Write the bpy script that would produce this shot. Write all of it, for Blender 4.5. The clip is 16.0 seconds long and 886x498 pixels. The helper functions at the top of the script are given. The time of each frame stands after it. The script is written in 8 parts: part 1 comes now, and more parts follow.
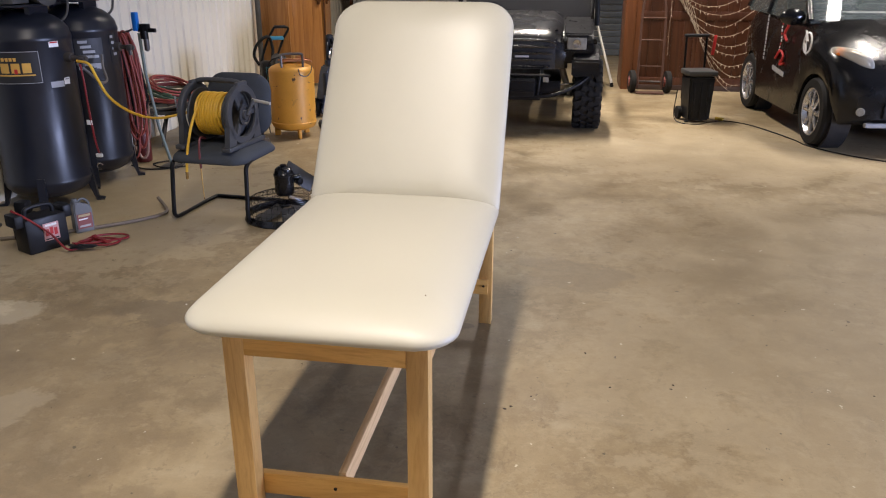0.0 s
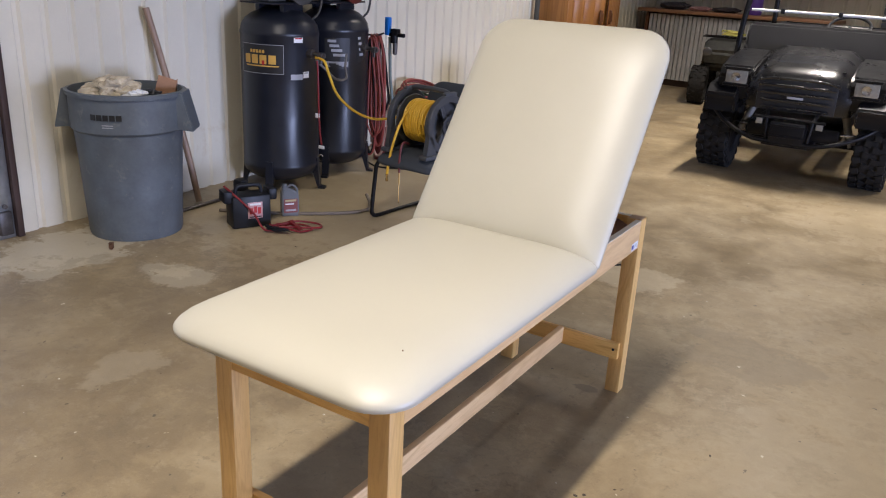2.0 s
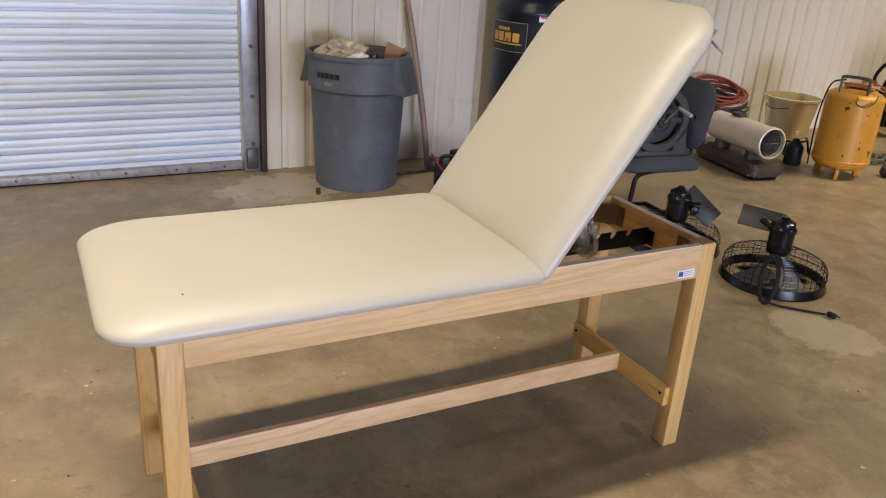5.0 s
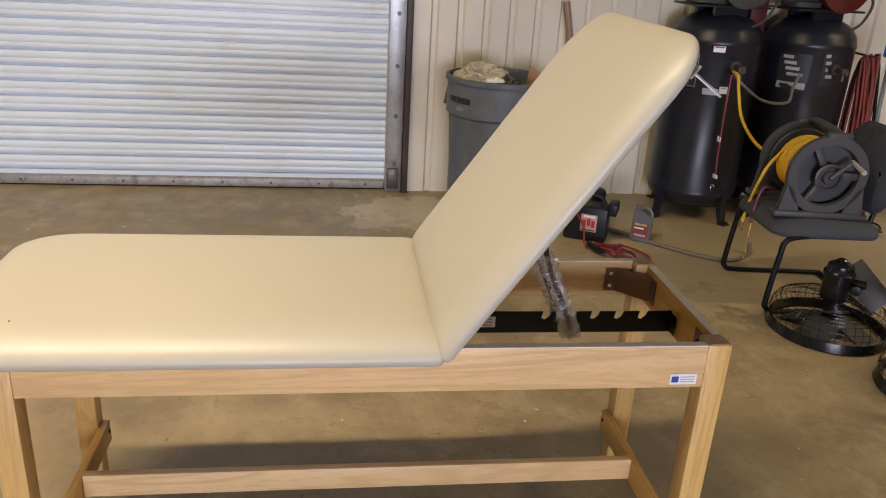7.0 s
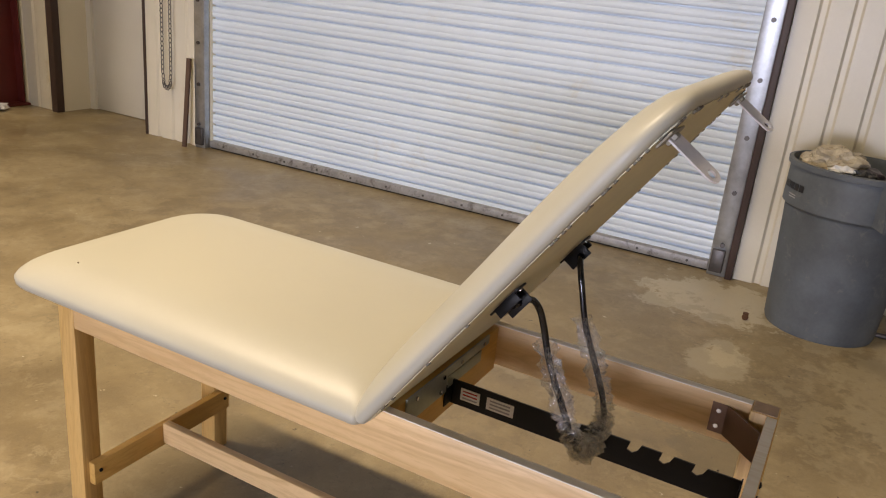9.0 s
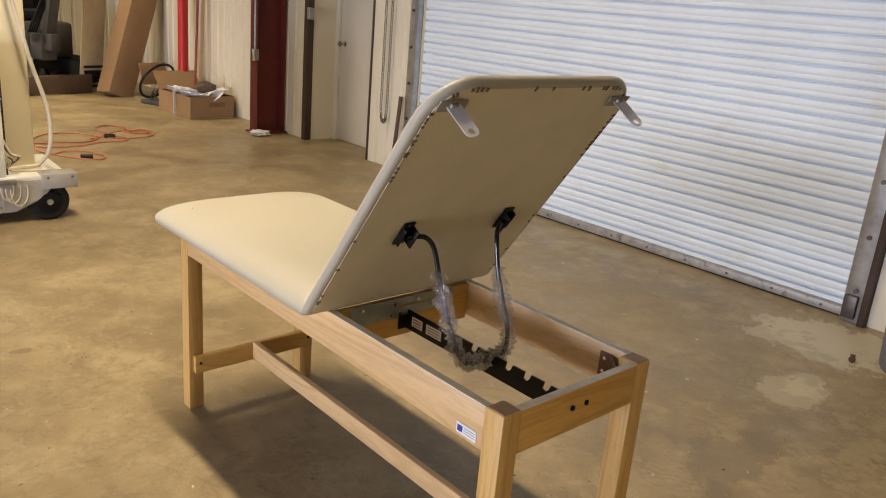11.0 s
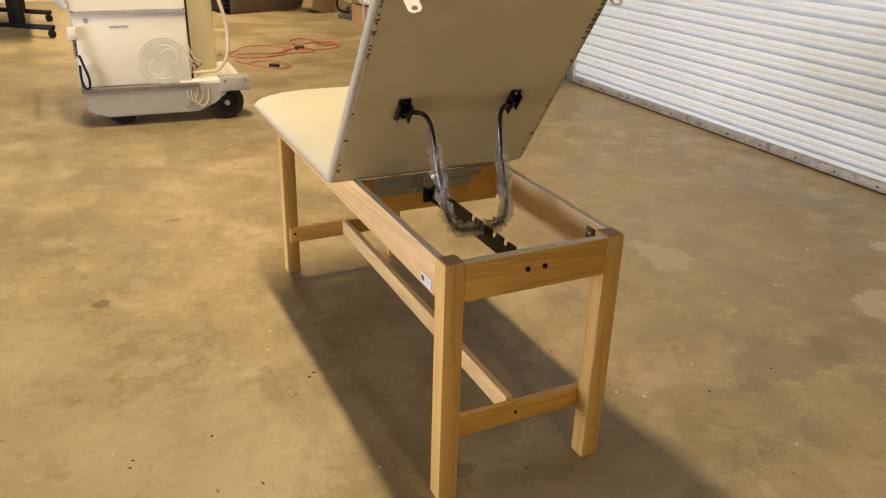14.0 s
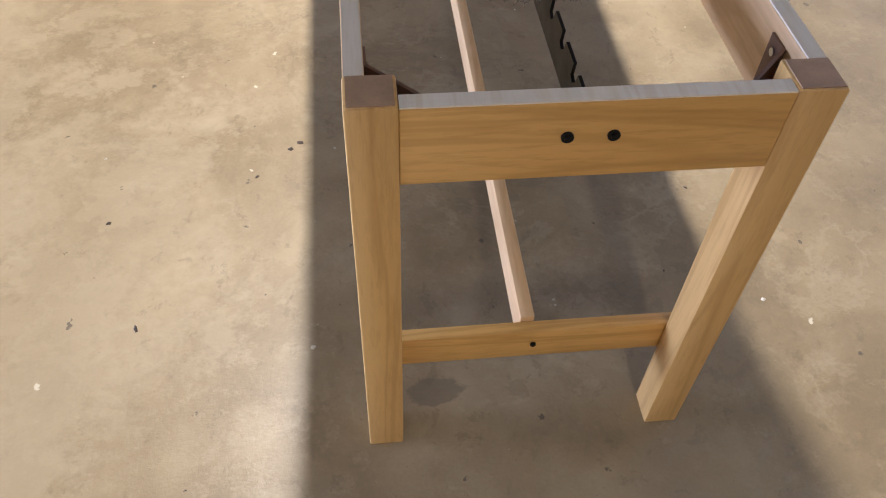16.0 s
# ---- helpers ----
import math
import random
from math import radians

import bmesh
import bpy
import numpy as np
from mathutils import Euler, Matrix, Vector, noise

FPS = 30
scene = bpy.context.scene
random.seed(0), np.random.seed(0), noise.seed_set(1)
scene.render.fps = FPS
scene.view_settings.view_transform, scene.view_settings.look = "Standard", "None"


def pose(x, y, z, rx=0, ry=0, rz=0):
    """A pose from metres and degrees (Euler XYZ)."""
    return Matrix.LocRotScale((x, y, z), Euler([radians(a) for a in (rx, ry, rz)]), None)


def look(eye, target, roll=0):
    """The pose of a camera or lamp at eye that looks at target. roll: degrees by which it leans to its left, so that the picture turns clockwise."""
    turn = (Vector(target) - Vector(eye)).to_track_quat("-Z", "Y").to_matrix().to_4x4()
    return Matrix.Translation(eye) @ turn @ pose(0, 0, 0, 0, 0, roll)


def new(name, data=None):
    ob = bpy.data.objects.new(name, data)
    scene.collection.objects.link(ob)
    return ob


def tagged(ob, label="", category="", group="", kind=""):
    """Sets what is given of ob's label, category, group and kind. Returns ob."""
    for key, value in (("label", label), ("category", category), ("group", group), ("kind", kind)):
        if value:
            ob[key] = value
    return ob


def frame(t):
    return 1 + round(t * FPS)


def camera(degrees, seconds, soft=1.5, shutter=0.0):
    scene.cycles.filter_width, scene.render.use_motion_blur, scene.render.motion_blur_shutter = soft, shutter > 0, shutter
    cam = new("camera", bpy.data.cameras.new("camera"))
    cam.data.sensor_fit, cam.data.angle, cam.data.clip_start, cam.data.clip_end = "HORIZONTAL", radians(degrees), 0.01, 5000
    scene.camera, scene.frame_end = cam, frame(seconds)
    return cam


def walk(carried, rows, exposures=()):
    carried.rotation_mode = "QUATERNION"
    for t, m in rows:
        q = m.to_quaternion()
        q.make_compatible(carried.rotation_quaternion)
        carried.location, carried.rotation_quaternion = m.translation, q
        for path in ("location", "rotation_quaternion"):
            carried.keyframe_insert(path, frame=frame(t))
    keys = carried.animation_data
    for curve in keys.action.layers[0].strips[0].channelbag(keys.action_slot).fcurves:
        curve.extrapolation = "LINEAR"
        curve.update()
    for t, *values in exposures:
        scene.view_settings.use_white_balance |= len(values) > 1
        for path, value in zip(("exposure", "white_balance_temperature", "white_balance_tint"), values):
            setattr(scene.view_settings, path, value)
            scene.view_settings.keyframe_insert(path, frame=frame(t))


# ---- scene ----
cam = camera(58.63, 16.0, soft=1.1)
PATH = [
    (0, (0.0296, -0.0372, 1.4990), (-0.2534, 1.8182, 0.8078), 0.12),
    (0.5, (0.1677, 0.0018, 1.4980), (-0.3862, 1.7859, 0.7837), 3.57),
    (1, (0.2775, 0.0945, 1.4880), (-0.4004, 1.8226, 0.7436), 2.37),
    (1.5, (0.3840, 0.2934, 1.4989), (-0.4387, 1.9798, 0.8066), 2.99),
    (2, (0.5410, 0.4265, 1.4986), (-0.4267, 2.0438, 0.8293), 3.14),
    (2.5, (0.7604, 0.4997, 1.5163), (-0.3669, 2.0140, 0.8561), 3.12),
    (3, (0.8820, 0.5846, 1.4926), (-0.3686, 1.9988, 0.8323), 2.42),
    (3.5, (0.9046, 0.8212, 1.4633), (-0.4535, 2.1198, 0.7782), 3.43),
    (4, (1.0077, 1.0483, 1.4765), (-0.4327, 2.2407, 0.7668), 3.92),
    (4.5, (1.2069, 1.2248, 1.5091), (-0.3359, 2.2755, 0.7910), 4.07),
    (5, (1.2655, 1.3894, 1.4786), (-0.3570, 2.2944, 0.7378), 3.97),
    (5.2, (1.2368, 1.4684, 1.4716), (-0.4241, 2.2899, 0.7188), 4.32),
    (7.5, (1.1811, 2.5163, 1.4948), (-0.6847, 2.5386, 0.7748), 3.52),
    (8, (1.1213, 2.7746, 1.4727), (-0.7142, 2.4486, 0.7484), 4.09),
    (8.5, (0.9834, 2.9293, 1.5005), (-0.8008, 2.3627, 0.7964), 4.58),
    (9, (0.8615, 3.1316, 1.4788), (-0.8249, 2.2936, 0.8051), 5.79),
    (9.5, (0.8966, 3.3236, 1.5008), (-0.6885, 2.2780, 0.8730), 5.36),
    (9.7, (0.9393, 3.4302, 1.4996), (-0.6024, 2.3177, 0.8789), 5.46),
    (11.8, (0.7651, 4.3364, 1.4870), (-0.3857, 2.8377, 0.8315), 4.11),
    (12, (0.7434, 4.3841, 1.4860), (-0.3572, 2.8667, 0.7890), 4.08),
    (12.5, (0.6281, 4.4963, 1.4864), (-0.2933, 2.8838, 0.7442), 2.59),
    (13, (0.5240, 4.5488, 1.4804), (-0.3311, 2.9181, 0.6996), 1.63),
    (13.5, (0.5088, 4.5804, 1.4837), (-0.3244, 2.9431, 0.6932), 1.06),
    (14, (0.5040, 4.6037, 1.4767), (-0.3098, 2.9700, 0.6590), 1.58),
    (14.5, (0.4684, 4.6103, 1.4374), (-0.3047, 3.0192, 0.5043), 2.42),
    (15, (0.3018, 4.3986, 1.3711), (-0.4097, 2.9232, 0.2235), 3.53),
    (15.5, (0.0452, 4.0582, 1.2677), (-0.5042, 2.6680, -0.0611), 5.80),
    (16, (-0.2476, 3.7237, 1.1858), (-0.4422, 2.4470, -0.3413), 2.80),
]
AIR = [(0, -0.06, 6200, 15), (1, -0.06, 6150, 13), (2.5, -0.06, 6100, 15), (3.5, -0.13, 6400, 14), (5, -0.25, 7100, 14), (7.5, -0.34, 8300, 12), (8.5, -0.32, 7950, 11), (9.5, -0.28, 8550, 12), (12, -0.13, 8250, 9), (13, -0.04, 8650, 8), (14, -0.01, 9700, 8), (14.5, 0.02, 9900, 8), (15, 0.17, 9200, 11), (15.5, 0.33, 6900, 12), (16, 0.54, 5900, 15)]
walk(cam, [(t, look(eye, target, roll)) for t, eye, target, roll in PATH], AIR)

# ---- light ----
world = bpy.data.worlds.new("world")
scene.world = world
world.use_nodes = True
sky = world.node_tree.nodes.new("ShaderNodeTexSky")
sky.sky_type, sky.sun_disc = "NISHITA", False
sky.sun_elevation, sky.sun_rotation = radians(42), radians(250)
world.node_tree.links.new(sky.outputs["Color"], world.node_tree.nodes["Background"].inputs["Color"])
world.node_tree.nodes["Background"].inputs["Strength"].default_value = 0.12
SUN = bpy.data.lights.new("sun", "SUN")
SUN.energy, SUN.angle, SUN.color = 2.5, radians(0.5), (1.0, 0.95, 0.88)
tagged(new("sun", SUN), kind="structure").matrix_world = look((0, 0, 20), (10, -4, 8))

LAMP_Z, LAMP_COLOR = 4.55, (1.0, 0.90, 0.755)
# the last two, east of the table, are unseen lamps added to brighten the floor
LAMPS = [(-0.34, -5.5, 192.0), (-0.34, 0.75, 150.0), (-0.34, 8.6, 208.0), (4.6, -1.6, 30.0), (3.6, 8.0, 158.0)]  # x, y, watts
for lx, ly, watts in LAMPS:
    lamp = bpy.data.lights.new("ceiling_lamp", "AREA")
    lamp.shape, lamp.size, lamp.size_y, lamp.energy, lamp.color, lamp.spread = "RECTANGLE", 0.16, 2.3, watts, LAMP_COLOR, radians(124 if abs(ly) < 1 else 115)
    tagged(new("ceiling_lamp", lamp), kind="structure").matrix_world = pose(lx, ly, LAMP_Z - 0.06)
# daylight in the open bay of the east wall
BAY = (8.0, 0.2, 4.6, 3.6)  # x, y from, y to, height
day = bpy.data.lights.new("bay_daylight", "AREA")
day.shape, day.size, day.size_y, day.energy, day.color = "RECTANGLE", 3.6, 1.4, 900.0, (0.58, 0.67, 1.0)
tagged(new("bay_daylight", day), kind="structure").matrix_world = look((8.25, 2.2, 0.85), (0, 2.2, 0.95))


# ---- materials ----
def nodes_of(name):
    m = bpy.data.materials.new(name)
    m.use_nodes = True
    t = m.node_tree
    return m, t, t.nodes["Principled BSDF"]


def noise_node(t, scale, detail=4, rough=0.55, vec=None, dist=0.0):
    n = t.nodes.new("ShaderNodeTexNoise")
    n.inputs["Scale"].default_value, n.inputs["Detail"].default_value = scale, detail
    n.inputs["Roughness"].default_value, n.inputs["Distortion"].default_value = rough, dist
    if vec is not None:
        t.links.new(vec, n.inputs["Vector"])
    return n.outputs["Fac"]


def coords(t, scale=(1, 1, 1), kind="Object", rot=(0, 0, 0)):
    c = t.nodes.new("ShaderNodeTexCoord")
    mp = t.nodes.new("ShaderNodeMapping")
    mp.inputs["Scale"].default_value = scale
    mp.inputs["Rotation"].default_value = rot
    t.links.new(c.outputs[kind], mp.inputs["Vector"])
    return mp.outputs["Vector"]


def ramp(t, fac, stops):
    r = t.nodes.new("ShaderNodeValToRGB")
    e = r.color_ramp.elements
    while len(e) < len(stops):
        e.new(0.5)
    for el, (p, c) in zip(e, stops):
        el.position, el.color = p, (*c, 1) if len(c) == 3 else c
    t.links.new(fac, r.inputs["Fac"])
    return r.outputs["Color"]


def mixc(t, fac, a, b, how="MIX"):
    n = t.nodes.new("ShaderNodeMix")
    n.data_type, n.blend_type = "RGBA", how
    for sock, v in ((n.inputs[0], fac), (n.inputs[6], a), (n.inputs[7], b)):
        if isinstance(v, (int, float)):
            sock.default_value = v
        elif isinstance(v, tuple):
            sock.default_value = (*v, 1)
        else:
            t.links.new(v, sock)
    return n.outputs[2]


def bump(t, b, height, strength=0.3, distance=0.002):
    n = t.nodes.new("ShaderNodeBump")
    n.inputs["Strength"].default_value, n.inputs["Distance"].default_value = strength, distance
    t.links.new(height, n.inputs["Height"])
    t.links.new(n.outputs["Normal"], b.inputs["Normal"])


def grey(v):
    return (v, v, v)


def plain(name, color, rough=0.5, metal=0.0, vary=0.15, scale=6.0, fine=120.0, relief=0.1, dirt=None, coat=0.0, amount=0.5, spec=0.5):
    """A surface with cloudy and fine variation, and optional dirt in patches."""
    m, t, b = nodes_of(name)
    v = coords(t)
    big, small = noise_node(t, scale, 5, 0.6, v), noise_node(t, fine, 3, 0.6, v)
    lo, hi = tuple(c * (1 - vary) for c in color), tuple(min(1, c * (1 + vary)) for c in color)
    col = ramp(t, big, [(0.3, lo), (0.7, hi)])
    col = mixc(t, 0.25 * min(1, vary * 3), col, ramp(t, small, [(0.3, tuple(c * 0.7 for c in color)), (0.7, tuple(min(1, c * 1.25) for c in color))]))
    if dirt:
        spots = ramp(t, noise_node(t, scale * 1.7, 8, 0.72, v, 0.4), [(1 - amount - 0.06, (0, 0, 0)), (1 - amount + 0.1, (1, 1, 1))])
        col = mixc(t, spots, col, dirt)
    t.links.new(col, b.inputs["Base Color"])
    b.inputs["Metallic"].default_value = metal
    r = ramp(t, big, [(0.25, grey(max(0.03, rough - 0.08))), (0.75, grey(min(1, rough + 0.08)))])
    t.links.new(r, b.inputs["Roughness"])
    b.inputs["Specular IOR Level"].default_value = spec
    b.inputs["Coat Weight"].default_value, b.inputs["Coat Roughness"].default_value = coat, 0.06
    bump(t, b, small, relief)
    return m


def wood(name, light, dark, axis, ring=26.0, rough=0.42, knots=0.0, stretch=14.0):
    """Lengthwise grain along an axis (0, 1, 2) of the world."""
    m, t, b = nodes_of(name)
    s = [ring, ring, ring]
    s[axis] = ring / stretch
    info = t.nodes.new("ShaderNodeObjectInfo")
    c = t.nodes.new("ShaderNodeTexCoord")
    add = t.nodes.new("ShaderNodeVectorMath")
    add.operation = "ADD"
    sh = t.nodes.new("ShaderNodeVectorMath")
    sh.operation = "SCALE"
    sh.inputs[0].default_value = (3.7, 5.1, 2.3)
    t.links.new(info.outputs["Random"], sh.inputs["Scale"])
    t.links.new(c.outputs["Object"], add.inputs[0])
    t.links.new(sh.outputs["Vector"], add.inputs[1])
    mp = t.nodes.new("ShaderNodeMapping")
    mp.inputs["Scale"].default_value = s
    t.links.new(add.outputs["Vector"], mp.inputs["Vector"])
    v = mp.outputs["Vector"]
    wv = noise_node(t, 0.5, 3, 0.5, v, 1.6)
    band = t.nodes.new("ShaderNodeMath")
    band.operation = "SINE"
    mul = t.nodes.new("ShaderNodeMath")
    mul.operation = "MULTIPLY"
    mul.inputs[1].default_value = 30.0
    t.links.new(wv, mul.inputs[0])
    t.links.new(mul.outputs[0], band.inputs[0])
    pores = noise_node(t, 9.0, 3, 0.7, v)
    broad = noise_node(t, 0.3, 2, 0.5, v)
    mid = tuple((a + d) / 2 for a, d in zip(light, dark))
    col = ramp(t, broad, [(0.3, light), (0.7, tuple((a * 2 + d) / 3 for a, d in zip(light, dark)))])
    col = mixc(t, ramp(t, band.outputs[0], [(0.0, grey(0)), (0.8, grey(0.65)), (1.0, grey(1.0))]), col, tuple(a * 0.4 + d * 0.6 for a, d in zip(light, dark)))
    col = mixc(t, ramp(t, pores, [(0.48, grey(0)), (0.74, grey(0.55))]), col, dark)
    t.links.new(col, b.inputs["Base Color"])
    b.inputs["Roughness"].default_value = rough
    bump(t, b, pores, 0.12, 0.001)
    return m


def glassy(name, color, rough=0.05, alpha=0.3):
    m, t, b = nodes_of(name)
    b.inputs["Base Color"].default_value = (*color, 1)
    b.inputs["Roughness"].default_value = rough
    b.inputs["Alpha"].default_value = alpha
    b.inputs["IOR"].default_value = 1.45
    return m


def film_material():
    """Thin clear wrapping: see-through, with sharp broken glints on its creases."""
    m, t, b = nodes_of("clear_plastic_film")
    clear, gloss, mix = t.nodes.new("ShaderNodeBsdfTransparent"), t.nodes.new("ShaderNodeBsdfGlossy"), t.nodes.new("ShaderNodeMixShader")
    clear.inputs["Color"].default_value = (0.97, 0.97, 0.96, 1)
    gloss.inputs["Roughness"].default_value = 0.2
    bp = t.nodes.new("ShaderNodeBump")
    bp.inputs["Strength"].default_value, bp.inputs["Distance"].default_value = 0.9, 0.006
    t.links.new(noise_node(t, 70.0, 4, 0.6, coords(t), 0.5), bp.inputs["Height"])
    t.links.new(bp.outputs["Normal"], gloss.inputs["Normal"])
    t.links.new(ramp(t, noise_node(t, 26.0, 4, 0.7, coords(t), 0.3), [(0.42, grey(0.06)), (0.66, grey(0.48))]), mix.inputs["Fac"])
    t.links.new(clear.outputs[0], mix.inputs[1])
    t.links.new(gloss.outputs[0], mix.inputs[2])
    haze, both = t.nodes.new("ShaderNodeBsdfTranslucent"), t.nodes.new("ShaderNodeMixShader")
    haze.inputs["Color"].default_value = (0.97, 0.97, 0.96, 1)
    t.links.new(ramp(t, noise_node(t, 40.0, 4, 0.7, coords(t, rot=(0.4, 0.2, 0.9)), 0.3), [(0.45, grey(0.04)), (0.66, grey(0.24))]), both.inputs["Fac"])
    t.links.new(mix.outputs[0], both.inputs[1])
    t.links.new(haze.outputs[0], both.inputs[2])
    t.links.new(both.outputs[0], t.nodes["Material Output"].inputs["Surface"])
    return m


def chips(m, scale, edge_at, tone):
    """Small crisp flakes of another colour over a material."""
    t = m.node_tree
    b = t.nodes["Principled BSDF"]
    src = b.inputs["Base Color"].links[0].from_socket
    f = ramp(t, noise_node(t, scale, 3, 0.55, coords(t)), [(edge_at, grey(0)), (edge_at + 0.015, grey(0.9))])
    t.links.new(mixc(t, f, src, tone), b.inputs["Base Color"])


def patch(t, v, x, y, rx, ry, wobble):
    """A ragged blot round a place on the floor, 0 to 1."""
    n = t.nodes.new("ShaderNodeMapping")
    n.vector_type = "TEXTURE"
    n.inputs["Location"].default_value, n.inputs["Scale"].default_value = (x, y, 0), (rx, ry, 1)
    t.links.new(v, n.inputs["Vector"])
    ln = t.nodes.new("ShaderNodeVectorMath")
    ln.operation = "LENGTH"
    t.links.new(n.outputs["Vector"], ln.inputs[0])
    ad = t.nodes.new("ShaderNodeMath")
    ad.operation = "MULTIPLY_ADD"
    ad.inputs[1].default_value = 3.0
    t.links.new(wobble, ad.inputs[0])
    t.links.new(ln.outputs["Value"], ad.inputs[2])
    return ad.outputs[0]


def concrete():
    m, t, b = nodes_of("concrete")
    v = coords(t)
    huge, big = noise_node(t, 0.38, 4, 0.6, v, 0.6), noise_node(t, 1.7, 6, 0.55, v, 0.5)
    mid, fine = noise_node(t, 5.0, 9, 0.68, v, 0.3), noise_node(t, 140, 4, 0.7, v)
    # pale worn skin, ochre and brown where it has soaked up dirt
    col = ramp(t, big, [(0.30, (0.165, 0.127, 0.079)), (0.44, (0.225, 0.175, 0.109)), (0.54, (0.295, 0.236, 0.152)), (0.68, (0.385, 0.322, 0.222))])
    two = ramp(t, mid, [(0.32, (0.165, 0.127, 0.078)), (0.46, (0.235, 0.183, 0.114)), (0.54, (0.29, 0.232, 0.149)), (0.66, (0.38, 0.317, 0.218))])
    col = mixc(t, ramp(t, huge, [(0.36, grey(0.35)), (0.62, grey(0.6))]), col, two)
    # trowel marks: crisp paler islands and darker, worn ones
    col = mixc(t, ramp(t, noise_node(t, 2.6, 12, 0.74, coords(t, (1, 1.3, 1)), 0.25), [(0.54, grey(0)), (0.62, grey(0.3))]), col, (0.45, 0.395, 0.30))
    col = mixc(t, ramp(t, noise_node(t, 3.4, 11, 0.74, coords(t, (1.3, 1, 1), rot=(0, 0, 0.7)), 0.25), [(0.56, grey(0)), (0.66, grey(0.34))]), col, (0.14, 0.108, 0.068))
    col = mixc(t, ramp(t, noise_node(t, 0.6, 6, 0.62, coords(t, (1.3, 1, 1), rot=(0, 0, 0.7)), 0.8), [(0.50, grey(0)), (0.64, grey(0.27))]), col, (0.13, 0.10, 0.065))
    col = mixc(t, ramp(t, noise_node(t, 24.0, 5, 0.66, coords(t, (1, 0.8, 1), rot=(0, 0, 0.3)), 0.6), [(0.61, grey(0)), (0.66, grey(0.3))]), col, (0.12, 0.092, 0.06))
    col = mixc(t, ramp(t, noise_node(t, 8.5, 10, 0.74, coords(t, (1, 1.2, 1), rot=(0, 0, 0.4)), 0.15), [(0.57, grey(0)), (0.63, grey(0.25))]), col, (0.43, 0.37, 0.275))
    col = mixc(t, ramp(t, noise_node(t, 10.0, 10, 0.74, coords(t, (1.2, 1, 1), rot=(0, 0, 1.9)), 0.15), [(0.595, grey(0)), (0.63, grey(0.36))]), col, (0.12, 0.092, 0.058))
    # thin wandering edges where the top skin has worn through
    for scale, turn, tone in ((3.1, 0.2, (0.12, 0.094, 0.062)), (4.6, 1.3, (0.40, 0.345, 0.255))):
        line = ramp(t, noise_node(t, scale, 9, 0.66, coords(t, rot=(0, 0, turn)), 0.3), [(0.52, grey(0)), (0.545, grey(0.3)), (0.59, grey(0))])
        col = mixc(t, mixc(t, 1.0, line, ramp(t, noise_node(t, 0.9, 3, 0.5, coords(t, rot=(0, 0, turn + 1))), [(0.42, grey(0)), (0.55, grey(1))]), "MULTIPLY"), col, tone)
    # known blots: spilt dust by the bin, dried patches, oil; also wide pale and dull areas
    # wide pale areas, partly dust, also put missing floor light into the colour
    wob = noise_node(t, 5.0, 7, 0.68, v)
    for x, y, rx, ry, tone, k in ((-3.15, 2.75, 0.30, 0.42, (0.58, 0.54, 0.46), 0.7), (-2.45, 2.87, 0.22, 0.12, (0.52, 0.475, 0.39), 0.68), (-1.86, 2.12, 0.10, 0.17, (0.46, 0.41, 0.33), 0.42), (0.42, 2.75, 0.40, 0.55, (0.40, 0.35, 0.265), 0.2),
                                  (1.5, 3.3, 1.3, 2.0, (0.37, 0.31, 0.22), 0.4), (-2.7, 4.5, 1.0, 1.3, (0.40, 0.34, 0.24), 0.65), (-0.58, 4.33, 0.24, 0.18, (0.54, 0.49, 0.40), 0.45), (0.14, 3.72, 0.27, 0.19, (0.19, 0.155, 0.11), 0.5), (0.48, 1.61, 0.035, 0.035, (0.09, 0.06, 0.04), 0.7),
                                  (-1.66, 2.98, 0.24, 0.13, (0.14, 0.115, 0.085), 0.55), (0.1, 0.84, 0.04, 0.025, (0.12, 0.075, 0.05), 0.6), (-0.36, 3.05, 0.05, 0.03, (0.11, 0.085, 0.06), 0.6), (-2.2, 1.5, 1.0, 1.6, (0.15, 0.118, 0.08), 0.3), (1.3, 6.6, 1.5, 1.0, (0.40, 0.34, 0.25), 0.5)):
        col = mixc(t, edge(t, patch(t, v, x, y, rx, ry, wob), k), col, tone)
    # grit and specks
    col = mixc(t, ramp(t, noise_node(t, 30.0, 3, 0.5, v), [(0.72, grey(0)), (0.74, grey(0.8))]), col, (0.06, 0.05, 0.04))
    col = mixc(t, ramp(t, noise_node(t, 21.0, 3, 0.5, coords(t, rot=(0, 0, 1.1))), [(0.735, grey(0)), (0.755, grey(0.8))]), col, (0.62, 0.59, 0.52))
    col = mixc(t, 0.10, col, ramp(t, fine, [(0.25, (0.10, 0.08, 0.055)), (0.75, (0.37, 0.31, 0.225))]))
    col = mixc(t, 1.0, col, (1.04, 1.0, 0.88), "MULTIPLY")
    t.links.new(col, b.inputs["Base Color"])
    t.links.new(ramp(t, big, [(0.36, grey(0.33)), (0.64, grey(0.54))]), b.inputs["Roughness"])
    b.inputs["Specular IOR Level"].default_value = 0.45
    bump(t, b, mixc(t, 0.5, mid, fine), 0.22, 0.004)
    return m


def edge(t, value, k):
    n = t.nodes.new("ShaderNodeMapRange")
    n.interpolation_type = "SMOOTHSTEP"
    for i, q in ((1, 2.36), (2, 2.6), (3, k), (4, 0.0)):
        n.inputs[i].default_value = q
    t.links.new(value, n.inputs[0])
    return n.outputs[0]


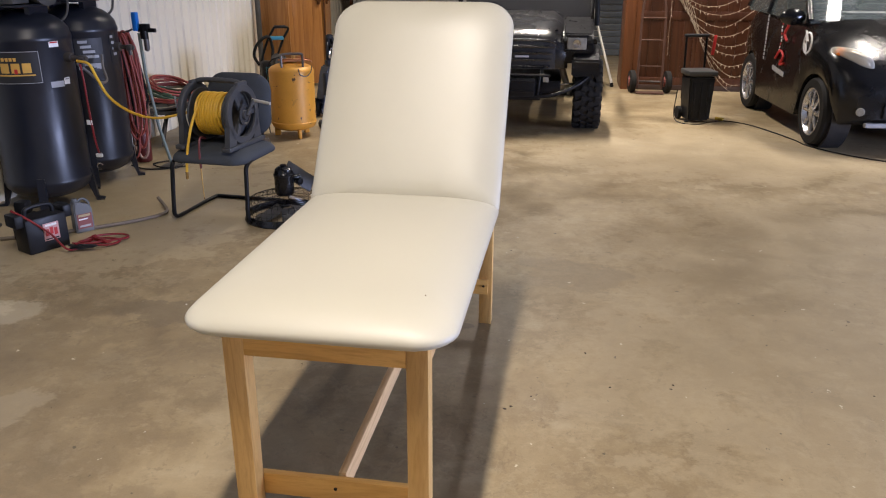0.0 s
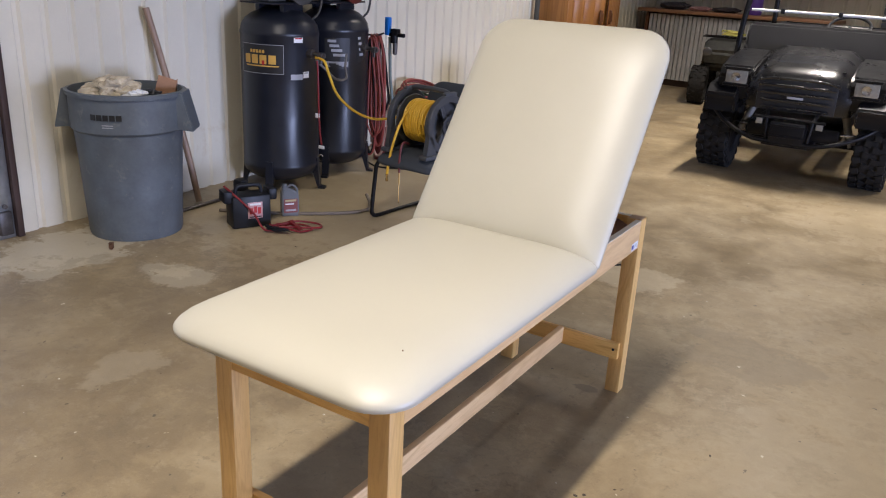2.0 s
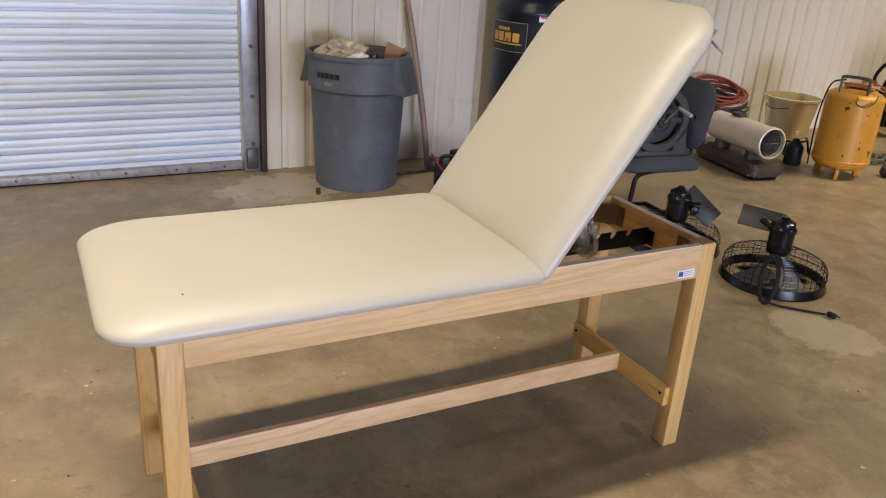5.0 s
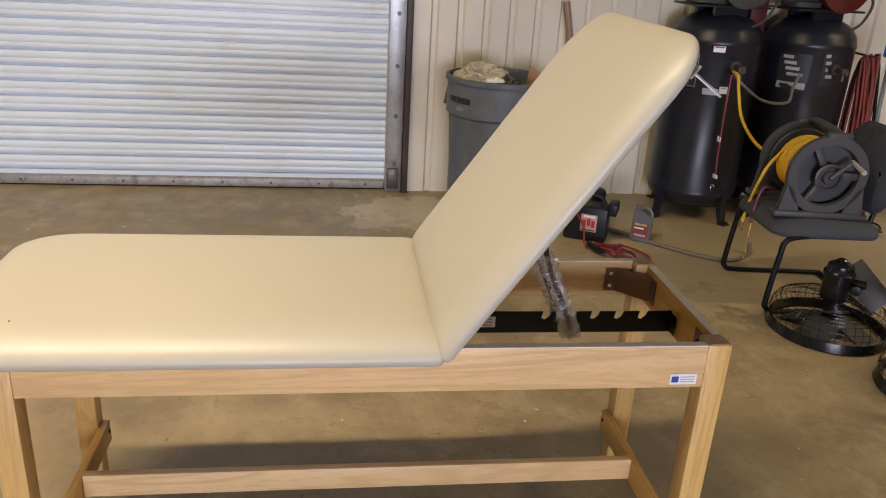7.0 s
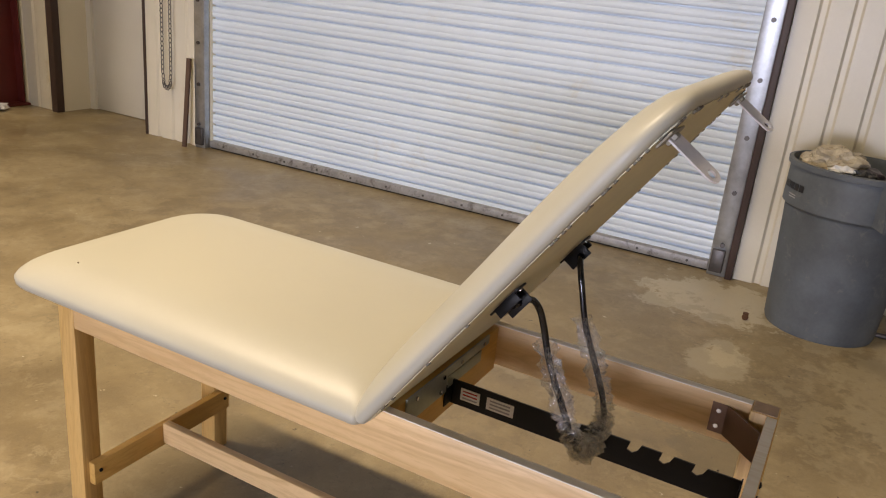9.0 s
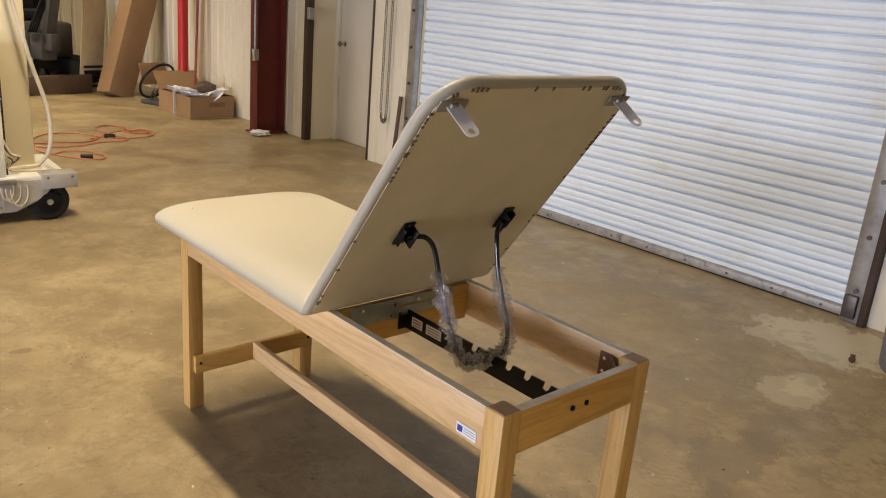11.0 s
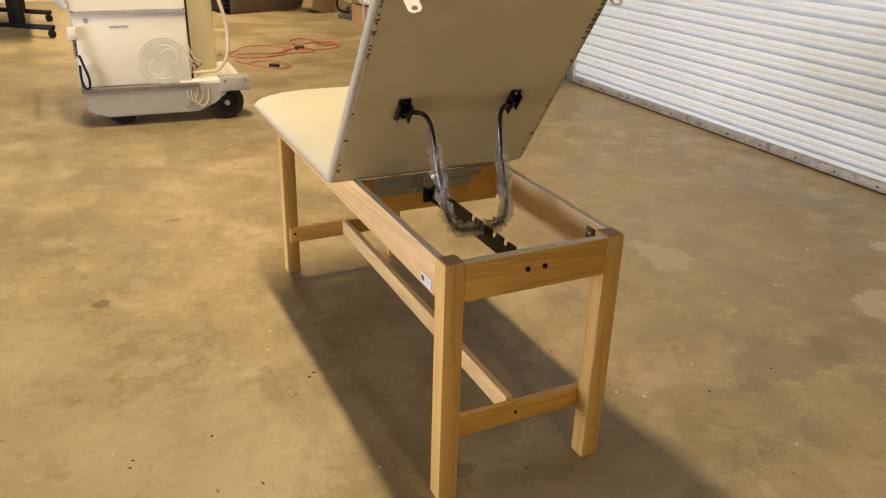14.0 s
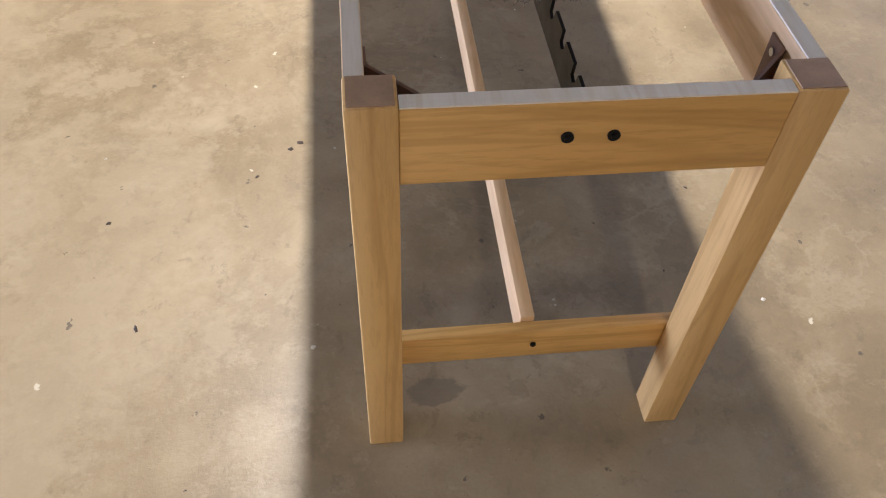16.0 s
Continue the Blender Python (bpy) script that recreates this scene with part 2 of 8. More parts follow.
CONCRETE = concrete()
PANEL = plain("painted_wall_metal", (0.70, 0.65, 0.525), 0.42, 0.0, 0.06, 1.2, 90, 0.05, dirt=(0.60, 0.50, 0.34), amount=0.34)
SHUTTER = plain("white_shutter_metal", (0.69, 0.785, 0.875), 0.36, 0.0, 0.05, 1.5, 60, 0.02, dirt=(0.66, 0.68, 0.66), amount=0.34)
GALV = plain("galvanised_steel", (0.42, 0.44, 0.46), 0.38, 0.85, 0.2, 14, 60, 0.08)
DARKTRIM = plain("dark_brown_trim", (0.055, 0.032, 0.026), 0.5)
REDSTEEL = plain("red_primer_steel", (0.12, 0.017, 0.014), 0.5, 0.1, 0.18, 5, 80, 0.1)
DOORPAINT = plain("white_door_paint", (0.70, 0.68, 0.62), 0.4, 0.0, 0.04, 2.0, 60, 0.05)
VINYL = plain("cream_vinyl", (0.45, 0.425, 0.343), 0.42, 0.0, 0.03, 3.0, 260, 0.03)
BACKBOARD = plain("cream_backing_cloth", (0.68, 0.64, 0.48), 0.75, 0.0, 0.06, 7, 300, 0.15)
# daylight's paling is put into the Y tone, warm lamplight into X
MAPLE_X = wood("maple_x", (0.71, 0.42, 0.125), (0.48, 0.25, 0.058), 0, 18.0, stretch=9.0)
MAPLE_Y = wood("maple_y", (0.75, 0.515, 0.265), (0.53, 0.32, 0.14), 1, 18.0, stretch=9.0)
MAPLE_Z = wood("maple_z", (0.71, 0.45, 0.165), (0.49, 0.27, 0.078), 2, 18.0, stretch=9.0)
MAPLE_EDGE = wood("pale_maple_edge", (0.84, 0.78, 0.66), (0.72, 0.62, 0.46), 1)
BLACKSTEEL = plain("black_painted_steel", (0.006, 0.006, 0.007), 0.42, 0.0, 0.25, 20, 200, 0.1, spec=0.2)
CHROME = plain("chrome", (0.55, 0.55, 0.57), 0.16, 1.0, 0.08, 30)
ZINC = plain("zinc_plate", (0.33, 0.37, 0.36), 0.4, 0.8, 0.2, 25)
WHITEPAINT = plain("white_paint", (0.74, 0.73, 0.70), 0.45, 0.0, 0.06)
PAPER = plain("white_paper", (0.78, 0.78, 0.78), 0.6)
BLUEINK = plain("blue_ink", (0.03, 0.05, 0.28), 0.5)
REDINK = plain("red_ink", (0.45, 0.02, 0.02), 0.5)
BLACKINK = plain("black_ink", (0.015, 0.015, 0.016), 0.5)
GREYINK = plain("grey_print", (0.35, 0.35, 0.36), 0.5)
CANGREY = plain("grey_bin_plastic", (0.105, 0.122, 0.138), 0.52, 0.0, 0.25, 7, 60, 0.16, dirt=(0.19, 0.195, 0.19), amount=0.36)
TANKBLACK = plain("black_tank_enamel", (0.010, 0.012, 0.019), 0.36, 0.0, 0.25, 6, 100, 0.08, dirt=(0.027, 0.026, 0.026), amount=0.3)
DUSTY = plain("dusty_black", (0.06, 0.057, 0.052), 0.7, 0.0, 0.35, 8, 90, 0.1)
RUBBER = plain("black_rubber", (0.010, 0.010, 0.010), 0.72, 0.0, 0.25, 12, 160, 0.2, spec=0.25)
GOLD = plain("gold_print", (0.62, 0.36, 0.07), 0.5)
REDHOSE = plain("red_rubber_hose", (0.27, 0.05, 0.035), 0.55, 0.0, 0.25, 15)
YELLOWHOSE = plain("yellow_hose", (0.74, 0.44, 0.035), 0.45, 0.0, 0.08, 15)
REDCABLE = plain("red_cable", (0.20, 0.013, 0.017), 0.45)
BRASS = plain("brass", (0.62, 0.43, 0.17), 0.3, 0.9)
REELGREY = plain("grey_reel_plastic", (0.045, 0.047, 0.051), 0.5, 0.0, 0.12)
SEATCLOTH = plain("dark_grey_cloth", (0.04, 0.046, 0.055), 0.9, 0.0, 0.15, 20, 300, 0.4)
FILM = film_material()
STEELDARK = plain("worn_dark_steel", (0.11, 0.10, 0.095), 0.45, 0.7, 0.3, 20, 120, 0.1)
OLDWOOD = wood("shovel_wood", (0.36, 0.245, 0.165), (0.22, 0.135, 0.085), 2)
CARDBOARD = plain("cardboard", (0.30, 0.18, 0.092), 0.85, 0.0, 0.10, 5, 90, 0.1)


# ---- mesh helpers ----
def part(name, bm, material, parent=None, label="", smooth=40):
    me = bpy.data.meshes.new(name)
    bmesh.ops.recalc_face_normals(bm, faces=bm.faces)
    bm.to_mesh(me)
    bm.free()
    me.materials.append(material)
    if smooth:
        me.shade_smooth()
        me.set_sharp_from_angle(angle=radians(smooth))
    ob = new(name, me)
    if parent is not None:
        ob.parent = parent
    if label:
        ob["label"] = label
    return ob


def thing(name, label, category, m=None, group="", kind=""):
    ob = new(name)
    ob.empty_display_size = 0.1
    ob.matrix_world = m if m is not None else Matrix()
    return tagged(ob, label, category, group, kind)


def bx(bm, c, s, bev=0.0, m=None, seg=2):
    r = bmesh.ops.create_cube(bm, size=1.0, matrix=(m or Matrix()) @ Matrix.LocRotScale(c, None, s))
    if bev:
        es = {e for v in r["verts"] for e in v.link_edges}
        bmesh.ops.bevel(bm, geom=list(es), offset=bev, segments=seg, profile=0.5, affect="EDGES")
    return bm


def box(c, s, bev=0.0, m=None, seg=2):
    return bx(bmesh.new(), c, s, bev, m, seg)


def rod(bm, a, b, r, r2=None, n=16):
    a, b = Vector(a), Vector(b)
    q = (b - a).to_track_quat("Z", "Y").to_matrix().to_4x4()
    bmesh.ops.create_cone(bm, cap_ends=True, segments=n, radius1=r, radius2=r if r2 is None else r2, depth=(b - a).length, matrix=Matrix.Translation((a + b) / 2) @ q)
    return bm


def lathe(bm, prof, n=40, m=None, close=True):
    """Turn (radius, height) pairs round z."""
    m = m or Matrix()
    rings = []
    for r, z in prof:
        rings.append([bm.verts.new(m @ Vector((r * math.cos(2 * math.pi * k / n), r * math.sin(2 * math.pi * k / n), z))) for k in range(n)])
    for a, b in zip(rings, rings[1:]):
        for k in range(n):
            bm.faces.new((a[k], a[(k + 1) % n], b[(k + 1) % n], b[k]))
    if close:
        for ring in (rings[0], rings[-1]):
            bm.faces.new(ring)
    return bm


def smoothline(pts, per=6):
    """Catmull-Rom through points."""
    p = [Vector(q) for q in pts]
    p = [2 * p[0] - p[1]] + p + [2 * p[-1] - p[-2]]
    out = []
    for i in range(1, len(p) - 2):
        for k in range(per):
            s = k / per
            out.append(0.5 * (2 * p[i] + (p[i + 1] - p[i - 1]) * s + (2 * p[i - 1] - 5 * p[i] + 4 * p[i + 1] - p[i + 2]) * s * s + (3 * p[i] - p[i - 1] - 3 * p[i + 1] + p[i + 2]) * s ** 3))
    out.append(p[-2])
    return out


def tube(bm, pts, r, n=8, closed=False):
    pts = [Vector(p) for p in pts]
    rings, up = [], None
    for i, p in enumerate(pts):
        a = pts[i - 1] if i or closed else p
        b = pts[(i + 1) % len(pts)] if i < len(pts) - 1 or closed else p
        d = (b - a).normalized()
        if up is None:
            up = d.orthogonal().normalized()
        up = (up - up.dot(d) * d).normalized()
        side = d.cross(up)
        rings.append([bm.verts.new(p + r * (math.cos(2 * math.pi * k / n) * up + math.sin(2 * math.pi * k / n) * side)) for k in range(n)])
    pairs = list(zip(rings, rings[1:] + ([rings[0]] if closed else [])))
    for a, b in pairs:
        for k in range(n):
            bm.faces.new((a[k], a[(k + 1) % n], b[(k + 1) % n], b[k]))
    if not closed:
        bm.faces.new(rings[0]), bm.faces.new(rings[-1])
    return bm


def prism(bm, poly, lo, hi, axis=2, m=None):
    """A polygon given in the two other axes, drawn out along an axis."""
    m = m or Matrix()

    def at(u, v, w):
        return m @ Vector(((w, u, v), (u, w, v), (u, v, w))[axis])

    a, b = [bm.verts.new(at(u, v, lo)) for u, v in poly], [bm.verts.new(at(u, v, hi)) for u, v in poly]
    n = len(poly)
    for k in range(n):
        bm.faces.new((a[k], a[(k + 1) % n], b[(k + 1) % n], b[k]))
    bm.faces.new(a), bm.faces.new(b)
    return bm


def circle(c, r, n=16, ax=(1, 0, 0), ay=(0, 1, 0), a0=0.0, a1=2 * math.pi, ends=False):
    c, ax, ay = Vector(c), Vector(ax), Vector(ay)
    k = n if ends else n
    return [c + r * (math.cos(a0 + (a1 - a0) * i / (n - 1 if ends else n)) * ax + math.sin(a0 + (a1 - a0) * i / (n - 1 if ends else n)) * ay) for i in range(k)]


# ---- structure ----
WX, NY, SY, EX, CZ = -3.575, 13.6, -8.0, 8.0, 4.8
tagged(part("floor", box((2.0, 2.5, -0.1), (14, 25, 0.2)), CONCRETE), "stained bare concrete workshop floor with pale scuffs", "floor", kind="structure")
tagged(part("ground", box((40, 2.5, -0.16), (140, 160, 0.1)), plain("gravel", (0.30, 0.27, 0.22), 0.9)), "gravel ground outside", "ground", kind="structure")
# unseen ceiling, coloured dark so that less light bounces into the shadows
tagged(part("ceiling", box((2.2, 2.8, CZ + 0.1), (12.6, 22.5, 0.2)), plain("dark_ceiling_lining", (0.13, 0.127, 0.12), 0.7)), "unseen ceiling lining, darkened to cut bounce light", "ceiling", kind="structure")
DOOR_Y0, DOOR_Y1, DOOR_H = -1.15, 2.6, 3.3
REC_Y0, REC_Y1, REC_H = -2.81, -1.79, 2.15


def wall_box(name, c, s, label="cream painted metal wall lining"):
    return tagged(part(name, box(c, s), PANEL), label, "wall", kind="structure")


def corrugated(width, height, pitch=0.155, depth=0.016, back=0.012):
    """A ribbed sheet in the yz plane, its ribs upright, facing +x, from y = 0."""
    poly = [(0.0, -back)]
    y, k = 0.0, 0
    pts = [(0.0, depth)]
    while y < width - 1e-6:
        for dy, dx in ((pitch * 0.66, depth), (pitch * 0.74, 0.0), (pitch * 0.9, 0.0), (pitch * 0.98, depth)):
            if y + dy < width - 1e-6:
                pts.append((y + dy, dx))
        y += pitch
    pts.append((width, depth))
    outline = [(x, yy) for yy, x in pts] + [(-back, width), (-back, 0.0)]
    return prism(bmesh.new(), outline, 0.0, height, 2)


def panels(wall, m, length, z1=4.8):
    """Sheets 0.93 m wide, side by side along y of the frame m, facing its x."""
    y = 0.0
    while y < length - 0.01:
        w = min(0.93, length - y)
        ob = part("wall_panel", corrugated(w - 0.003, z1), PANEL, wall, smooth=25)
        ob.matrix_world = m @ Matrix.Translation((0, y, 0))
        y += w


T = 0.34
WC = WX - 0.02 - T / 2
wall_s = wall_box("wall_west_south", (WC, (SY + REC_Y0) / 2, CZ / 2), (T, REC_Y0 - SY, CZ))
panels(wall_s, pose(WX, SY, 0), REC_Y0 - 0.05 - SY)
wall_box("wall_west_over_entry", (WC, (REC_Y0 + REC_Y1) / 2, (REC_H + CZ) / 2), (T, REC_Y1 - REC_Y0, CZ - REC_H))
wall_m = wall_box("wall_west_middle", (WC, (REC_Y1 + DOOR_Y0) / 2, CZ / 2), (T, DOOR_Y0 - REC_Y1, CZ))
panels(wall_m, pose(WX, REC_Y1 + 0.02, 0), DOOR_Y0 - 0.11 - REC_Y1 - 0.02)
wall_box("wall_west_over_door", (WC, (DOOR_Y0 + DOOR_Y1) / 2, (DOOR_H + CZ) / 2), (T, DOOR_Y1 - DOOR_Y0, CZ - DOOR_H))
wall_n = wall_box("wall_west_north", (WC, (DOOR_Y1 + NY) / 2, CZ / 2), (T, NY - DOOR_Y1, CZ))
panels(wall_n, pose(WX, DOOR_Y1 + 0.14, 0), NY - DOOR_Y1 - 0.14)
wall_nn = wall_box("wall_north", (2.2, NY + 0.12, CZ / 2), (11.9, 0.2, CZ))
panels(wall_nn, pose(WX, NY, 0, 0, 0, -90), EX - WX)
wall_ss = wall_box("wall_south", (2.2, SY - 0.12, CZ / 2), (11.9, 0.2, CZ))
panels(wall_ss, pose(EX, SY, 0, 0, 0, 90), EX - WX)
wall_box("wall_east_south", (EX + 0.1, (SY + BAY[1]) / 2, CZ / 2), (0.2, BAY[1] - SY, CZ))
wall_box("wall_east_north", (EX + 0.1, (NY + BAY[2]) / 2, CZ / 2), (0.2, NY - BAY[2], CZ))
wall_box("wall_east_over_bay", (EX + 0.1, (BAY[1] + BAY[2]) / 2, (BAY[3] + CZ) / 2), (0.2, BAY[2] - BAY[1], CZ - BAY[3]))

# ceiling strip lights
for lx, ly, watts in LAMPS:
    fx = thing("ceiling_light", "white strip light fixture under the ceiling, unseen", "ceiling light", pose(lx, ly, LAMP_Z), "strip lights")
    part("housing", box((0, 0, 0.06), (0.2, 2.4, 0.1), 0.01), WHITEPAINT, fx)
    for y in (0.9, -0.9):
        part("stem", rod(bmesh.new(), (0, y, 0.1), (0, y, CZ - LAMP_Z), 0.01), GALV, fx)

# roll-up door
rd = thing("door_1", "closed white corrugated metal roll-up door, scuffed", "roll-up door", pose(WX - 0.06, 0, 0), kind="structure")


def shutter(rows, pitch=0.0871):
    """Interlocking slats: a flat, faintly bowed face over a narrow rolled joint."""
    prof = []
    for k in range(rows):
        z = 0.084 + k * pitch
        for f, x in ((0.0, -0.016), (0.135, -0.016), (0.145, 0.006), (0.165, 0.0115), (0.185, 0.0125), (0.21, 0.0145), (0.47, 0.0160), (0.50, 0.0135), (0.53, 0.0160), (0.8, 0.0150), (0.93, 0.0140), (0.985, 0.0115)):
            prof.append((x, z + f * pitch))
    prof.append((0.0, 0.084 + rows * pitch))
    poly = [(0.012, 0.055), (0.012, 0.083)] + prof + [(-0.02, prof[-1][1]), (-0.02, 0.055)]
    return prism(bmesh.new(), poly, DOOR_Y0 - 0.02, DOOR_Y1 + 0.02, 1)


part("curtain", shutter(37), SHUTTER, rd, smooth=50)
BARMETAL = plain("worn_bar_steel", (0.34, 0.33, 0.32), 0.5, 0.4, 0.3, 9, 80, 0.1, dirt=(0.10, 0.085, 0.07), amount=0.42)
bar = part("bottom_bar", box((0.03, (DOOR_Y0 + DOOR_Y1) / 2, 0.034), (0.06, DOOR_Y1 - DOOR_Y0 - 0.01, 0.05), 0.006), BARMETAL, rd, "dull grey bottom bar with bolts")
bm = bmesh.new()
for k in range(13):
    rod(bm, (0.058, DOOR_Y0 + 0.15 + k * 0.29, 0.036), (0.065, DOOR_Y0 + 0.15 + k * 0.29, 0.036), 0.008, n=8)
part("bar_bolt", bm, STEELDARK, bar)
part("bottom_seal", box((0.02, (DOOR_Y0 + DOOR_Y1) / 2, 0.005), (0.05, DOOR_Y1 - DOOR_Y0 - 0.01, 0.012)), RUBBER, rd)
for nm, y, sgn in (("guide_rail", DOOR_Y1, 1), ("guide_rail", DOOR_Y0, -1)):
    g = part(nm, box((0.075, y + sgn * 0.05, DOOR_H / 2), (0.05, 0.1, DOOR_H), 0.004), GALV, rd, "galvanised guide rail")
    bx_b = bmesh.new()
    for k in range(11):
        rod(bx_b, (0.1, y + sgn * 0.055, 0.18 + k * 0.3), (0.112, y + sgn * 0.055, 0.18 + k * 0.3), 0.013, n=8)
    part("rail_bolt", bx_b, STEELDARK, g)
    part("lock_block", box((0.1, y + sgn * 0.045, 0.09), (0.05, 0.07, 0.13), 0.006), STEELDARK, g)
tagged(part("trim_door_side", box((WX + 0.03, DOOR_Y1 + 0.12, 1.75), (0.07, 0.035, 3.5), 0.003), DARKTRIM), "dark brown metal trim beside the roll-up door", "trim", kind="structure")

# entry recess with a white door
entry = thing("door_2", "closed white steel entry door in a recess", "door", pose(WX - 0.33, 0, 0), kind="structure")
leaf = part("door_leaf", box((0, -2.29, 1.02), (0.045, 0.91, 2.03), 0.004), DOORPAINT, entry)
kn = lathe(bmesh.new(), [(0.03, 0), (0.03, 0.006), (0.012, 0.012), (0.012, 0.04), (0.026, 0.05), (0.03, 0.065), (0.022, 0.08), (0.004, 0.084)], 20, pose(0.022, -2.67, 0.98, 0, 90, 0))
part("door_knob", kn, CHROME, leaf, "round steel knob")
part("door_frame", bx(bx(box((-0.005, -2.78, 1.03), (0.1, 0.06, 2.06)), (-0.005, -1.8, 1.03), (0.1, 0.06, 2.06)), (-0.005, -2.29, 2.075), (0.1, 1.03, 0.05)), DOORPAINT, entry)
part("door_backing", box((-0.09, -2.29, 1.07), (0.06, 1.1, 2.15)), PANEL, entry)
tagged(part("trim_entry_south", box((WX + 0.02, REC_Y0 - 0.02, 1.4), (0.07, 0.07, 2.8), 0.003), DARKTRIM), "dark brown metal trim at the entry recess", "trim", kind="structure")
tagged(part("trim_entry_north", box((WX + 0.006, REC_Y1 + 0.008, 1.4), (0.04, 0.024, 2.8), 0.003), DARKTRIM), "dark brown metal trim at the entry recess", "trim", kind="structure")


def column(x, y, label):
    """A red I-section column, its web across the wall."""
    c = thing("steel_column", label, "column", pose(x, y, 0), "steel columns")
    part("flange", box((0.15, 0, CZ / 2), (0.012, 0.145, CZ), 0.002), REDSTEEL, c)
    part("flange", box((-0.15, 0, CZ / 2), (0.012, 0.17, CZ), 0.002), REDSTEEL, c)
    part("web", box((0, 0, CZ / 2), (0.29, 0.01, CZ)), REDSTEEL, c)
    part("base_plate", box((0, 0, 0.009), (0.36, 0.24, 0.018), 0.003), REDSTEEL, c)
    return c


column(WX + 0.2, -3.31, "dark red painted steel column with an outlet box")
rc2 = thing("steel_column", "dark red painted steel column between the compressors", "column", pose(WX + 0.016, 4.785, 0), "steel columns")
part("flange", box((0.17, 0, CZ / 2), (0.012, 0.10, CZ), 0.002), REDSTEEL, rc2)
part("flange", box((0.008, 0, CZ / 2), (0.012, 0.10, CZ), 0.002), REDSTEEL, rc2)
part("web", box((0.09, 0, CZ / 2), (0.145, 0.01, CZ)), REDSTEEL, rc2)

TABMETAL = plain("brushed_aluminium", (0.68, 0.67, 0.70), 0.38, 0.35, 0.12, 20)
ENDGRAIN = plain("maple_end_grain", (0.42, 0.27, 0.16), 0.55, 0.0, 0.2, 30, 300, 0.1)

# ---- treatment table ----
TM = pose(-0.5057, 1.5916, 0, 0, 0, -0.609)
TT = thing("treatment_table", "wooden treatment table with cream vinyl pads and a raised backrest", "treatment table", TM)
LX, HY0, HY1, TOPZ, LEG = 0.2553, -0.012, 1.5465, 0.6958, 0.0541
LEGS = [(sx * (LX - LEG / 2), y) for y in (HY0 + LEG / 2, HY1 - LEG / 2) for sx in (1, -1)]
for x, y in LEGS:
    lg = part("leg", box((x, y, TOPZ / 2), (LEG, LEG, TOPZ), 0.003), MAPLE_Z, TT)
    part("end_grain", box((x, y, TOPZ + 0.0005), (LEG - 0.007, LEG - 0.007, 0.002)), ENDGRAIN, lg, "darker end grain")
RT, RH = 0.022, 0.1018
for sx in (1, -1):
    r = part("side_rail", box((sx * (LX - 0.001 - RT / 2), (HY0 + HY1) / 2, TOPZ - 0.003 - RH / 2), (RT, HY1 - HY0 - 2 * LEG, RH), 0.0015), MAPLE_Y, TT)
    part("top_edge", box((sx * (LX - 0.001 - RT / 2), (HY0 + HY1) / 2, TOPZ - 0.0025), (RT - 0.002, HY1 - HY0 - 2 * LEG - 0.001, 0.003)), MAPLE_EDGE, r, "pale bare edge")
for y, z in ((HY0 + 0.001 + RT / 2, 0), (HY1 - 0.001 - RT / 2, 0)):
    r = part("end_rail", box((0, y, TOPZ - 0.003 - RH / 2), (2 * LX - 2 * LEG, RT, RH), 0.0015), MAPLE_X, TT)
    part("top_edge", box((0, y, TOPZ - 0.0025), (2 * LX - 2 * LEG - 0.001, RT - 0.002, 0.003)), MAPLE_EDGE, r, "pale bare edge")
part("cross_rail", box((0, 0.905, TOPZ - 0.06), (2 * LX - 2 * RT - 0.004, 0.024, 0.11), 0.002), MAPLE_X, TT)
for y in (HY0 + LEG + 0.0115, HY1 - LEG - 0.0115):
    part("end_stretcher", box((0, y, 0.180), (2 * LX - 0.03, 0.021, 0.064), 0.002), MAPLE_X, TT)
part("long_stretcher", box((0.008, (HY0 + HY1) / 2, 0.190), (0.022, HY1 - HY0 - 2 * LEG - 0.047, 0.062), 0.002), MAPLE_Y, TT)
def boltat(p, d, r=0.007):
    bm = bmesh.new()
    p, d = Vector(p), Vector(d)
    rod(bm, p, p + d * 0.003, r, n=12)
    rod(bm, p, p + d * 0.0045, r * 0.55, n=6)
    part("bolt", bm, BLACKSTEEL, TT, "dark recessed bolt head")
for x in (0.0298, -0.0189):
    boltat((x, HY1 - 0.001, 0.649), (0, 1, 0), 0.0068)
boltat((0.0, HY1 - LEG, 0.183), (0, 1, 0), 0.0045)
boltat((-0.005, HY0 + LEG, 0.186), (0, -1, 0), 0.0045)
for sx in (1, -1):
    boltat((sx * 0.222, HY1 - LEG - 0.022, 0.186), (0, -1, 0), 0.005)
    boltat((sx * 0.222, HY0 + LEG + 0.022, 0.186), (0, 1, 0), 0.005)
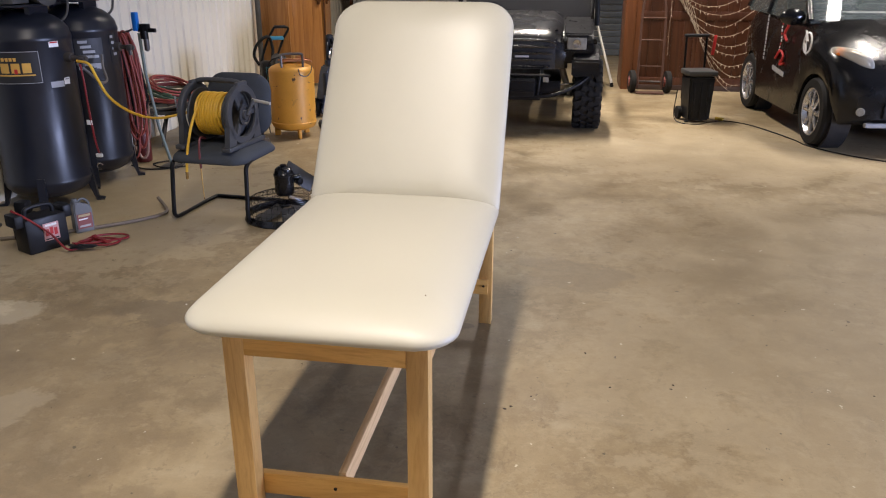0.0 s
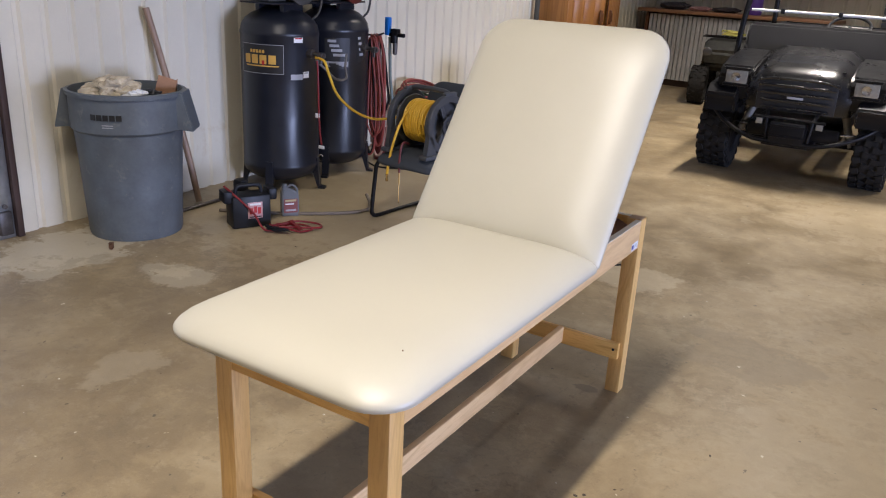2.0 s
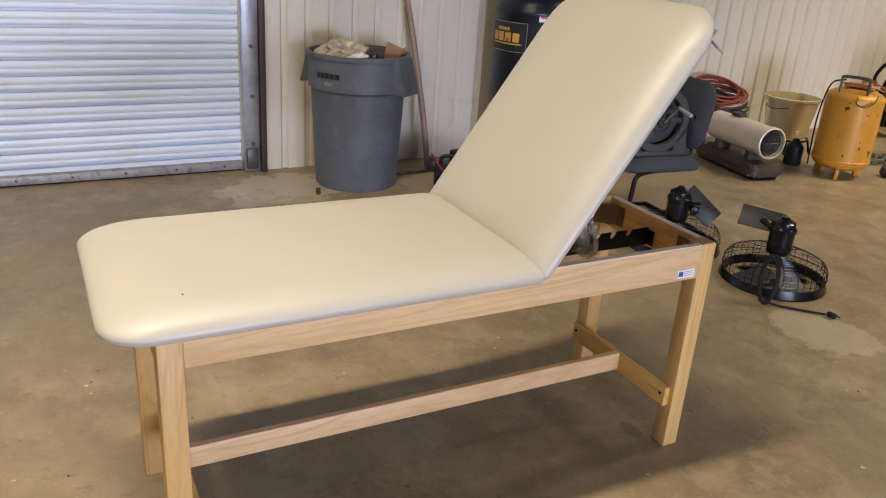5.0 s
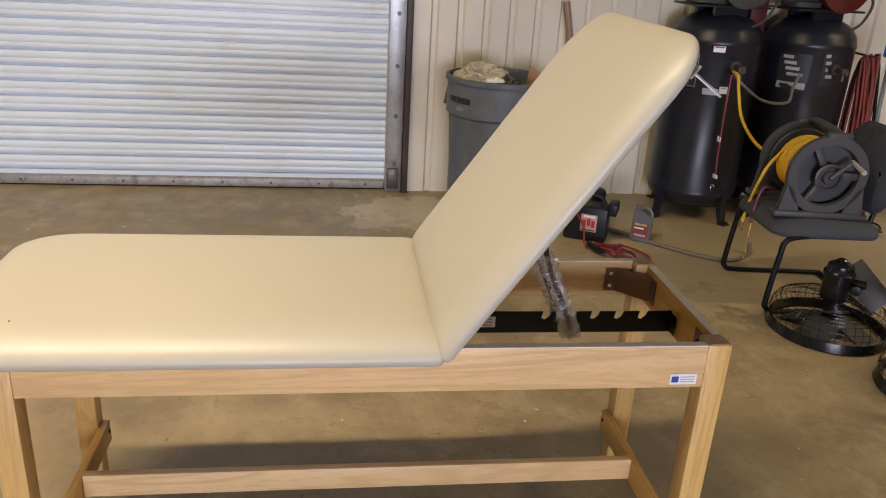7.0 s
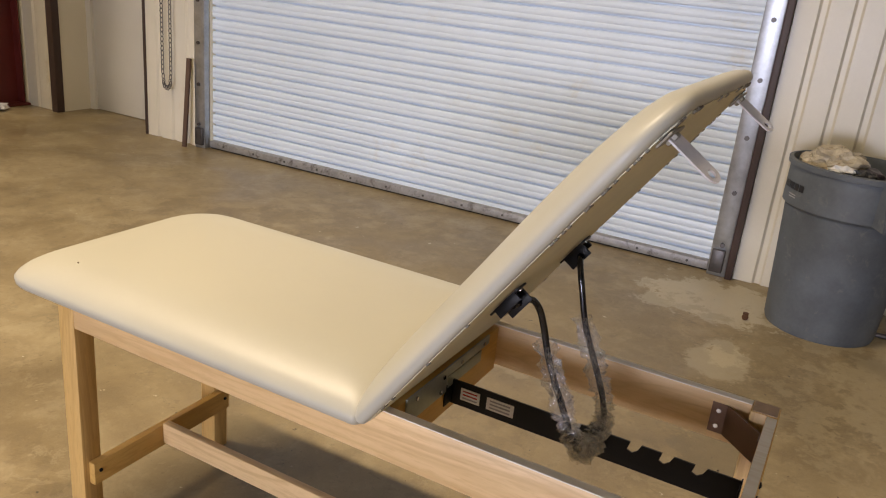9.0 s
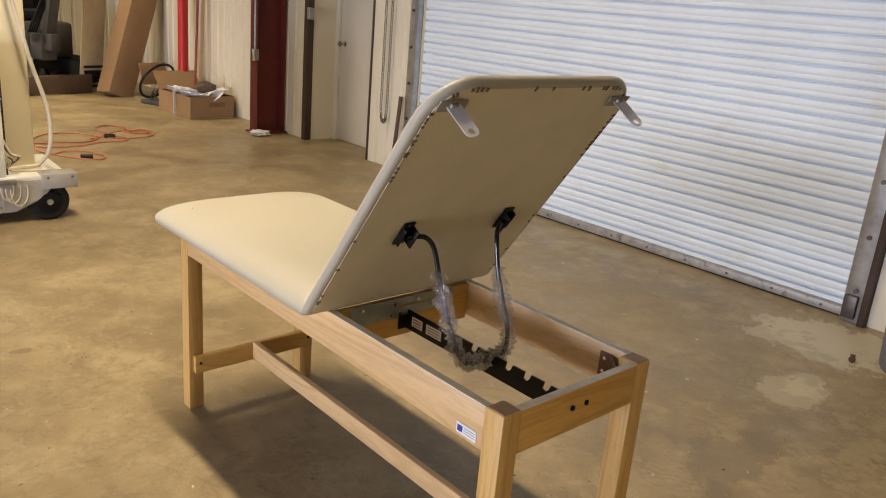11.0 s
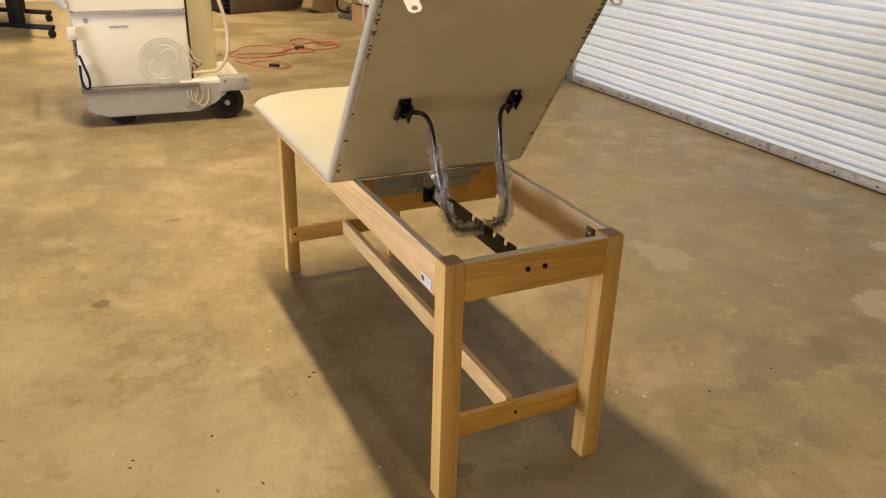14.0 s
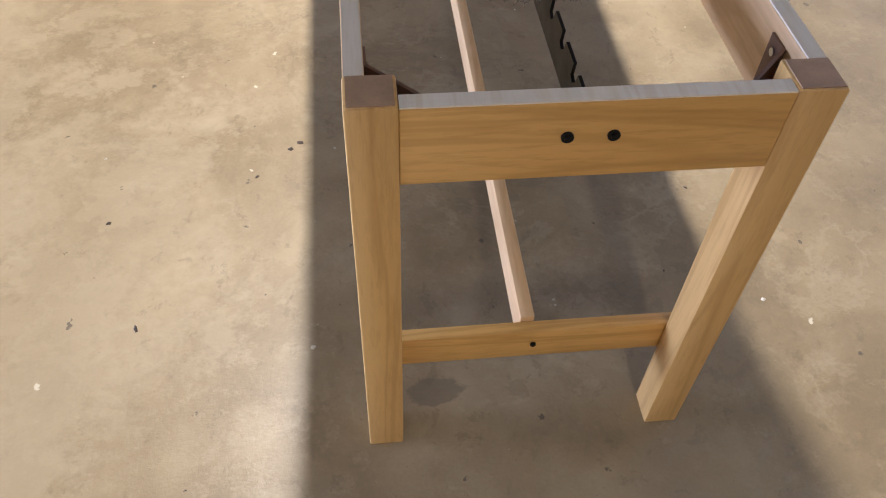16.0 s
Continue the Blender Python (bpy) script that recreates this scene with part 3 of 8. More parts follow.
# steel corner brackets inside the head corners
for sx in (1, -1):
    bm = bmesh.new()
    prism(bm, [(sx * (LX - RT - 0.001), HY1 - LEG - 0.075), (sx * (LX - RT - 0.004), HY1 - LEG - 0.075), (sx * (LX - RT - 0.004), HY1 - LEG - 0.045), (sx * (LX - LEG - 0.045), HY1 - RT - 0.004), (sx * (LX - LEG - 0.075), HY1 - RT - 0.004), (sx * (LX - LEG - 0.075), HY1 - RT - 0.001), (sx * (LX - LEG - 0.042), HY1 - RT - 0.001), (sx * (LX - RT - 0.001), HY1 - LEG - 0.042)], TOPZ - 0.088, TOPZ - 0.02, 2)
    cb = part("corner_bracket", bm, plain("brown_steel", (0.15, 0.085, 0.06), 0.35, 0.4), TT, "brown steel corner bracket")
    for z in (TOPZ - 0.072, TOPZ - 0.036):
        part("screw_head", rod(bmesh.new(), (sx * (LX - RT - 0.004), HY1 - LEG - 0.06, z), (sx * (LX - RT - 0.006), HY1 - LEG - 0.06, z), 0.005, n=12), CHROME, cb)
# maker's sticker on the side rail
st = part("sticker", box((LX + 0.0006, 1.445, TOPZ - 0.083), (0.0008, 0.062, 0.026)), PAPER, TT, "small white sticker with a blue mark")
part("print", box((LX + 0.0013, 1.426, TOPZ - 0.083), (0.0005, 0.016, 0.015)), BLUEINK, st)
for k in range(3):
    part("print", box((LX + 0.0013, 1.455, TOPZ - 0.077 - k * 0.006), (0.0005, 0.034, 0.002)), GREYINK, st)


def ring_points(x0, x1, y0, y1, r0, r1, n=9):
    """A rounded rectangle; r0 rounds the two corners at y0, r1 those at y1."""
    out = []
    for cx, cy, r, a in ((x1 - r1, y1 - r1, r1, 0), (x0 + r1, y1 - r1, r1, 90), (x0 + r0, y0 + r0, r0, 180), (x1 - r0, y0 + r0, r0, 270)):
        for k in range(n):
            t = radians(a + 90 * k / (n - 1))
            out.append((cx + r * math.cos(t), cy + r * math.sin(t)))
    return out


def pad(x0, x1, y0, y1, r0, r1, thick, crown, end0=1.0, end1=1.0):
    """An upholstered pad lying on z = 0: upright sides, a soft shoulder and a crowned top. end0, end1: how far the shoulder is drawn in at either end."""
    bm = bmesh.new()
    shoulder = [(0.014, 0.0), (0.005, 0.03), (0.001, 0.12), (0.0, 0.26), (0.004, 0.38), (0.013, 0.52), (0.027, 0.65), (0.045, 0.76), (0.067, 0.85), (0.094, 0.92), (0.126, 0.97)]
    small = min(1.0, 1.5 * (x1 - x0), 3.0 * (y1 - y0) / (end0 + end1))
    flat = []
    for d, z in shoulder:
        d *= small
        flat.append((ring_points(x0 + d, x1 - d, y0 + d * end0, y1 - d * end1, r0 + d * 0.5, r1 + d * 0.5), z))
    inner, cx, cy = flat[-1][0], (x0 + x1) / 2, (y0 + y1) / 2
    for f in (0.9, 0.78, 0.64, 0.48, 0.3, 0.12):
        flat.append(([(cx + (x - cx) * f, cy + (y - cy) * f) for x, y in inner], 1.0 - 0.02 * f))
    rings = []
    for pts, z in flat:
        ring = []
        for x, y in pts:
            u, w = (2 * x - x0 - x1) / (x1 - x0), (2 * y - y0 - y1) / (y1 - y0)
            ring.append(bm.verts.new((x, y, z * thick + (crown * (1 - u * u) * (1 - w ** 4) if z > 0.4 else 0))))
        rings.append(ring)
    n = len(rings[0])
    for a, b in zip(rings, rings[1:]):
        for k in range(n):
            bm.faces.new((a[k], a[(k + 1) % n], b[(k + 1) % n], b[k]))
    bm.faces.new(rings[0]), bm.faces.new(rings[-1])
    return bm


PW = 0.328
seat = part("seat_pad", pad(-PW, PW, -0.122, 0.896, 0.10, 0.012, 0.064, 0.015, 1, 0.30), VINYL, TT, "cream vinyl seat pad", 60)
PADX = 0.003
seat.matrix_local = pose(PADX, 0, TOPZ - 0.004)
bm = bmesh.new()
rod(bm, (0.235, 0.05, 0.055), (0.235, 0.05, 0.0657), 0.0016, n=8)
part("seat_mark", bm, plain("brown_speck", (0.20, 0.14, 0.09), 0.6), seat)
TILT = 55.0
BACK = TM @ pose(PADX, 0.903, TOPZ - 0.003, TILT)
back = part("backrest", pad(-PW, PW, 0.003, 0.793, 0.012, 0.11, 0.061, 0.012, 0.42, 1), VINYL, TT, "raised cream vinyl backrest", 60)
back.matrix_world = BACK
def onback(name, bm, material, label="", smooth=40):
    ob = part(name, bm, material, back, label, smooth)
    ob.matrix_world = BACK
    return ob
bm = bmesh.new()
pp = ring_points(-PW + 0.018, PW - 0.018, 0.015, 0.775, 0.008, 0.085)
prism(bm, pp, -0.0012, 0.004, 2)
onback("back_board", bm, BACKBOARD, "cream cloth stapled over the backrest board")
bm = bmesh.new()
edge = ring_points(-PW + 0.02, PW - 0.02, 0.017, 0.773, 0.010, 0.083)
rng = random.Random(4)
for i in range(len(edge)):
    (xa, ya), (xb, yb) = edge[i], edge[(i + 1) % len(edge)]
    L = math.hypot(xb - xa, yb - ya)
    for k in range(max(1, int(L / 0.012))):
        f = (k + rng.uniform(0.2, 0.8)) / max(1, int(L / 0.012))
        x, y, a = xa + (xb - xa) * f, ya + (yb - ya) * f, math.degrees(math.atan2(yb - ya, xb - xa)) + rng.uniform(-14, 14)
        if y < 0.05 or rng.random() < (0.93 if y < 0.52 else 0.85 if abs(x) < 0.15 else 0.35):
            continue
        bx(bm, (0, 0, 0), (0.006, 0.010 * rng.uniform(0.5, 1.4), 0.003), 0, pose(x, y, -0.0016, 0, 0, a))
tagged(onback("stapled_edge", bm, plain("staple_grey", (0.15, 0.13, 0.095), 0.6, 0.0), "gathered stapled vinyl edge", 0), kind="stuff")
for sx in (1, -1):
    bm = bmesh.new()
    rim = ring_points(-0.016, 0.016, -0.094, 0.02, 0.0155, 0.004)
    hole = [(-0.0075 * math.sin(2 * math.pi * k / 16), -0.080 - 0.0075 * math.cos(2 * math.pi * k / 16)) for k in range(17)]
    prism(bm, rim[:27] + hole + [rim[26]] + rim[27:], -0.0015, 0.0015, 0, pose(sx * 0.268, 0.738, 0.0, 0, 0, 76))
    onback("pillow_tab", bm, TABMETAL, "brushed aluminium tab with a hole")
    onback("tab_base", bx(box((sx * 0.268, 0.735, -0.006), (0.075, 0.03, 0.004), 0.002), (sx * 0.268, 0.735, -0.010), (0.02, 0.02, 0.01), 0.003), plain("dull_tab_steel", (0.30, 0.28, 0.23), 0.5, 0.3), "dull steel tab base")
    br = onback("arm_bracket", bx(bx(box((sx * 0.170, 0.316, -0.006), (0.034, 0.078, 0.004), 0.001), (sx * 0.170 - sx * 0.015, 0.316, -0.02), (0.004, 0.056, 0.03), 0.001), (sx * 0.170 + sx * 0.015, 0.316, -0.014), (0.004, 0.056, 0.018), 0.001), BLACKSTEEL, "black folded steel arm bracket")
    for q in (-0.03, 0.03):
        part("screw_head", rod(bmesh.new(), (sx * 0.170, 0.316 + q, -0.008), (sx * 0.170, 0.316 + q, -0.011), 0.0045, n=10), CHROME, br)
# hinge plates between the cross rail and the backrest
hp = part("hinge_plate", bx(box((0.115, 0.921, TOPZ - 0.028), (0.165, 0.004, 0.058), 0.001), (-0.06, 0.921, TOPZ - 0.010), (0.215, 0.004, 0.022), 0.001), ZINC, TT, "grey zinc hinge plate")
part("hinge_plate", box((-0.055, 0.9195, TOPZ - 0.040), (0.16, 0.003, 0.028), 0.001), ZINC, TT, "grey zinc hinge plate")
for x, z in ((0.18, -0.045), (0.06, -0.045), (0.16, -0.012), (0.05, -0.014), (-0.03, -0.012), (-0.14, -0.012)):
    part("screw_head", rod(bmesh.new(), (x, 0.923, TOPZ + z), (x, 0.926, TOPZ + z), 0.005, n=10), CHROME, hp)
# support arm: a bent rod whose foot sits in the ratchet
FOOT = (1.238, 0.634)
b0 = TM.inverted() @ BACK @ Vector((0.170, 0.316, -0.02))
pts = []
for sx in (1, -1):
    half = [(sx * 0.172 + PADX, b0.y, b0.z), (sx * 0.136, b0.y + 0.012, b0.z + 0.002), (sx * 0.115, b0.y + 0.022, b0.z - 0.012), (sx * 0.105, b0.y + 0.034, b0.z - 0.045), (sx * 0.100, 1.158, 0.815), (sx * 0.096, 1.200, 0.722), (sx * 0.090, 1.222, 0.672), (sx * 0.070, FOOT[0] - 0.003, FOOT[1] + 0.008), (sx * 0.042, FOOT[0], FOOT[1]), (sx * 0.014, FOOT[0], FOOT[1])]
    pts = half if sx == 1 else pts + half[::-1]
ARM = smoothline(pts, 7)
part("support_arm", tube(bmesh.new(), ARM, 0.0065, 10), plain("dark_chrome", (0.055, 0.055, 0.06), 0.16, 0.9, 0.2, 30), TT, "dark chromed bent support rod")
# crumpled wrapping left on the rod
bm = bmesh.new()
rng = random.Random(11)
mids = [p.lerp(q, h) for p, q in zip(ARM, ARM[1:]) for h in (0, 0.25, 0.5, 0.75) if p.z < 0.835 + 0.025 * (p.x > 0)]
rings = []
for i, p in enumerate(mids):
    d = (mids[min(i + 1, len(mids) - 1)] - mids[max(i - 1, 0)]).normalized()
    u = d.orthogonal().normalized()
    w = d.cross(u)
    ring = []
    for k in range(18):
        c, q = math.cos(6.283 * k / 18), math.sin(6.283 * k / 18)
        r = 0.017 + 0.017 * noise.noise(Vector((i * 0.21, c * 1.4, q * 1.4))) + 0.007 * noise.noise(Vector((i * 0.8, c * 4.0, q * 4.0))) + rng.uniform(-0.0015, 0.0015)
        ring.append(bm.verts.new(p + max(0.008, r) * (c * u + q * w) - d * rng.uniform(0, 0.004)))
    rings.append(ring)
for a, b in zip(rings, rings[1:]):
    for k in range(18):
        bm.faces.new((a[k], a[(k + 1) % 18], b[(k + 1) % 18], b[k]))
wrap = tagged(part("plastic_wrap", bm, FILM, None, "", 0), "crumpled clear plastic wrap round the support rod", "plastic wrap")
wrap.matrix_world = TM
wrap.visible_shadow = True
# ratchet bar
bm = bmesh.new()
Z0, Z1 = 0.598, 0.655
poly = [(0.918, Z0), (1.518, Z0), (1.518, Z1)]
for k in range(5):
    y = 1.455 - k * 0.062
    poly += [(y, Z1), (y - 0.006, Z1 - 0.014), (y - 0.016, Z1 - 0.022), (y - 0.026, Z1 - 0.018), (y - 0.022, Z1)]
poly += [(0.918, Z1)]
prism(bm, poly, -0.004, 0.0, 0)
bx(bm, (0.006, 1.5165, 0.626), (0.05, 0.003, 0.05), 0.001)
bx(bm, (0.006, 0.9195, 0.626), (0.05, 0.003, 0.05), 0.001)
rk = part("ratchet_bar", bm, BLACKSTEEL, TT, "black notched steel ratchet bar")
for y, w in ((0.965, 0.045), (1.035, 0.062)):
    lab = part("warning_label", box((0.0008, y, 0.628), (0.0012, w, 0.028)), PAPER, rk, "small printed warning label")
    for k in range(3):
        part("print", box((0.0018, y, 0.636 - k * 0.008), (0.0006, w * 0.75, 0.003)), REDINK if (w < 0.05 and k < 2) else GREYINK, lab)

# ---- bin, compressors and things along the west wall ----
OTHERS = set(scene.objects)
WEST_SHIFT = Matrix.Translation((0.035, -0.025, 0))
def coil(center, radius, turns, rise, ax=(1, 0, 0), ay=(0, 1, 0), az=(0, 0, 1), wobble=0.0, seed=1, per=22, a0=0.0):
    """A hose wound round an axis; the points of its line."""
    rg = random.Random(seed)
    c, ax, ay, az = Vector(center), Vector(ax), Vector(ay), Vector(az)
    out = []
    for i in range(int(turns * per) + 1):
        a = a0 + 2 * math.pi * i / per
        r = radius + wobble * math.sin(a * 0.37 + seed) + rg.uniform(-1, 1) * wobble * 0.25
        out.append(c + r * math.cos(a) * ax + r * math.sin(a) * ay + rise * (i / per) * az + rg.uniform(-1, 1) * wobble * 0.15 * az)
    return out


def curved(bm, r, a0, a1, z0, z1, n=8, t=0.0015):
    """A thin plate lying on a cylinder about z."""
    a, b = radians(a0), radians(a1)
    inner = [(r * math.cos(a + (b - a) * k / n), r * math.sin(a + (b - a) * k / n)) for k in range(n + 1)]
    outer = [((r + t) * math.cos(a + (b - a) * k / n), (r + t) * math.sin(a + (b - a) * k / n)) for k in range(n + 1)]
    return prism(bm, inner + outer[::-1], z0, z1, 2)


def rubbish_bin(m):
    b = thing("rubbish_bin", "round grey plastic bin full of rubbish by the wall", "bin", m)
    R0, R1, H = 0.245, 0.288, 0.80
    bm = bmesh.new()
    lathe(bm, [(R0 - 0.02, 0.012), (R0, 0.0), (R0 + 0.006, 0.02), (R0 + 0.035, 0.585), (R0 + 0.042, 0.592), (R0 + 0.052, 0.60), (R1 + 0.008, 0.775), (R1 + 0.02, 0.778), (R1 + 0.022, H), (R1 + 0.004, H + 0.003), (R1 - 0.004, 0.775), (R0 + 0.035, 0.56), (R0 - 0.012, 0.03), (0.001, 0.03)], 56)
    part("body", bm, CANGREY, b, "scuffed grey plastic")
    for a in (36, 216):
        mm = pose(0, 0, 0, 0, 0, a)
        bm = bmesh.new()
        # a flared grip: wide lip at the bottom, hung from the rim
        prism(bm, [(R1 + 0.012, 0.798), (R1 + 0.026, 0.797), (R1 + 0.076, 0.60), (R1 + 0.074, 0.588), (R1 + 0.062, 0.592), (R1 + 0.016, 0.775)], -0.082, 0.082, 1, mm)
        for s in (-1, 1):
            prism(bm, [(R1 - 0.005, 0.79), (R1 + 0.022, 0.79), (R1 + 0.072, 0.59), (R1 - 0.03, 0.602)], s * 0.084 - 0.004, s * 0.084 + 0.004, 1, mm)
        bmesh.ops.remove_doubles(bm, verts=list(bm.verts), dist=1e-5)
        part("handle", bm, CANGREY, b)
    # a maker's mark drawn as plain blocks
    for k in range(5):
        bm = bmesh.new()
        a = -74 + k * 6.4
        curved(bm, 0.3005, a, a + 5.2, 0.672, 0.702, 3)
        part("mark", bm, BLACKINK, b)
    for k in range(2):
        bm = bmesh.new()
        curved(bm, 0.2975 - k * 0.002, -63, -52, 0.645 - k * 0.012, 0.650 - k * 0.012, 3)
        part("mark", bm, GREYINK, b)
    return b


BINM = pose(-3.215, 3.232, 0)
rubbish_bin(BINM)


def crumpled(center, size, seed, n=2, amp=0.28):
    bm = bmesh.new()
    bmesh.ops.create_icosphere(bm, subdivisions=n + 1, radius=1.0)
    noise.seed_set(seed)
    for v in bm.verts:
        d = 1 + amp * (noise.noise(v.co * 1.9) + 0.6 * noise.noise(v.co * 4.7))
        v.co = Vector((v.co.x * size[0], v.co.y * size[1], v.co.z * size[2])) * d + Vector(center)
    return bm


BAG = plain("translucent_bag", (0.50, 0.43, 0.31), 0.22, 0.0, 0.35, 14, 60, 0.3, dirt=(0.26, 0.19, 0.10), amount=0.4)
tagged(part("rubbish_bag", crumpled((-3.19, 3.13, 0.79), (0.14, 0.13, 0.085), 5, 3, 0.4), BAG, None, "", 0), "knotted pale plastic rubbish bag in the bin", "rubbish bag")
tagged(part("rubbish_paper", crumpled((-3.06, 3.17, 0.79), (0.07, 0.06, 0.03), 8, 2, 0.4), PAPER, None, "", 0), "crumpled white paper in the bin", "paper")
tagged(part("rubbish_wrapper", crumpled((-3.2, 3.22, 0.76), (0.09, 0.12, 0.05), 9, 2), plain("dark_wrapper", (0.05, 0.04, 0.06), 0.4), None, "", 0), "dark wrapper in the bin", "wrapper")
tagged(part("rubbish_wrapper", crumpled((-3.04, 3.25, 0.775), (0.05, 0.06, 0.04), 12, 2, 0.45), plain("black_wrapper", (0.015, 0.015, 0.017), 0.4), None, "", 0), "black crumpled wrapper in the bin", "wrapper")
tagged(part("rubbish_wrapper", crumpled((-3.30, 3.15, 0.785), (0.06, 0.07, 0.05), 13, 2, 0.45), plain("yellow_wrapper", (0.55, 0.36, 0.06), 0.4), None, "", 0), "yellow crumpled wrapper in the bin", "wrapper")
tagged(part("rubbish_fill", crumpled((-3.215, 3.232, 0.62), (0.22, 0.22, 0.09), 10, 2), plain("mixed_rubbish", (0.2, 0.18, 0.15), 0.8, 0, 0.5, 20), None, "", 0), "mixed rubbish filling the bin", "rubbish")
tagged(part("cardboard_scrap", bx(box((0, 0, 0), (0.10, 0.004, 0.12), 0, pose(0, 0, 0, 0, 10, 0)), (0.05, 0.03, -0.01), (0.004, 0.06, 0.09)), plain("torn_cardboard", (0.46, 0.25, 0.14), 0.85, 0.0, 0.15, 12)), "torn cardboard piece stuck in the bin", "cardboard").matrix_world = pose(-3.10, 3.40, 0.80, 14, 8, 40)
# bare tool handle against the wall
tagged(part("tool_handle", tube(bmesh.new(), smoothline([(-3.34, 3.80, 0.012), (-3.40, 3.775, 0.35), (-3.50, 3.72, 0.85), (-3.555, 3.665, 1.19)], 5), 0.0205, 10), OLDWOOD), "long wooden tool handle leaning on the metal wall", "tool handle")
tagged(part("floor_bar", rod(bmesh.new(), (-3.25, 3.42, 0.013), (-3.27, 3.98, 0.013), 0.012, n=10), STEELDARK), "dark steel bar lying on the floor", "steel bar")


def compressor(m, kind):
    c = thing("air_compressor", "tall black upright air compressor tank, dusty" + (" with a gold printed plate" if kind == 1 else " with silver labels"), "air compressor", m, "compressors")
    R = 0.257
    bm = bmesh.new()
    prof = [(0.02, 0.05)] + [(R * math.sin(radians(a)), 0.165 - 0.115 * math.cos(radians(a))) for a in range(15, 91, 15)]
    prof += [(R + 0.003, 0.17), (R + 0.003, 0.19), (R, 0.195), (R, 1.03), (R + 0.003, 1.035), (R + 0.003, 1.055)]
    prof += [(R * math.cos(radians(a)), 1.06 + 0.15 * math.sin(radians(a))) for a in range(0, 90, 15)] + [(0.02, 1.21)]
    lathe(bm, prof, 56)
    tank = part("tank", bm, TANKBLACK, c, "glossy black enamel dulled by dust")
    for a in (20, 110, 200, 290):
        bm = bmesh.new()
        prism(bm, [(R - 0.04, 0.22), (R + 0.003, 0.22), (R + 0.022, 0.02), (R + 0.058, 0.012), (R + 0.058, 0.0), (R + 0.01, 0.0), (R - 0.04, 0.15)], -0.024, 0.024, 1, pose(0, 0, 0, 0, 0, a))
        part("foot", bm, TANKBLACK, c)
    top = part("top_plate", box((0, 0, 1.235), (0.27, 0.46, 0.012), 0.003), TANKBLACK, c)
    for x in (0.1, -0.1):
        part("plate_support", box((x, 0, 1.205), (0.03, 0.2, 0.055)), TANKBLACK, c)
    bm = bmesh.new()
    rod(bm, (0.02, -0.24, 1.36), (0.02, -0.02, 1.36), 0.095, n=28)
    rod(bm, (0.02, -0.262, 1.36), (0.02, -0.24, 1.36), 0.085, 0.095, n=28)
    bx(bm, (0.02, -0.13, 1.262), (0.15, 0.16, 0.03), 0.004)
    part("motor", bm, DUSTY, c, "dusty electric motor")
    bm = bmesh.new()
    bx(bm, (0, 0.13, 1.31), (0.15, 0.17, 0.14), 0.02)
    for s in (-1, 1):
        mm = pose(0, 0.13, 1.34, 0, s * 35, 0)
        for k in range(7):
            bx(bm, (0, 0, 0.08 + k * 0.018), (0.13, 0.13, 0.008), 0.002, mm)
        bx(bm, (0, 0, 0.13), (0.1, 0.1, 0.12), 0.01, mm)
    part("pump", bm, STEELDARK, c, "finned twin-cylinder pump")
    bm = bmesh.new()
    lathe(bm, [(0.17, 0), (0.175, 0.008), (0.175, 0.05), (0.16, 0.055), (0.02, 0.055), (0.02, 0.0)], 32, pose(0.1, 0.06, 1.40, 0, 90, 0))
    part("belt_guard", bm, REDSTEEL if kind == 2 else DUSTY, c, "pressed belt guard")
    bm = bmesh.new()
    tube(bm, smoothline([(0.06, 0.2, 1.36), (0.16, 0.24, 1.3), (0.2, 0.16, 1.18), (0.19, 0.06, 1.12)], 6), 0.008, 8)
    part("outlet_pipe", bm, DUSTY, c)
    if kind == 1:
        pl = bmesh.new()
        curved(pl, R, -116, -46, 0.80, 0.985, 12)
        plate = part("name_plate", pl, BLACKINK, c, "black plate with a gold printed mark")
        bm = bmesh.new()
        for z in (0.802, 0.983):
            curved(bm, R + 0.0008, -116, -46, z - 0.0015, z + 0.0015, 12, 0.002)
        for a in (-116, -46.6):
            curved(bm, R + 0.0008, a, a + 0.6, 0.80, 0.985, 2, 0.002)
        part("border", bm, GREYINK, plate)
        for k in range(4):
            bm = bmesh.new()
            curved(bm, R + 0.001, -108 + k * 13.5, -97.5 + k * 13.5, 0.862, 0.918, 4, 0.002)
            part("gold_mark", bm, GOLD, plate)
        part("red_mark", curved(bmesh.new(), R + 0.0022, -77.5, -73.5, 0.858, 0.885, 3, 0.002), REDINK, plate)
        for k in range(5):
            bm = bmesh.new()
            curved(bm, R + 0.001, -97 + k * 5, -93.5 + k * 5, 0.93, 0.95, 3, 0.002)
            part("gold_mark", bm, GOLD, plate)
        bm = bmesh.new()
        curved(bm, R + 0.001, -106, -53, 0.845, 0.853, 10, 0.002)
        part("gold_mark", bm, GOLD, plate)
        for a0, a1, z0, z1, mat in ((-31, -17, 1.0, 1.035, PAPER), (-16, -6, 0.775, 0.815, PAPER), (-36, -17, 0.765, 0.80, GREYINK)):
            bm = bmesh.new()
            curved(bm, R, a0, a1, z0, z1, 4)
            lb = part("label", bm, mat, c, "small printed label")
            if mat is PAPER:
                bm = bmesh.new()
                curved(bm, R + 0.0015, a0 + 1.5, a1 - 1.5, z1 - 0.012, z1 - 0.004, 3)
                part("print", bm, REDINK if z0 > 0.9 else GREYINK, lb)
        part("label", box((-0.02, -0.18, 1.30), (0.09, 0.002, 0.09), 0, pose(0, -0.085, 0.02)), PAPER, c, "white printed label on the motor")
    else:
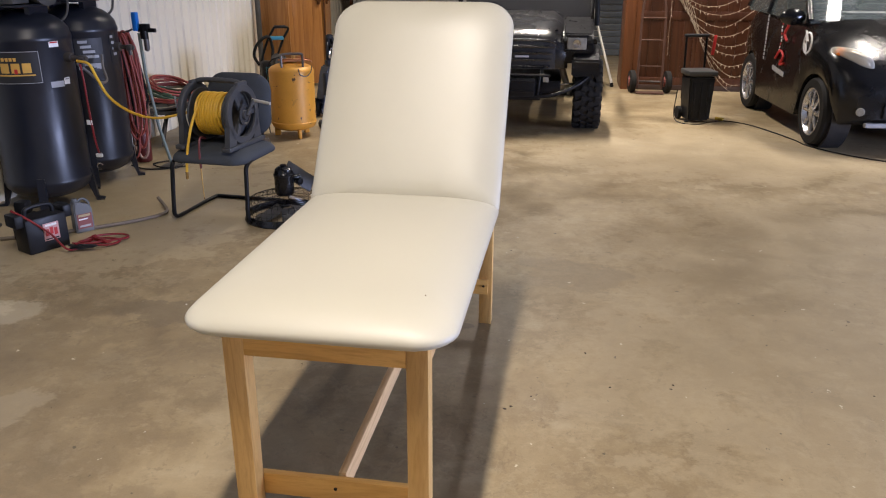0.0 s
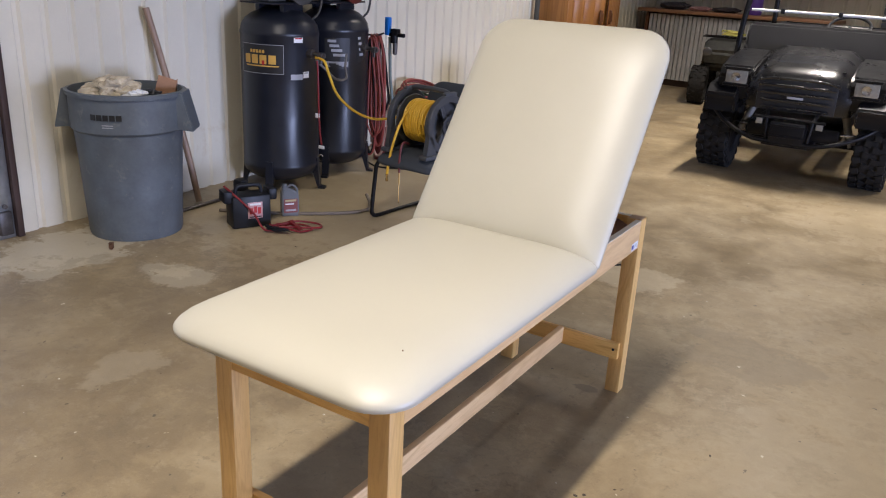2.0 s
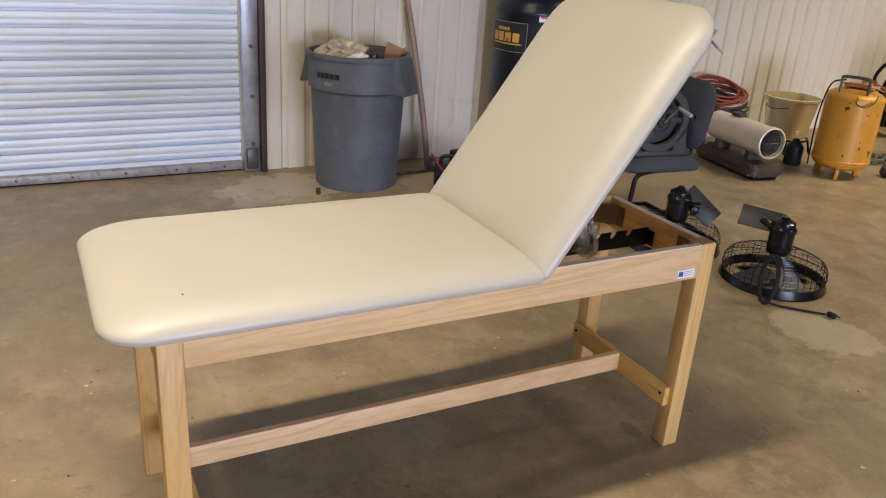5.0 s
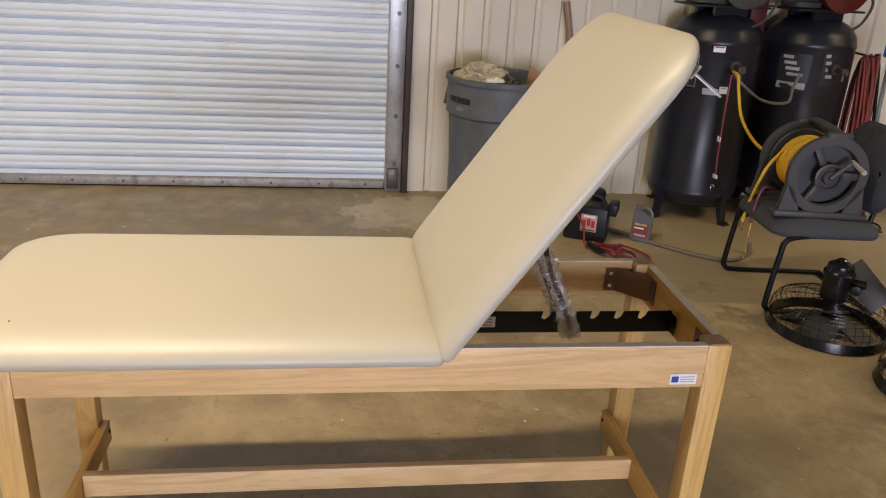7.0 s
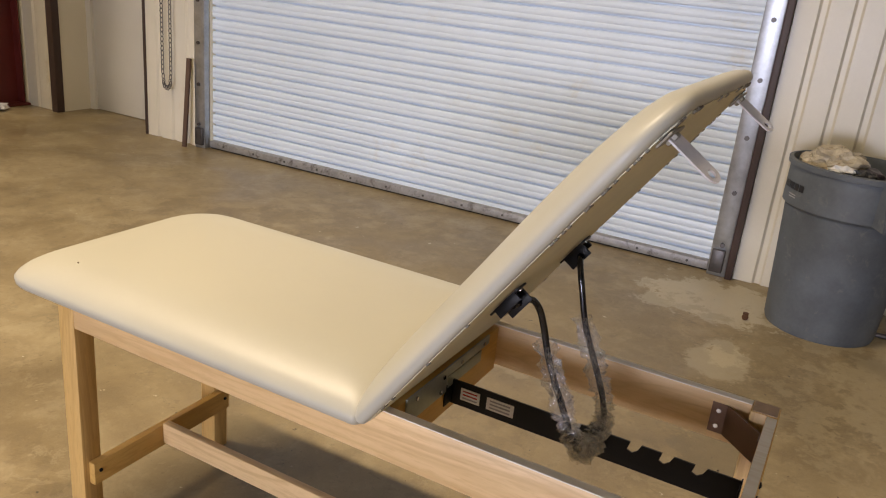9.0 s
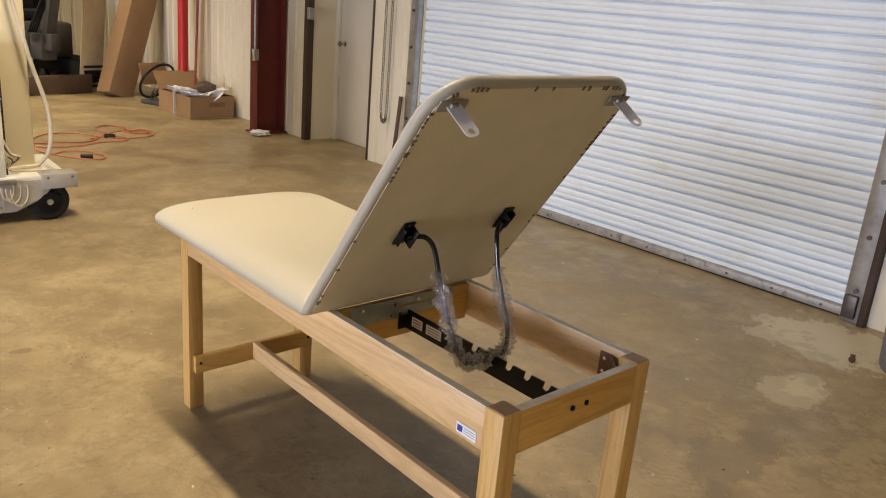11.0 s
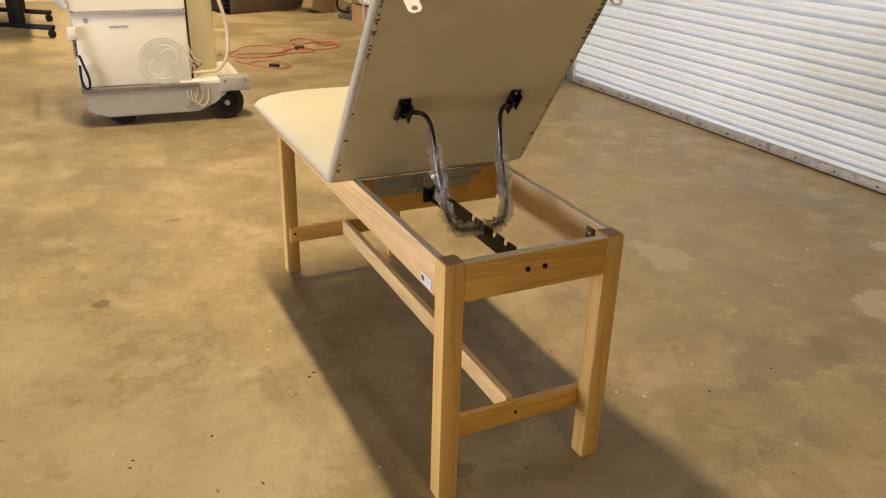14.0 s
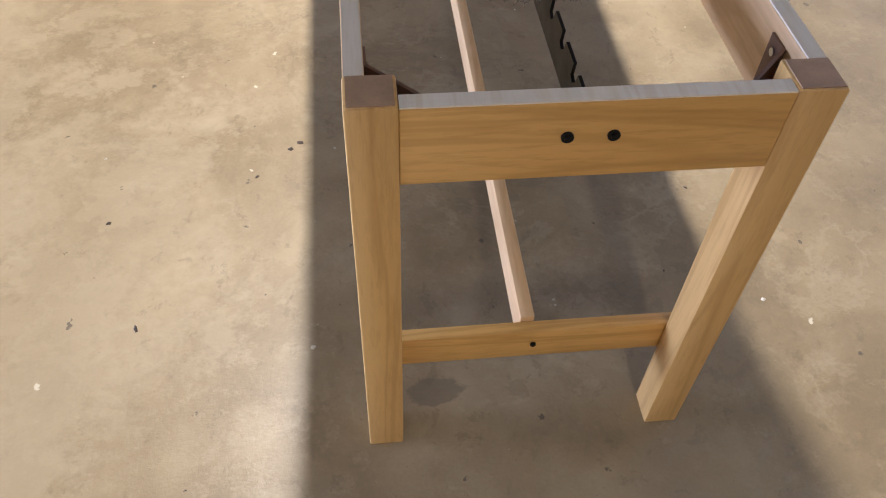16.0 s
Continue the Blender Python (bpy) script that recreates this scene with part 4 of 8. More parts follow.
        for a0, a1, z0, z1, mat in ((-72, -32, 0.84, 1.0, BLACKINK), (-70, -34, 0.80, 0.838, GREYINK), (-18, 0, 0.83, 1.02, BLACKINK)):
            bm = bmesh.new()
            curved(bm, R, a0, a1, z0, z1, 8)
            lb = part("label", bm, mat, c, "silver and black printed label")
            w = (a1 - a0)
            for i in range(4):
                bm = bmesh.new()
                curved(bm, R + 0.0015, a0 + w * (0.12 + 0.07 * i), a1 - w * (0.55 - 0.12 * i), z1 - 0.03 - i * (z1 - z0) * 0.2, z1 - 0.012 - i * (z1 - z0) * 0.2, 4, 0.001)
                part("print", bm, GREYINK if mat is BLACKINK else BLACKINK, lb)
    # outlet fitting
    bm = bmesh.new()
    rod(bm, (R - 0.01, -0.02, 0.93), (R + 0.035, -0.022, 0.93), 0.03, n=20)
    rod(bm, (R + 0.03, -0.022, 0.93), (R + 0.13, -0.03, 0.925), 0.014, n=14)
    bx(bm, (R + 0.10, -0.03, 0.925), (0.04, 0.04, 0.04), 0.006)
    rod(bm, (R + 0.10, -0.03, 0.925), (R + 0.10, -0.03, 0.875), 0.011, n=12)
    part("outlet_fitting", bm, STEELDARK, c, "steel outlet pipe with a valve")
    return c


compressor(pose(-3.265, 4.49, 0, 0, 0, 4), 1)
compressor(pose(-3.31, 5.10, 0, 0, 0, 8), 2)


def hose(name, pts, r, material, label, category="hose", n=8, per=6, line=False):
    return tagged(part(name, tube(bmesh.new(), pts if line else smoothline(pts, per), r, n), material), label, category)


hose("yellow_air_hose", [(-2.92, 4.45, 0.915), (-2.84, 4.44, 0.90), (-2.80, 4.44, 0.82), (-2.74, 4.45, 0.70), (-2.62, 4.47, 0.61), (-2.48, 4.49, 0.575), (-2.33, 4.50, 0.60), (-2.19, 4.50, 0.64)], 0.0085, YELLOWHOSE, "yellow air hose from the compressor to the reel", "hose")
hose("grey_air_hose", [(-2.93, 4.46, 0.90), (-2.90, 4.52, 0.84), (-2.92, 4.66, 0.76), (-2.98, 4.84, 0.745), (-3.02, 4.88, 0.82), (-3.04, 4.92, 0.90)], 0.008, plain("grey_hose", (0.16, 0.15, 0.14), 0.5), "dark grey hose joining the two compressors")
rc = thing("red_strap", "red cable hanging from the compressor valve", "cable", Matrix())
part("cable", tube(bmesh.new(), smoothline([(-2.89, 4.43, 0.90), (-2.875, 4.42, 0.80), (-2.87, 4.42, 0.62), (-2.86, 4.42, 0.45), (-2.845, 4.42, 0.36)], 6), 0.006, 8), REDCABLE, rc)
part("tag", box((-2.878, 4.418, 0.55), (0.035, 0.006, 0.03), 0.002), PAPER, rc, "white plastic tag")
part("tag", box((-2.845, 4.418, 0.345), (0.045, 0.012, 0.022), 0.004), PAPER, rc, "white plastic clip")
part("hook", tube(bmesh.new(), circle((-2.85, 4.418, 0.275), 0.02, 12, (1, 0, 0), (0, 0, 1), 0.5, 5.2, True), 0.004, 6), CHROME, rc, "small steel hook")
# hose bundle and filter post beside the second compressor
hb = thing("hose_bundle", "thick bundle of faded red hoses hanging from a hook", "hose", Matrix())
TANHOSE = plain("tan_hose", (0.33, 0.20, 0.15), 0.55)
rng = random.Random(3)
for k in range(17):
    x, y = -3.15 + rng.uniform(-0.07, 0.07), 5.41 + rng.uniform(-0.05, 0.05)
    zb, w, lean = rng.choice((0.03, 0.10, 0.2, 0.35)) + rng.uniform(0, 0.06), rng.uniform(0.015, 0.05), rng.uniform(-0.02, 0.05)
    p = [(x - w + lean, y, zb + 0.1), (x - w * 1.1 + lean * 0.7, y + 0.01, 0.5), (x - w * 0.7, y, 0.82), (x * 0.5 - 1.58, y, 0.99 + rng.uniform(-0.02, 0.02)), (x + w * 0.6, y, 0.86), (x + w * 1.1 + lean, y + 0.02, 0.55), (x + w + lean, y + 0.02, zb + 0.09), (x + lean, y + 0.01, zb), (x - w + lean, y, zb + 0.09)]
    part("hose", tube(bmesh.new(), smoothline(p, 5), rng.choice((0.007, 0.009, 0.0105)), 7), (REDHOSE, REDHOSE, REDHOSE, TANHOSE, RUBBER)[k % 5], hb)
part("hook", tube(bmesh.new(), [(-3.6, 5.40, 1.0), (-3.3, 5.40, 1.0), (-3.14, 5.41, 0.995), (-3.08, 5.41, 1.02)], 0.007, 8), STEELDARK, hb, "long wall hook")
fp = thing("air_filter_post", "thin pipe stand with a blue and black air filter on top", "air filter", pose(-3.065, 5.47, 0))
part("pipe", tube(bmesh.new(), [(0.12, 0.03, 0.012), (0.06, 0.015, 0.3), (0.012, 0, 0.7), (0, 0, 0.99)], 0.012, 10), plain("green_grey_pipe", (0.16, 0.2, 0.18), 0.5), fp)
part("base_plate", box((0.12, 0.03, 0.006), (0.14, 0.14, 0.012), 0.003), STEELDARK, fp)
part("blue_valve", box((-0.012, -0.01, 1.07), (0.035, 0.045, 0.13), 0.006), plain("blue_plastic", (0.01, 0.16, 0.55), 0.4), fp, "bright blue valve lever")
part("filter_body", bx(rod(rod(bmesh.new(), (0.04, 0, 0.95), (0.04, 0, 1.04), 0.028, n=16), (0.0, 0, 1.01), (0.13, 0, 1.01), 0.015, n=12), (0.05, 0, 1.03), (0.06, 0.05, 0.05), 0.006), BLACKSTEEL, fp, "black filter housing")
part("bowl", lathe(bmesh.new(), [(0.004, 0.86), (0.018, 0.87), (0.02, 0.95), (0.012, 0.955)], 16, pose(0.05, 0, 0)), STEELDARK, fp)
# small red jack standing at the foot of the hoses
tagged(part("red_canister", lathe(bmesh.new(), [(0.001, 0.0), (0.055, 0.0), (0.06, 0.01), (0.06, 0.22), (0.05, 0.25), (0.02, 0.27), (0.02, 0.3), (0.001, 0.3)], 24, pose(-3.24, 5.63, 0)), REDSTEEL), "small dull red canister on the floor", "canister")
hose("power_cable", [(-3.25, 5.45, 0.008), (-3.08, 5.36, 0.008), (-2.93, 5.42, 0.008), (-2.9, 5.56, 0.008), (-3.02, 5.62, 0.01), (-3.1, 5.5, 0.012), (-2.95, 5.40, 0.014), (-2.82, 5.5, 0.008)], 0.006, RUBBER, "black power cable lying on the concrete", "cable")


# ---- battery charger, jug and floor clutter ----
ch = thing("battery_charger", "black portable jump starter with a red and white label", "jump starter", pose(-2.79, 3.69, 0, 0, 0, 63) @ Matrix.Scale(0.92, 4))
body = part("body", box((0, 0, 0.105), (0.25, 0.15, 0.21), 0.012), plain("black_plastic", (0.009, 0.010, 0.013), 0.45, spec=0.3), ch)
BP = body.data.materials[0]
bm = bmesh.new()
tube(bm, smoothline([(-0.085, 0, 0.205), (-0.08, 0, 0.245), (-0.05, 0, 0.262), (0.05, 0, 0.262), (0.08, 0, 0.245), (0.085, 0, 0.205)], 5), 0.013, 10)
part("handle", bm, BP, ch)
for s in (-1, 1):
    part("clamp_holder", box((s * 0.145, 0, 0.205), (0.055, 0.12, 0.075), 0.01), BP, ch)
lab = part("label", box((0.02, -0.0765, 0.115), (0.095, 0.003, 0.105), 0.001), plain("pink_label", (0.52, 0.30, 0.29), 0.45), ch, "pinkish white label with red strokes")
for k in range(3):
    part("print", box((-0.006 + 0.026 * k, -0.0785, 0.112 + 0.008 * (k % 2)), (0.02, 0.002, 0.042), 0, pose(0, 0, 0)), REDINK, lab)
part("print", box((0.02, -0.0785, 0.155), (0.07, 0.002, 0.012)), PAPER, lab)
part("print", box((0.02, -0.0785, 0.072), (0.08, 0.002, 0.007)), BLACKINK, lab)
hose("jumper_cable", [(-2.60 + (x + 2.62) * 0.8, 3.64 + (y - 3.75) * 0.68, z) if z < 0.05 else (x, y, z) for x, y, z in [(-2.86, 3.57, 0.245), (-2.78, 3.58, 0.20), (-2.70, 3.64, 0.10), (-2.63, 3.74, 0.02), (-2.55, 3.86, 0.02), (-2.42, 3.92, 0.014), (-2.40, 4.04, 0.014), (-2.52, 4.07, 0.014), (-2.62, 3.94, 0.02), (-2.60, 3.82, 0.03), (-2.50, 3.90, 0.03), (-2.38, 4.10, 0.014), (-2.45, 4.18, 0.014), (-2.58, 4.04, 0.03), (-2.65, 3.86, 0.014)]], 0.006, REDCABLE, "red jumper cable heaped on the concrete", "cable")
for k, (x, y, a) in enumerate(((-2.545, 3.67, 20), (-2.58, 3.74, 75), (-2.50, 3.78, -25))):
    cl = thing("jumper_clamp", "red and black battery clamp on the floor", "clamp", pose(x, y, 0.028, 0, 0, a), "jumper clamps")
    bm = bmesh.new()
    prism(bm, [(-0.07, -0.004), (-0.02, 0.012), (0.05, 0.006), (0.075, 0.0), (0.05, -0.002), (0, 0.002), (-0.07, -0.012)], -0.012, 0.012, 1)
    part("jaw", bm, REDCABLE if k != 0 else BP, cl)
    bm = bmesh.new()
    prism(bm, [(-0.07, 0.01), (-0.02, -0.012), (0.05, -0.008), (0.07, 0.0), (0.05, 0.0), (0, -0.002), (-0.07, 0.018)], -0.012, 0.012, 1)
    part("jaw", bm, REDCABLE if k != 0 else BP, cl)
jug = thing("oil_jug", "grey plastic oil jug with a red and yellow label", "oil jug", pose(-2.74, 3.99, 0, 0, 0, 55) @ Matrix.Scale(0.8, 4))
JG = plain("grey_jug_plastic", (0.12, 0.125, 0.13), 0.4)
bm = bmesh.new()
prism(bm, [(-0.062, 0), (0.062, 0), (0.065, 0.01), (0.065, 0.16), (0.055, 0.19), (0.01, 0.215), (-0.02, 0.225), (-0.055, 0.225), (-0.065, 0.17), (-0.065, 0.01)], -0.042, 0.042, 1)
bmesh.ops.bevel(bm, geom=[e for e in bm.edges if abs(e.verts[0].co.y - e.verts[1].co.y) < 1e-5], offset=0.008, segments=2, affect="EDGES")
part("body", bm, JG, jug)
part("cap", rod(bmesh.new(), (-0.038, 0, 0.222), (-0.038, 0, 0.25), 0.02, n=16), JG, jug, "grey screw cap")
part("handle", tube(bmesh.new(), smoothline([(-0.02, 0, 0.225), (0.02, 0, 0.24), (0.055, 0, 0.21), (0.062, 0, 0.16)], 5), 0.009, 8), JG, jug)
lab = part("label", box((0, -0.0432, 0.085), (0.105, 0.002, 0.11)), plain("jug_label", (0.20, 0.05, 0.045), 0.45), jug, "red, white and yellow label")
part("print", box((0, -0.0447, 0.127), (0.085, 0.001, 0.016)), plain("faded_gold", (0.42, 0.33, 0.17), 0.5), lab)
part("print", box((-0.01, -0.0447, 0.10), (0.065, 0.001, 0.01)), PAPER, lab)
part("print", box((0, -0.0447, 0.05), (0.08, 0.001, 0.014)), GREYINK, lab)
hose("brown_hose", [(-3.1, 3.75, 0.012), (-2.9, 3.86, 0.012), (-2.68, 4.03, 0.012), (-2.5, 4.2, 0.012), (-2.42, 4.36, 0.012), (-2.5, 4.5, 0.012), (-2.56, 4.54, 0.05)], 0.011, plain("brown_rubber", (0.15, 0.12, 0.09), 0.6), "stiff brown hose curving over the floor")
tagged(part("brake_block", bx(box((-2.96, 3.80, 0.08), (0.11, 0.11, 0.16), 0.02), (-2.96, 3.80, 0.19), (0.08, 0.07, 0.08), 0.02), BP), "dark plastic block behind the jump starter", "block")


# ---- guest chair with the hose reel ----
CHM = pose(-2.045, 4.48, 0, 0, 0, -5)
gc = thing("guest_chair", "dark grey cloth guest chair on a black sled frame", "chair", CHM @ Matrix.Diagonal((1.0, 1.0, 0.9, 1.0)))
for s in (-1, 1):
    pts = [(s * 0.21, 0.05, 0.415), (s * 0.235, -0.13, 0.41), (s * 0.24, -0.20, 0.385), (s * 0.242, -0.215, 0.3), (s * 0.245, -0.235, 0.08), (s * 0.245, -0.225, 0.03), (s * 0.245, -0.17, 0.013), (s * 0.245, 0.1, 0.013), (s * 0.24, 0.27, 0.013)]
    part("sled_leg", tube(bmesh.new(), smoothline(pts, 5), 0.013, 10), BLACKSTEEL, gc)
    part("back_support", tube(bmesh.new(), smoothline([(s * 0.12, 0.05, 0.41), (s * 0.12, 0.20, 0.42), (s * 0.12, 0.24, 0.5), (s * 0.12, 0.258, 0.66)], 5), 0.011, 8), BLACKSTEEL, gc)
part("floor_crossbar", rod(bmesh.new(), (-0.24, 0.27, 0.013), (0.24, 0.27, 0.013), 0.0125), BLACKSTEEL, gc)
part("seat_crossbar", rod(bmesh.new(), (-0.21, 0.05, 0.412), (0.21, 0.05, 0.412), 0.0125), BLACKSTEEL, gc)
sp = part("seat", pad(-0.245, 0.245, -0.25, 0.24, 0.09, 0.07, 0.085, 0.015), SEATCLOTH, gc, "dark blue-grey cloth seat", 60)
sp.matrix_local = pose(0, 0, 0.402)
bp = part("backrest", pad(-0.215, 0.215, 0, 0.42, 0.10, 0.12, 0.055, 0.012), SEATCLOTH, gc, "dark blue-grey cloth backrest", 60)
bp.matrix_local = pose(-0.01, 0.235, 0.50, 82, 0, 0)
RM = CHM @ pose(0.0, -0.03, 0.445, 0, 0, -3) @ Matrix.Scale(0.9, 4)
rl = thing("hose_reel", "grey plastic reel wound with yellow air hose", "hose reel", RM)
for s in (-1, 1):
    bm = bmesh.new()
    lathe(bm, [(0.150, -0.018), (0.192, -0.018), (0.196, -0.012), (0.196, 0.012), (0.192, 0.018), (0.150, 0.018), (0.145, 0.0), (0.150, -0.018)], 40, pose(s * 0.17, 0, 0.205, 0, 90, 0), False)
    for q in (-1, 1):
        prism(bm, [(q * 0.10, 0.0), (q * 0.20, 0.0), (q * 0.205, 0.03), (q * 0.185, 0.16), (q * 0.15, 0.13), (q * 0.12, 0.06)], s * 0.17 - 0.018, s * 0.17 + 0.018, 0)
    for k in range(3):
        bx(bm, (0, 0, 0.10), (0.022, 0.034, 0.13), 0.004, pose(s * 0.17, 0, 0.205, 120 * k + 30))
    bx(bm, (s * 0.17, 0.02, 0.395), (0.034, 0.12, 0.04), 0.01)
    sd = part("side_frame", bm, REELGREY, rl)
    bm = bmesh.new()
    lathe(bm, [(0.001, 0.0), (0.062, 0.0), (0.068, 0.006), (0.068, 0.012), (0.055, 0.014), (0.05, 0.006), (0.035, 0.006), (0.03, 0.022), (0.001, 0.022)], 32, pose(s * 0.186, 0, 0.2, 0, s * 90, 0))
    part("side_disc", bm, plain("dark_reel_plastic", (0.035, 0.036, 0.04), 0.45), sd)
    bm = bmesh.new()
    lathe(bm, [(0.001, 0), (0.165, 0), (0.17, 0.006), (0.165, 0.012), (0.001, 0.012)], 36, pose(s * 0.125 - 0.006, 0, 0.2, 0, 90, 0))
    part("drum_flange", bm, REELGREY, rl)
    part("foot_rail", box((s * 0.17, 0, 0.008), (0.07, 0.46, 0.03), 0.008), REELGREY, rl)
part("drum", rod(bmesh.new(), (-0.12, 0, 0.2), (0.12, 0, 0.2), 0.075, n=28), REELGREY, rl)
part("carry_handle", tube(bmesh.new(), smoothline([(-0.17, 0.02, 0.375), (-0.16, 0.02, 0.40), (-0.1, 0.02, 0.415), (0.1, 0.02, 0.415), (0.16, 0.02, 0.40), (0.17, 0.02, 0.375)], 5), 0.017, 10), REELGREY, rl)
bm = bmesh.new()
tube(bm, [(0.19, 0, 0.2), (0.215, 0, 0.2), (0.215, 0.05, 0.25), (0.215, 0.09, 0.285)], 0.012, 8)
part("crank", bm, REELGREY, rl, "grey crank handle")
part("crank_grip", rod(bmesh.new(), (0.205, 0.09, 0.285), (0.34, 0.085, 0.268), 0.011, n=12), plain("pale_grip", (0.42, 0.40, 0.36), 0.4), rl, "pale crank grip")
for k in range(3):
    bm = bmesh.new()
    tube(bm, coil((-0.105 + 0.003 * k, 0, 0.2), 0.098 + 0.018 * k, 10.5 - k, 0.0195, (0, 1, 0), (0, 0, 1), (1, 0, 0), 0.002, 4 + k, 26), 0.0092, 7)
    part("wound_hose", bm, YELLOWHOSE, rl, "yellow hose in layers")
part("hose_end", tube(bmesh.new(), smoothline([(-0.07, -0.13, 0.26), (-0.09, -0.185, 0.16), (-0.115, -0.215, 0.02), (-0.125, -0.235, -0.1), (-0.13, -0.238, -0.155)], 6), 0.009, 8), YELLOWHOSE, rl, "loose end of the yellow hose")
part("coupling", rod(bmesh.new(), (-0.13, -0.238, -0.15), (-0.131, -0.238, -0.20), 0.0095, n=10), BRASS, rl, "brass coupling")
part("leader_hose", tube(bmesh.new(), smoothline([(-0.03, -0.14, 0.06), (-0.03, -0.2, 0.07), (-0.025, -0.23, 0.0), (-0.02, -0.238, -0.12)], 6), 0.008, 8), plain("maroon_hose", (0.12, 0.02, 0.02), 0.5), rl, "maroon leader hose")
part("nozzle", rod(rod(bmesh.new(), (-0.02, -0.238, -0.12), (-0.018, -0.24, -0.20), 0.006, n=10), (-0.018, -0.24, -0.2), (-0.016, -0.24, -0.33), 0.0035, n=8), BRASS, rl, "thin brass blow nozzle")
# black drum fans lying on their backs
FANBLACK = plain("black_fan_enamel", (0.006, 0.006, 0.007), 0.25, 0.2, 0.25, 14)


def drum_fan(m, yaw, label, plate):
    """A fan head lying face down: base ring, open wire cage, blades inside, motor on top."""
    f = thing("drum_fan", label, "fan", m, "drum fans")
    bm = bmesh.new()
    lathe(bm, [(0.262, 0.0), (0.288, 0.0), (0.292, 0.008), (0.284, 0.03), (0.278, 0.05), (0.270, 0.05), (0.266, 0.006)], 48, None, False)
    part("base_ring", bm, FANBLACK, f)
    bm = bmesh.new()
    cage = [(0.276, 0.045), (0.282, 0.08), (0.272, 0.125), (0.235, 0.155), (0.15, 0.172), (0.06, 0.178)]
    for r, z in [(0.283, 0.075), (0.279, 0.105)] + [(0.262 - 0.021 * k, 0.138 + 0.035 * math.sin(1.57 * min(1.0, k / 5))) for k in range(10)]:
        tube(bm, circle((0, 0, z), r, 40), 0.0015, 4, True)
    for k in range(44):
        a = 2 * math.pi * k / 44
        tube(bm, [(r * math.cos(a), r * math.sin(a), z) for r, z in cage[:6 if k % 4 == 0 else 4]], 0.0022 if k % 4 == 0 else 0.0014, 4)
    part("guard_cage", bm, FANBLACK, f, "black wire guard cage", 60)
    BLADE = plain("dull_blade_metal", (0.05, 0.05, 0.052), 0.5, 0.3)
    for k in range(4):
        mm = pose(0, 0, 0.09, 0, 0, 90 * k) @ pose(0, 0, 0, 0, 22, 0)
        part("blade", prism(bmesh.new(), [(0.04, -0.05), (0.2, -0.1), (0.245, -0.03), (0.235, 0.07), (0.12, 0.09), (0.04, 0.05)], -0.0015, 0.0015, 2, mm), BLADE, f)
    bm = bmesh.new()
    lathe(bm, [(0.001, 0.165), (0.052, 0.165), (0.066, 0.18), (0.068, 0.20), (0.068, 0.30), (0.074, 0.304), (0.074, 0.318), (0.066, 0.325), (0.06, 0.355), (0.035, 0.372), (0.001, 0.374)], 28)
    motor = part("motor", bm, FANBLACK, f, "glossy black motor")
    part("cap", lathe(bmesh.new(), [(0.001, 0.372), (0.02, 0.372), (0.024, 0.380), (0.018, 0.386), (0.001, 0.387)], 18), FANBLACK, motor)
    sp = pose(0, 0, 0, 0, 0, yaw)
    part("mounting_plate", box((0, 0, 0), (0.24, 0.01, 0.125), 0.003, plate), plain("dark_plate", (0.022, 0.021, 0.02), 0.5), f, "square steel mounting plate")
    part("mount_pipe", rod(bmesh.new(), Vector((0, 0, 0.27)), plate.translation, 0.022, n=14), FANBLACK, f)
    part("tilt_knob", lathe(bmesh.new(), [(0.001, 0), (0.024, 0), (0.028, 0.01), (0.024, 0.024), (0.001, 0.026)], 16, sp @ pose(0.06, 0.08, 0.26, 0, 90, 0)), FANBLACK, f)
    return f


drum_fan(pose(-1.12, 4.585, 0, 0, 0, -8) @ Matrix.Scale(0.86, 4), 105, "black drum fan lying face up on the concrete, cord tied", pose(-0.115, -0.055, 0.335, -38, 4, 43))
drum_fan(pose(-1.66, 4.43, 0, 0, 0, 40) @ Matrix.Scale(0.86, 4), -70, "black drum fan lying face up behind the table", pose(0.125, 0.03, 0.275, -30, 38, -5))
fc = thing("fan_cord", "black power cord bundled on the fan, plug on the floor", "power cord", Matrix())
part("bundle", tube(bmesh.new(), coil((-0.955, 4.345, 0.112), 0.10, 3.6, 0.006, (0.30, 0.22, 0.0), (-0.25, 0.32, 0.95), (0.6, -0.8, 0.2), 0.012, 3), 0.0055, 7), RUBBER, fc)
part("lead", tube(bmesh.new(), smoothline([(-0.93, 4.32, 0.03), (-0.90, 4.335, 0.012), (-0.83, 4.40, 0.008), (-0.76, 4.47, 0.008), (-0.735, 4.49, 0.01)], 6), 0.0055, 7), RUBBER, fc)
part("plug", bx(box((-0.715, 4.502, 0.014), (0.04, 0.024, 0.022), 0.006, None), (-0.69, 4.515, 0.014), (0.02, 0.002, 0.006)), RUBBER, fc)

for ob in [o for o in scene.objects if o not in OTHERS and o.parent is None]:
    ob.matrix_world = WEST_SHIFT @ ob.matrix_world

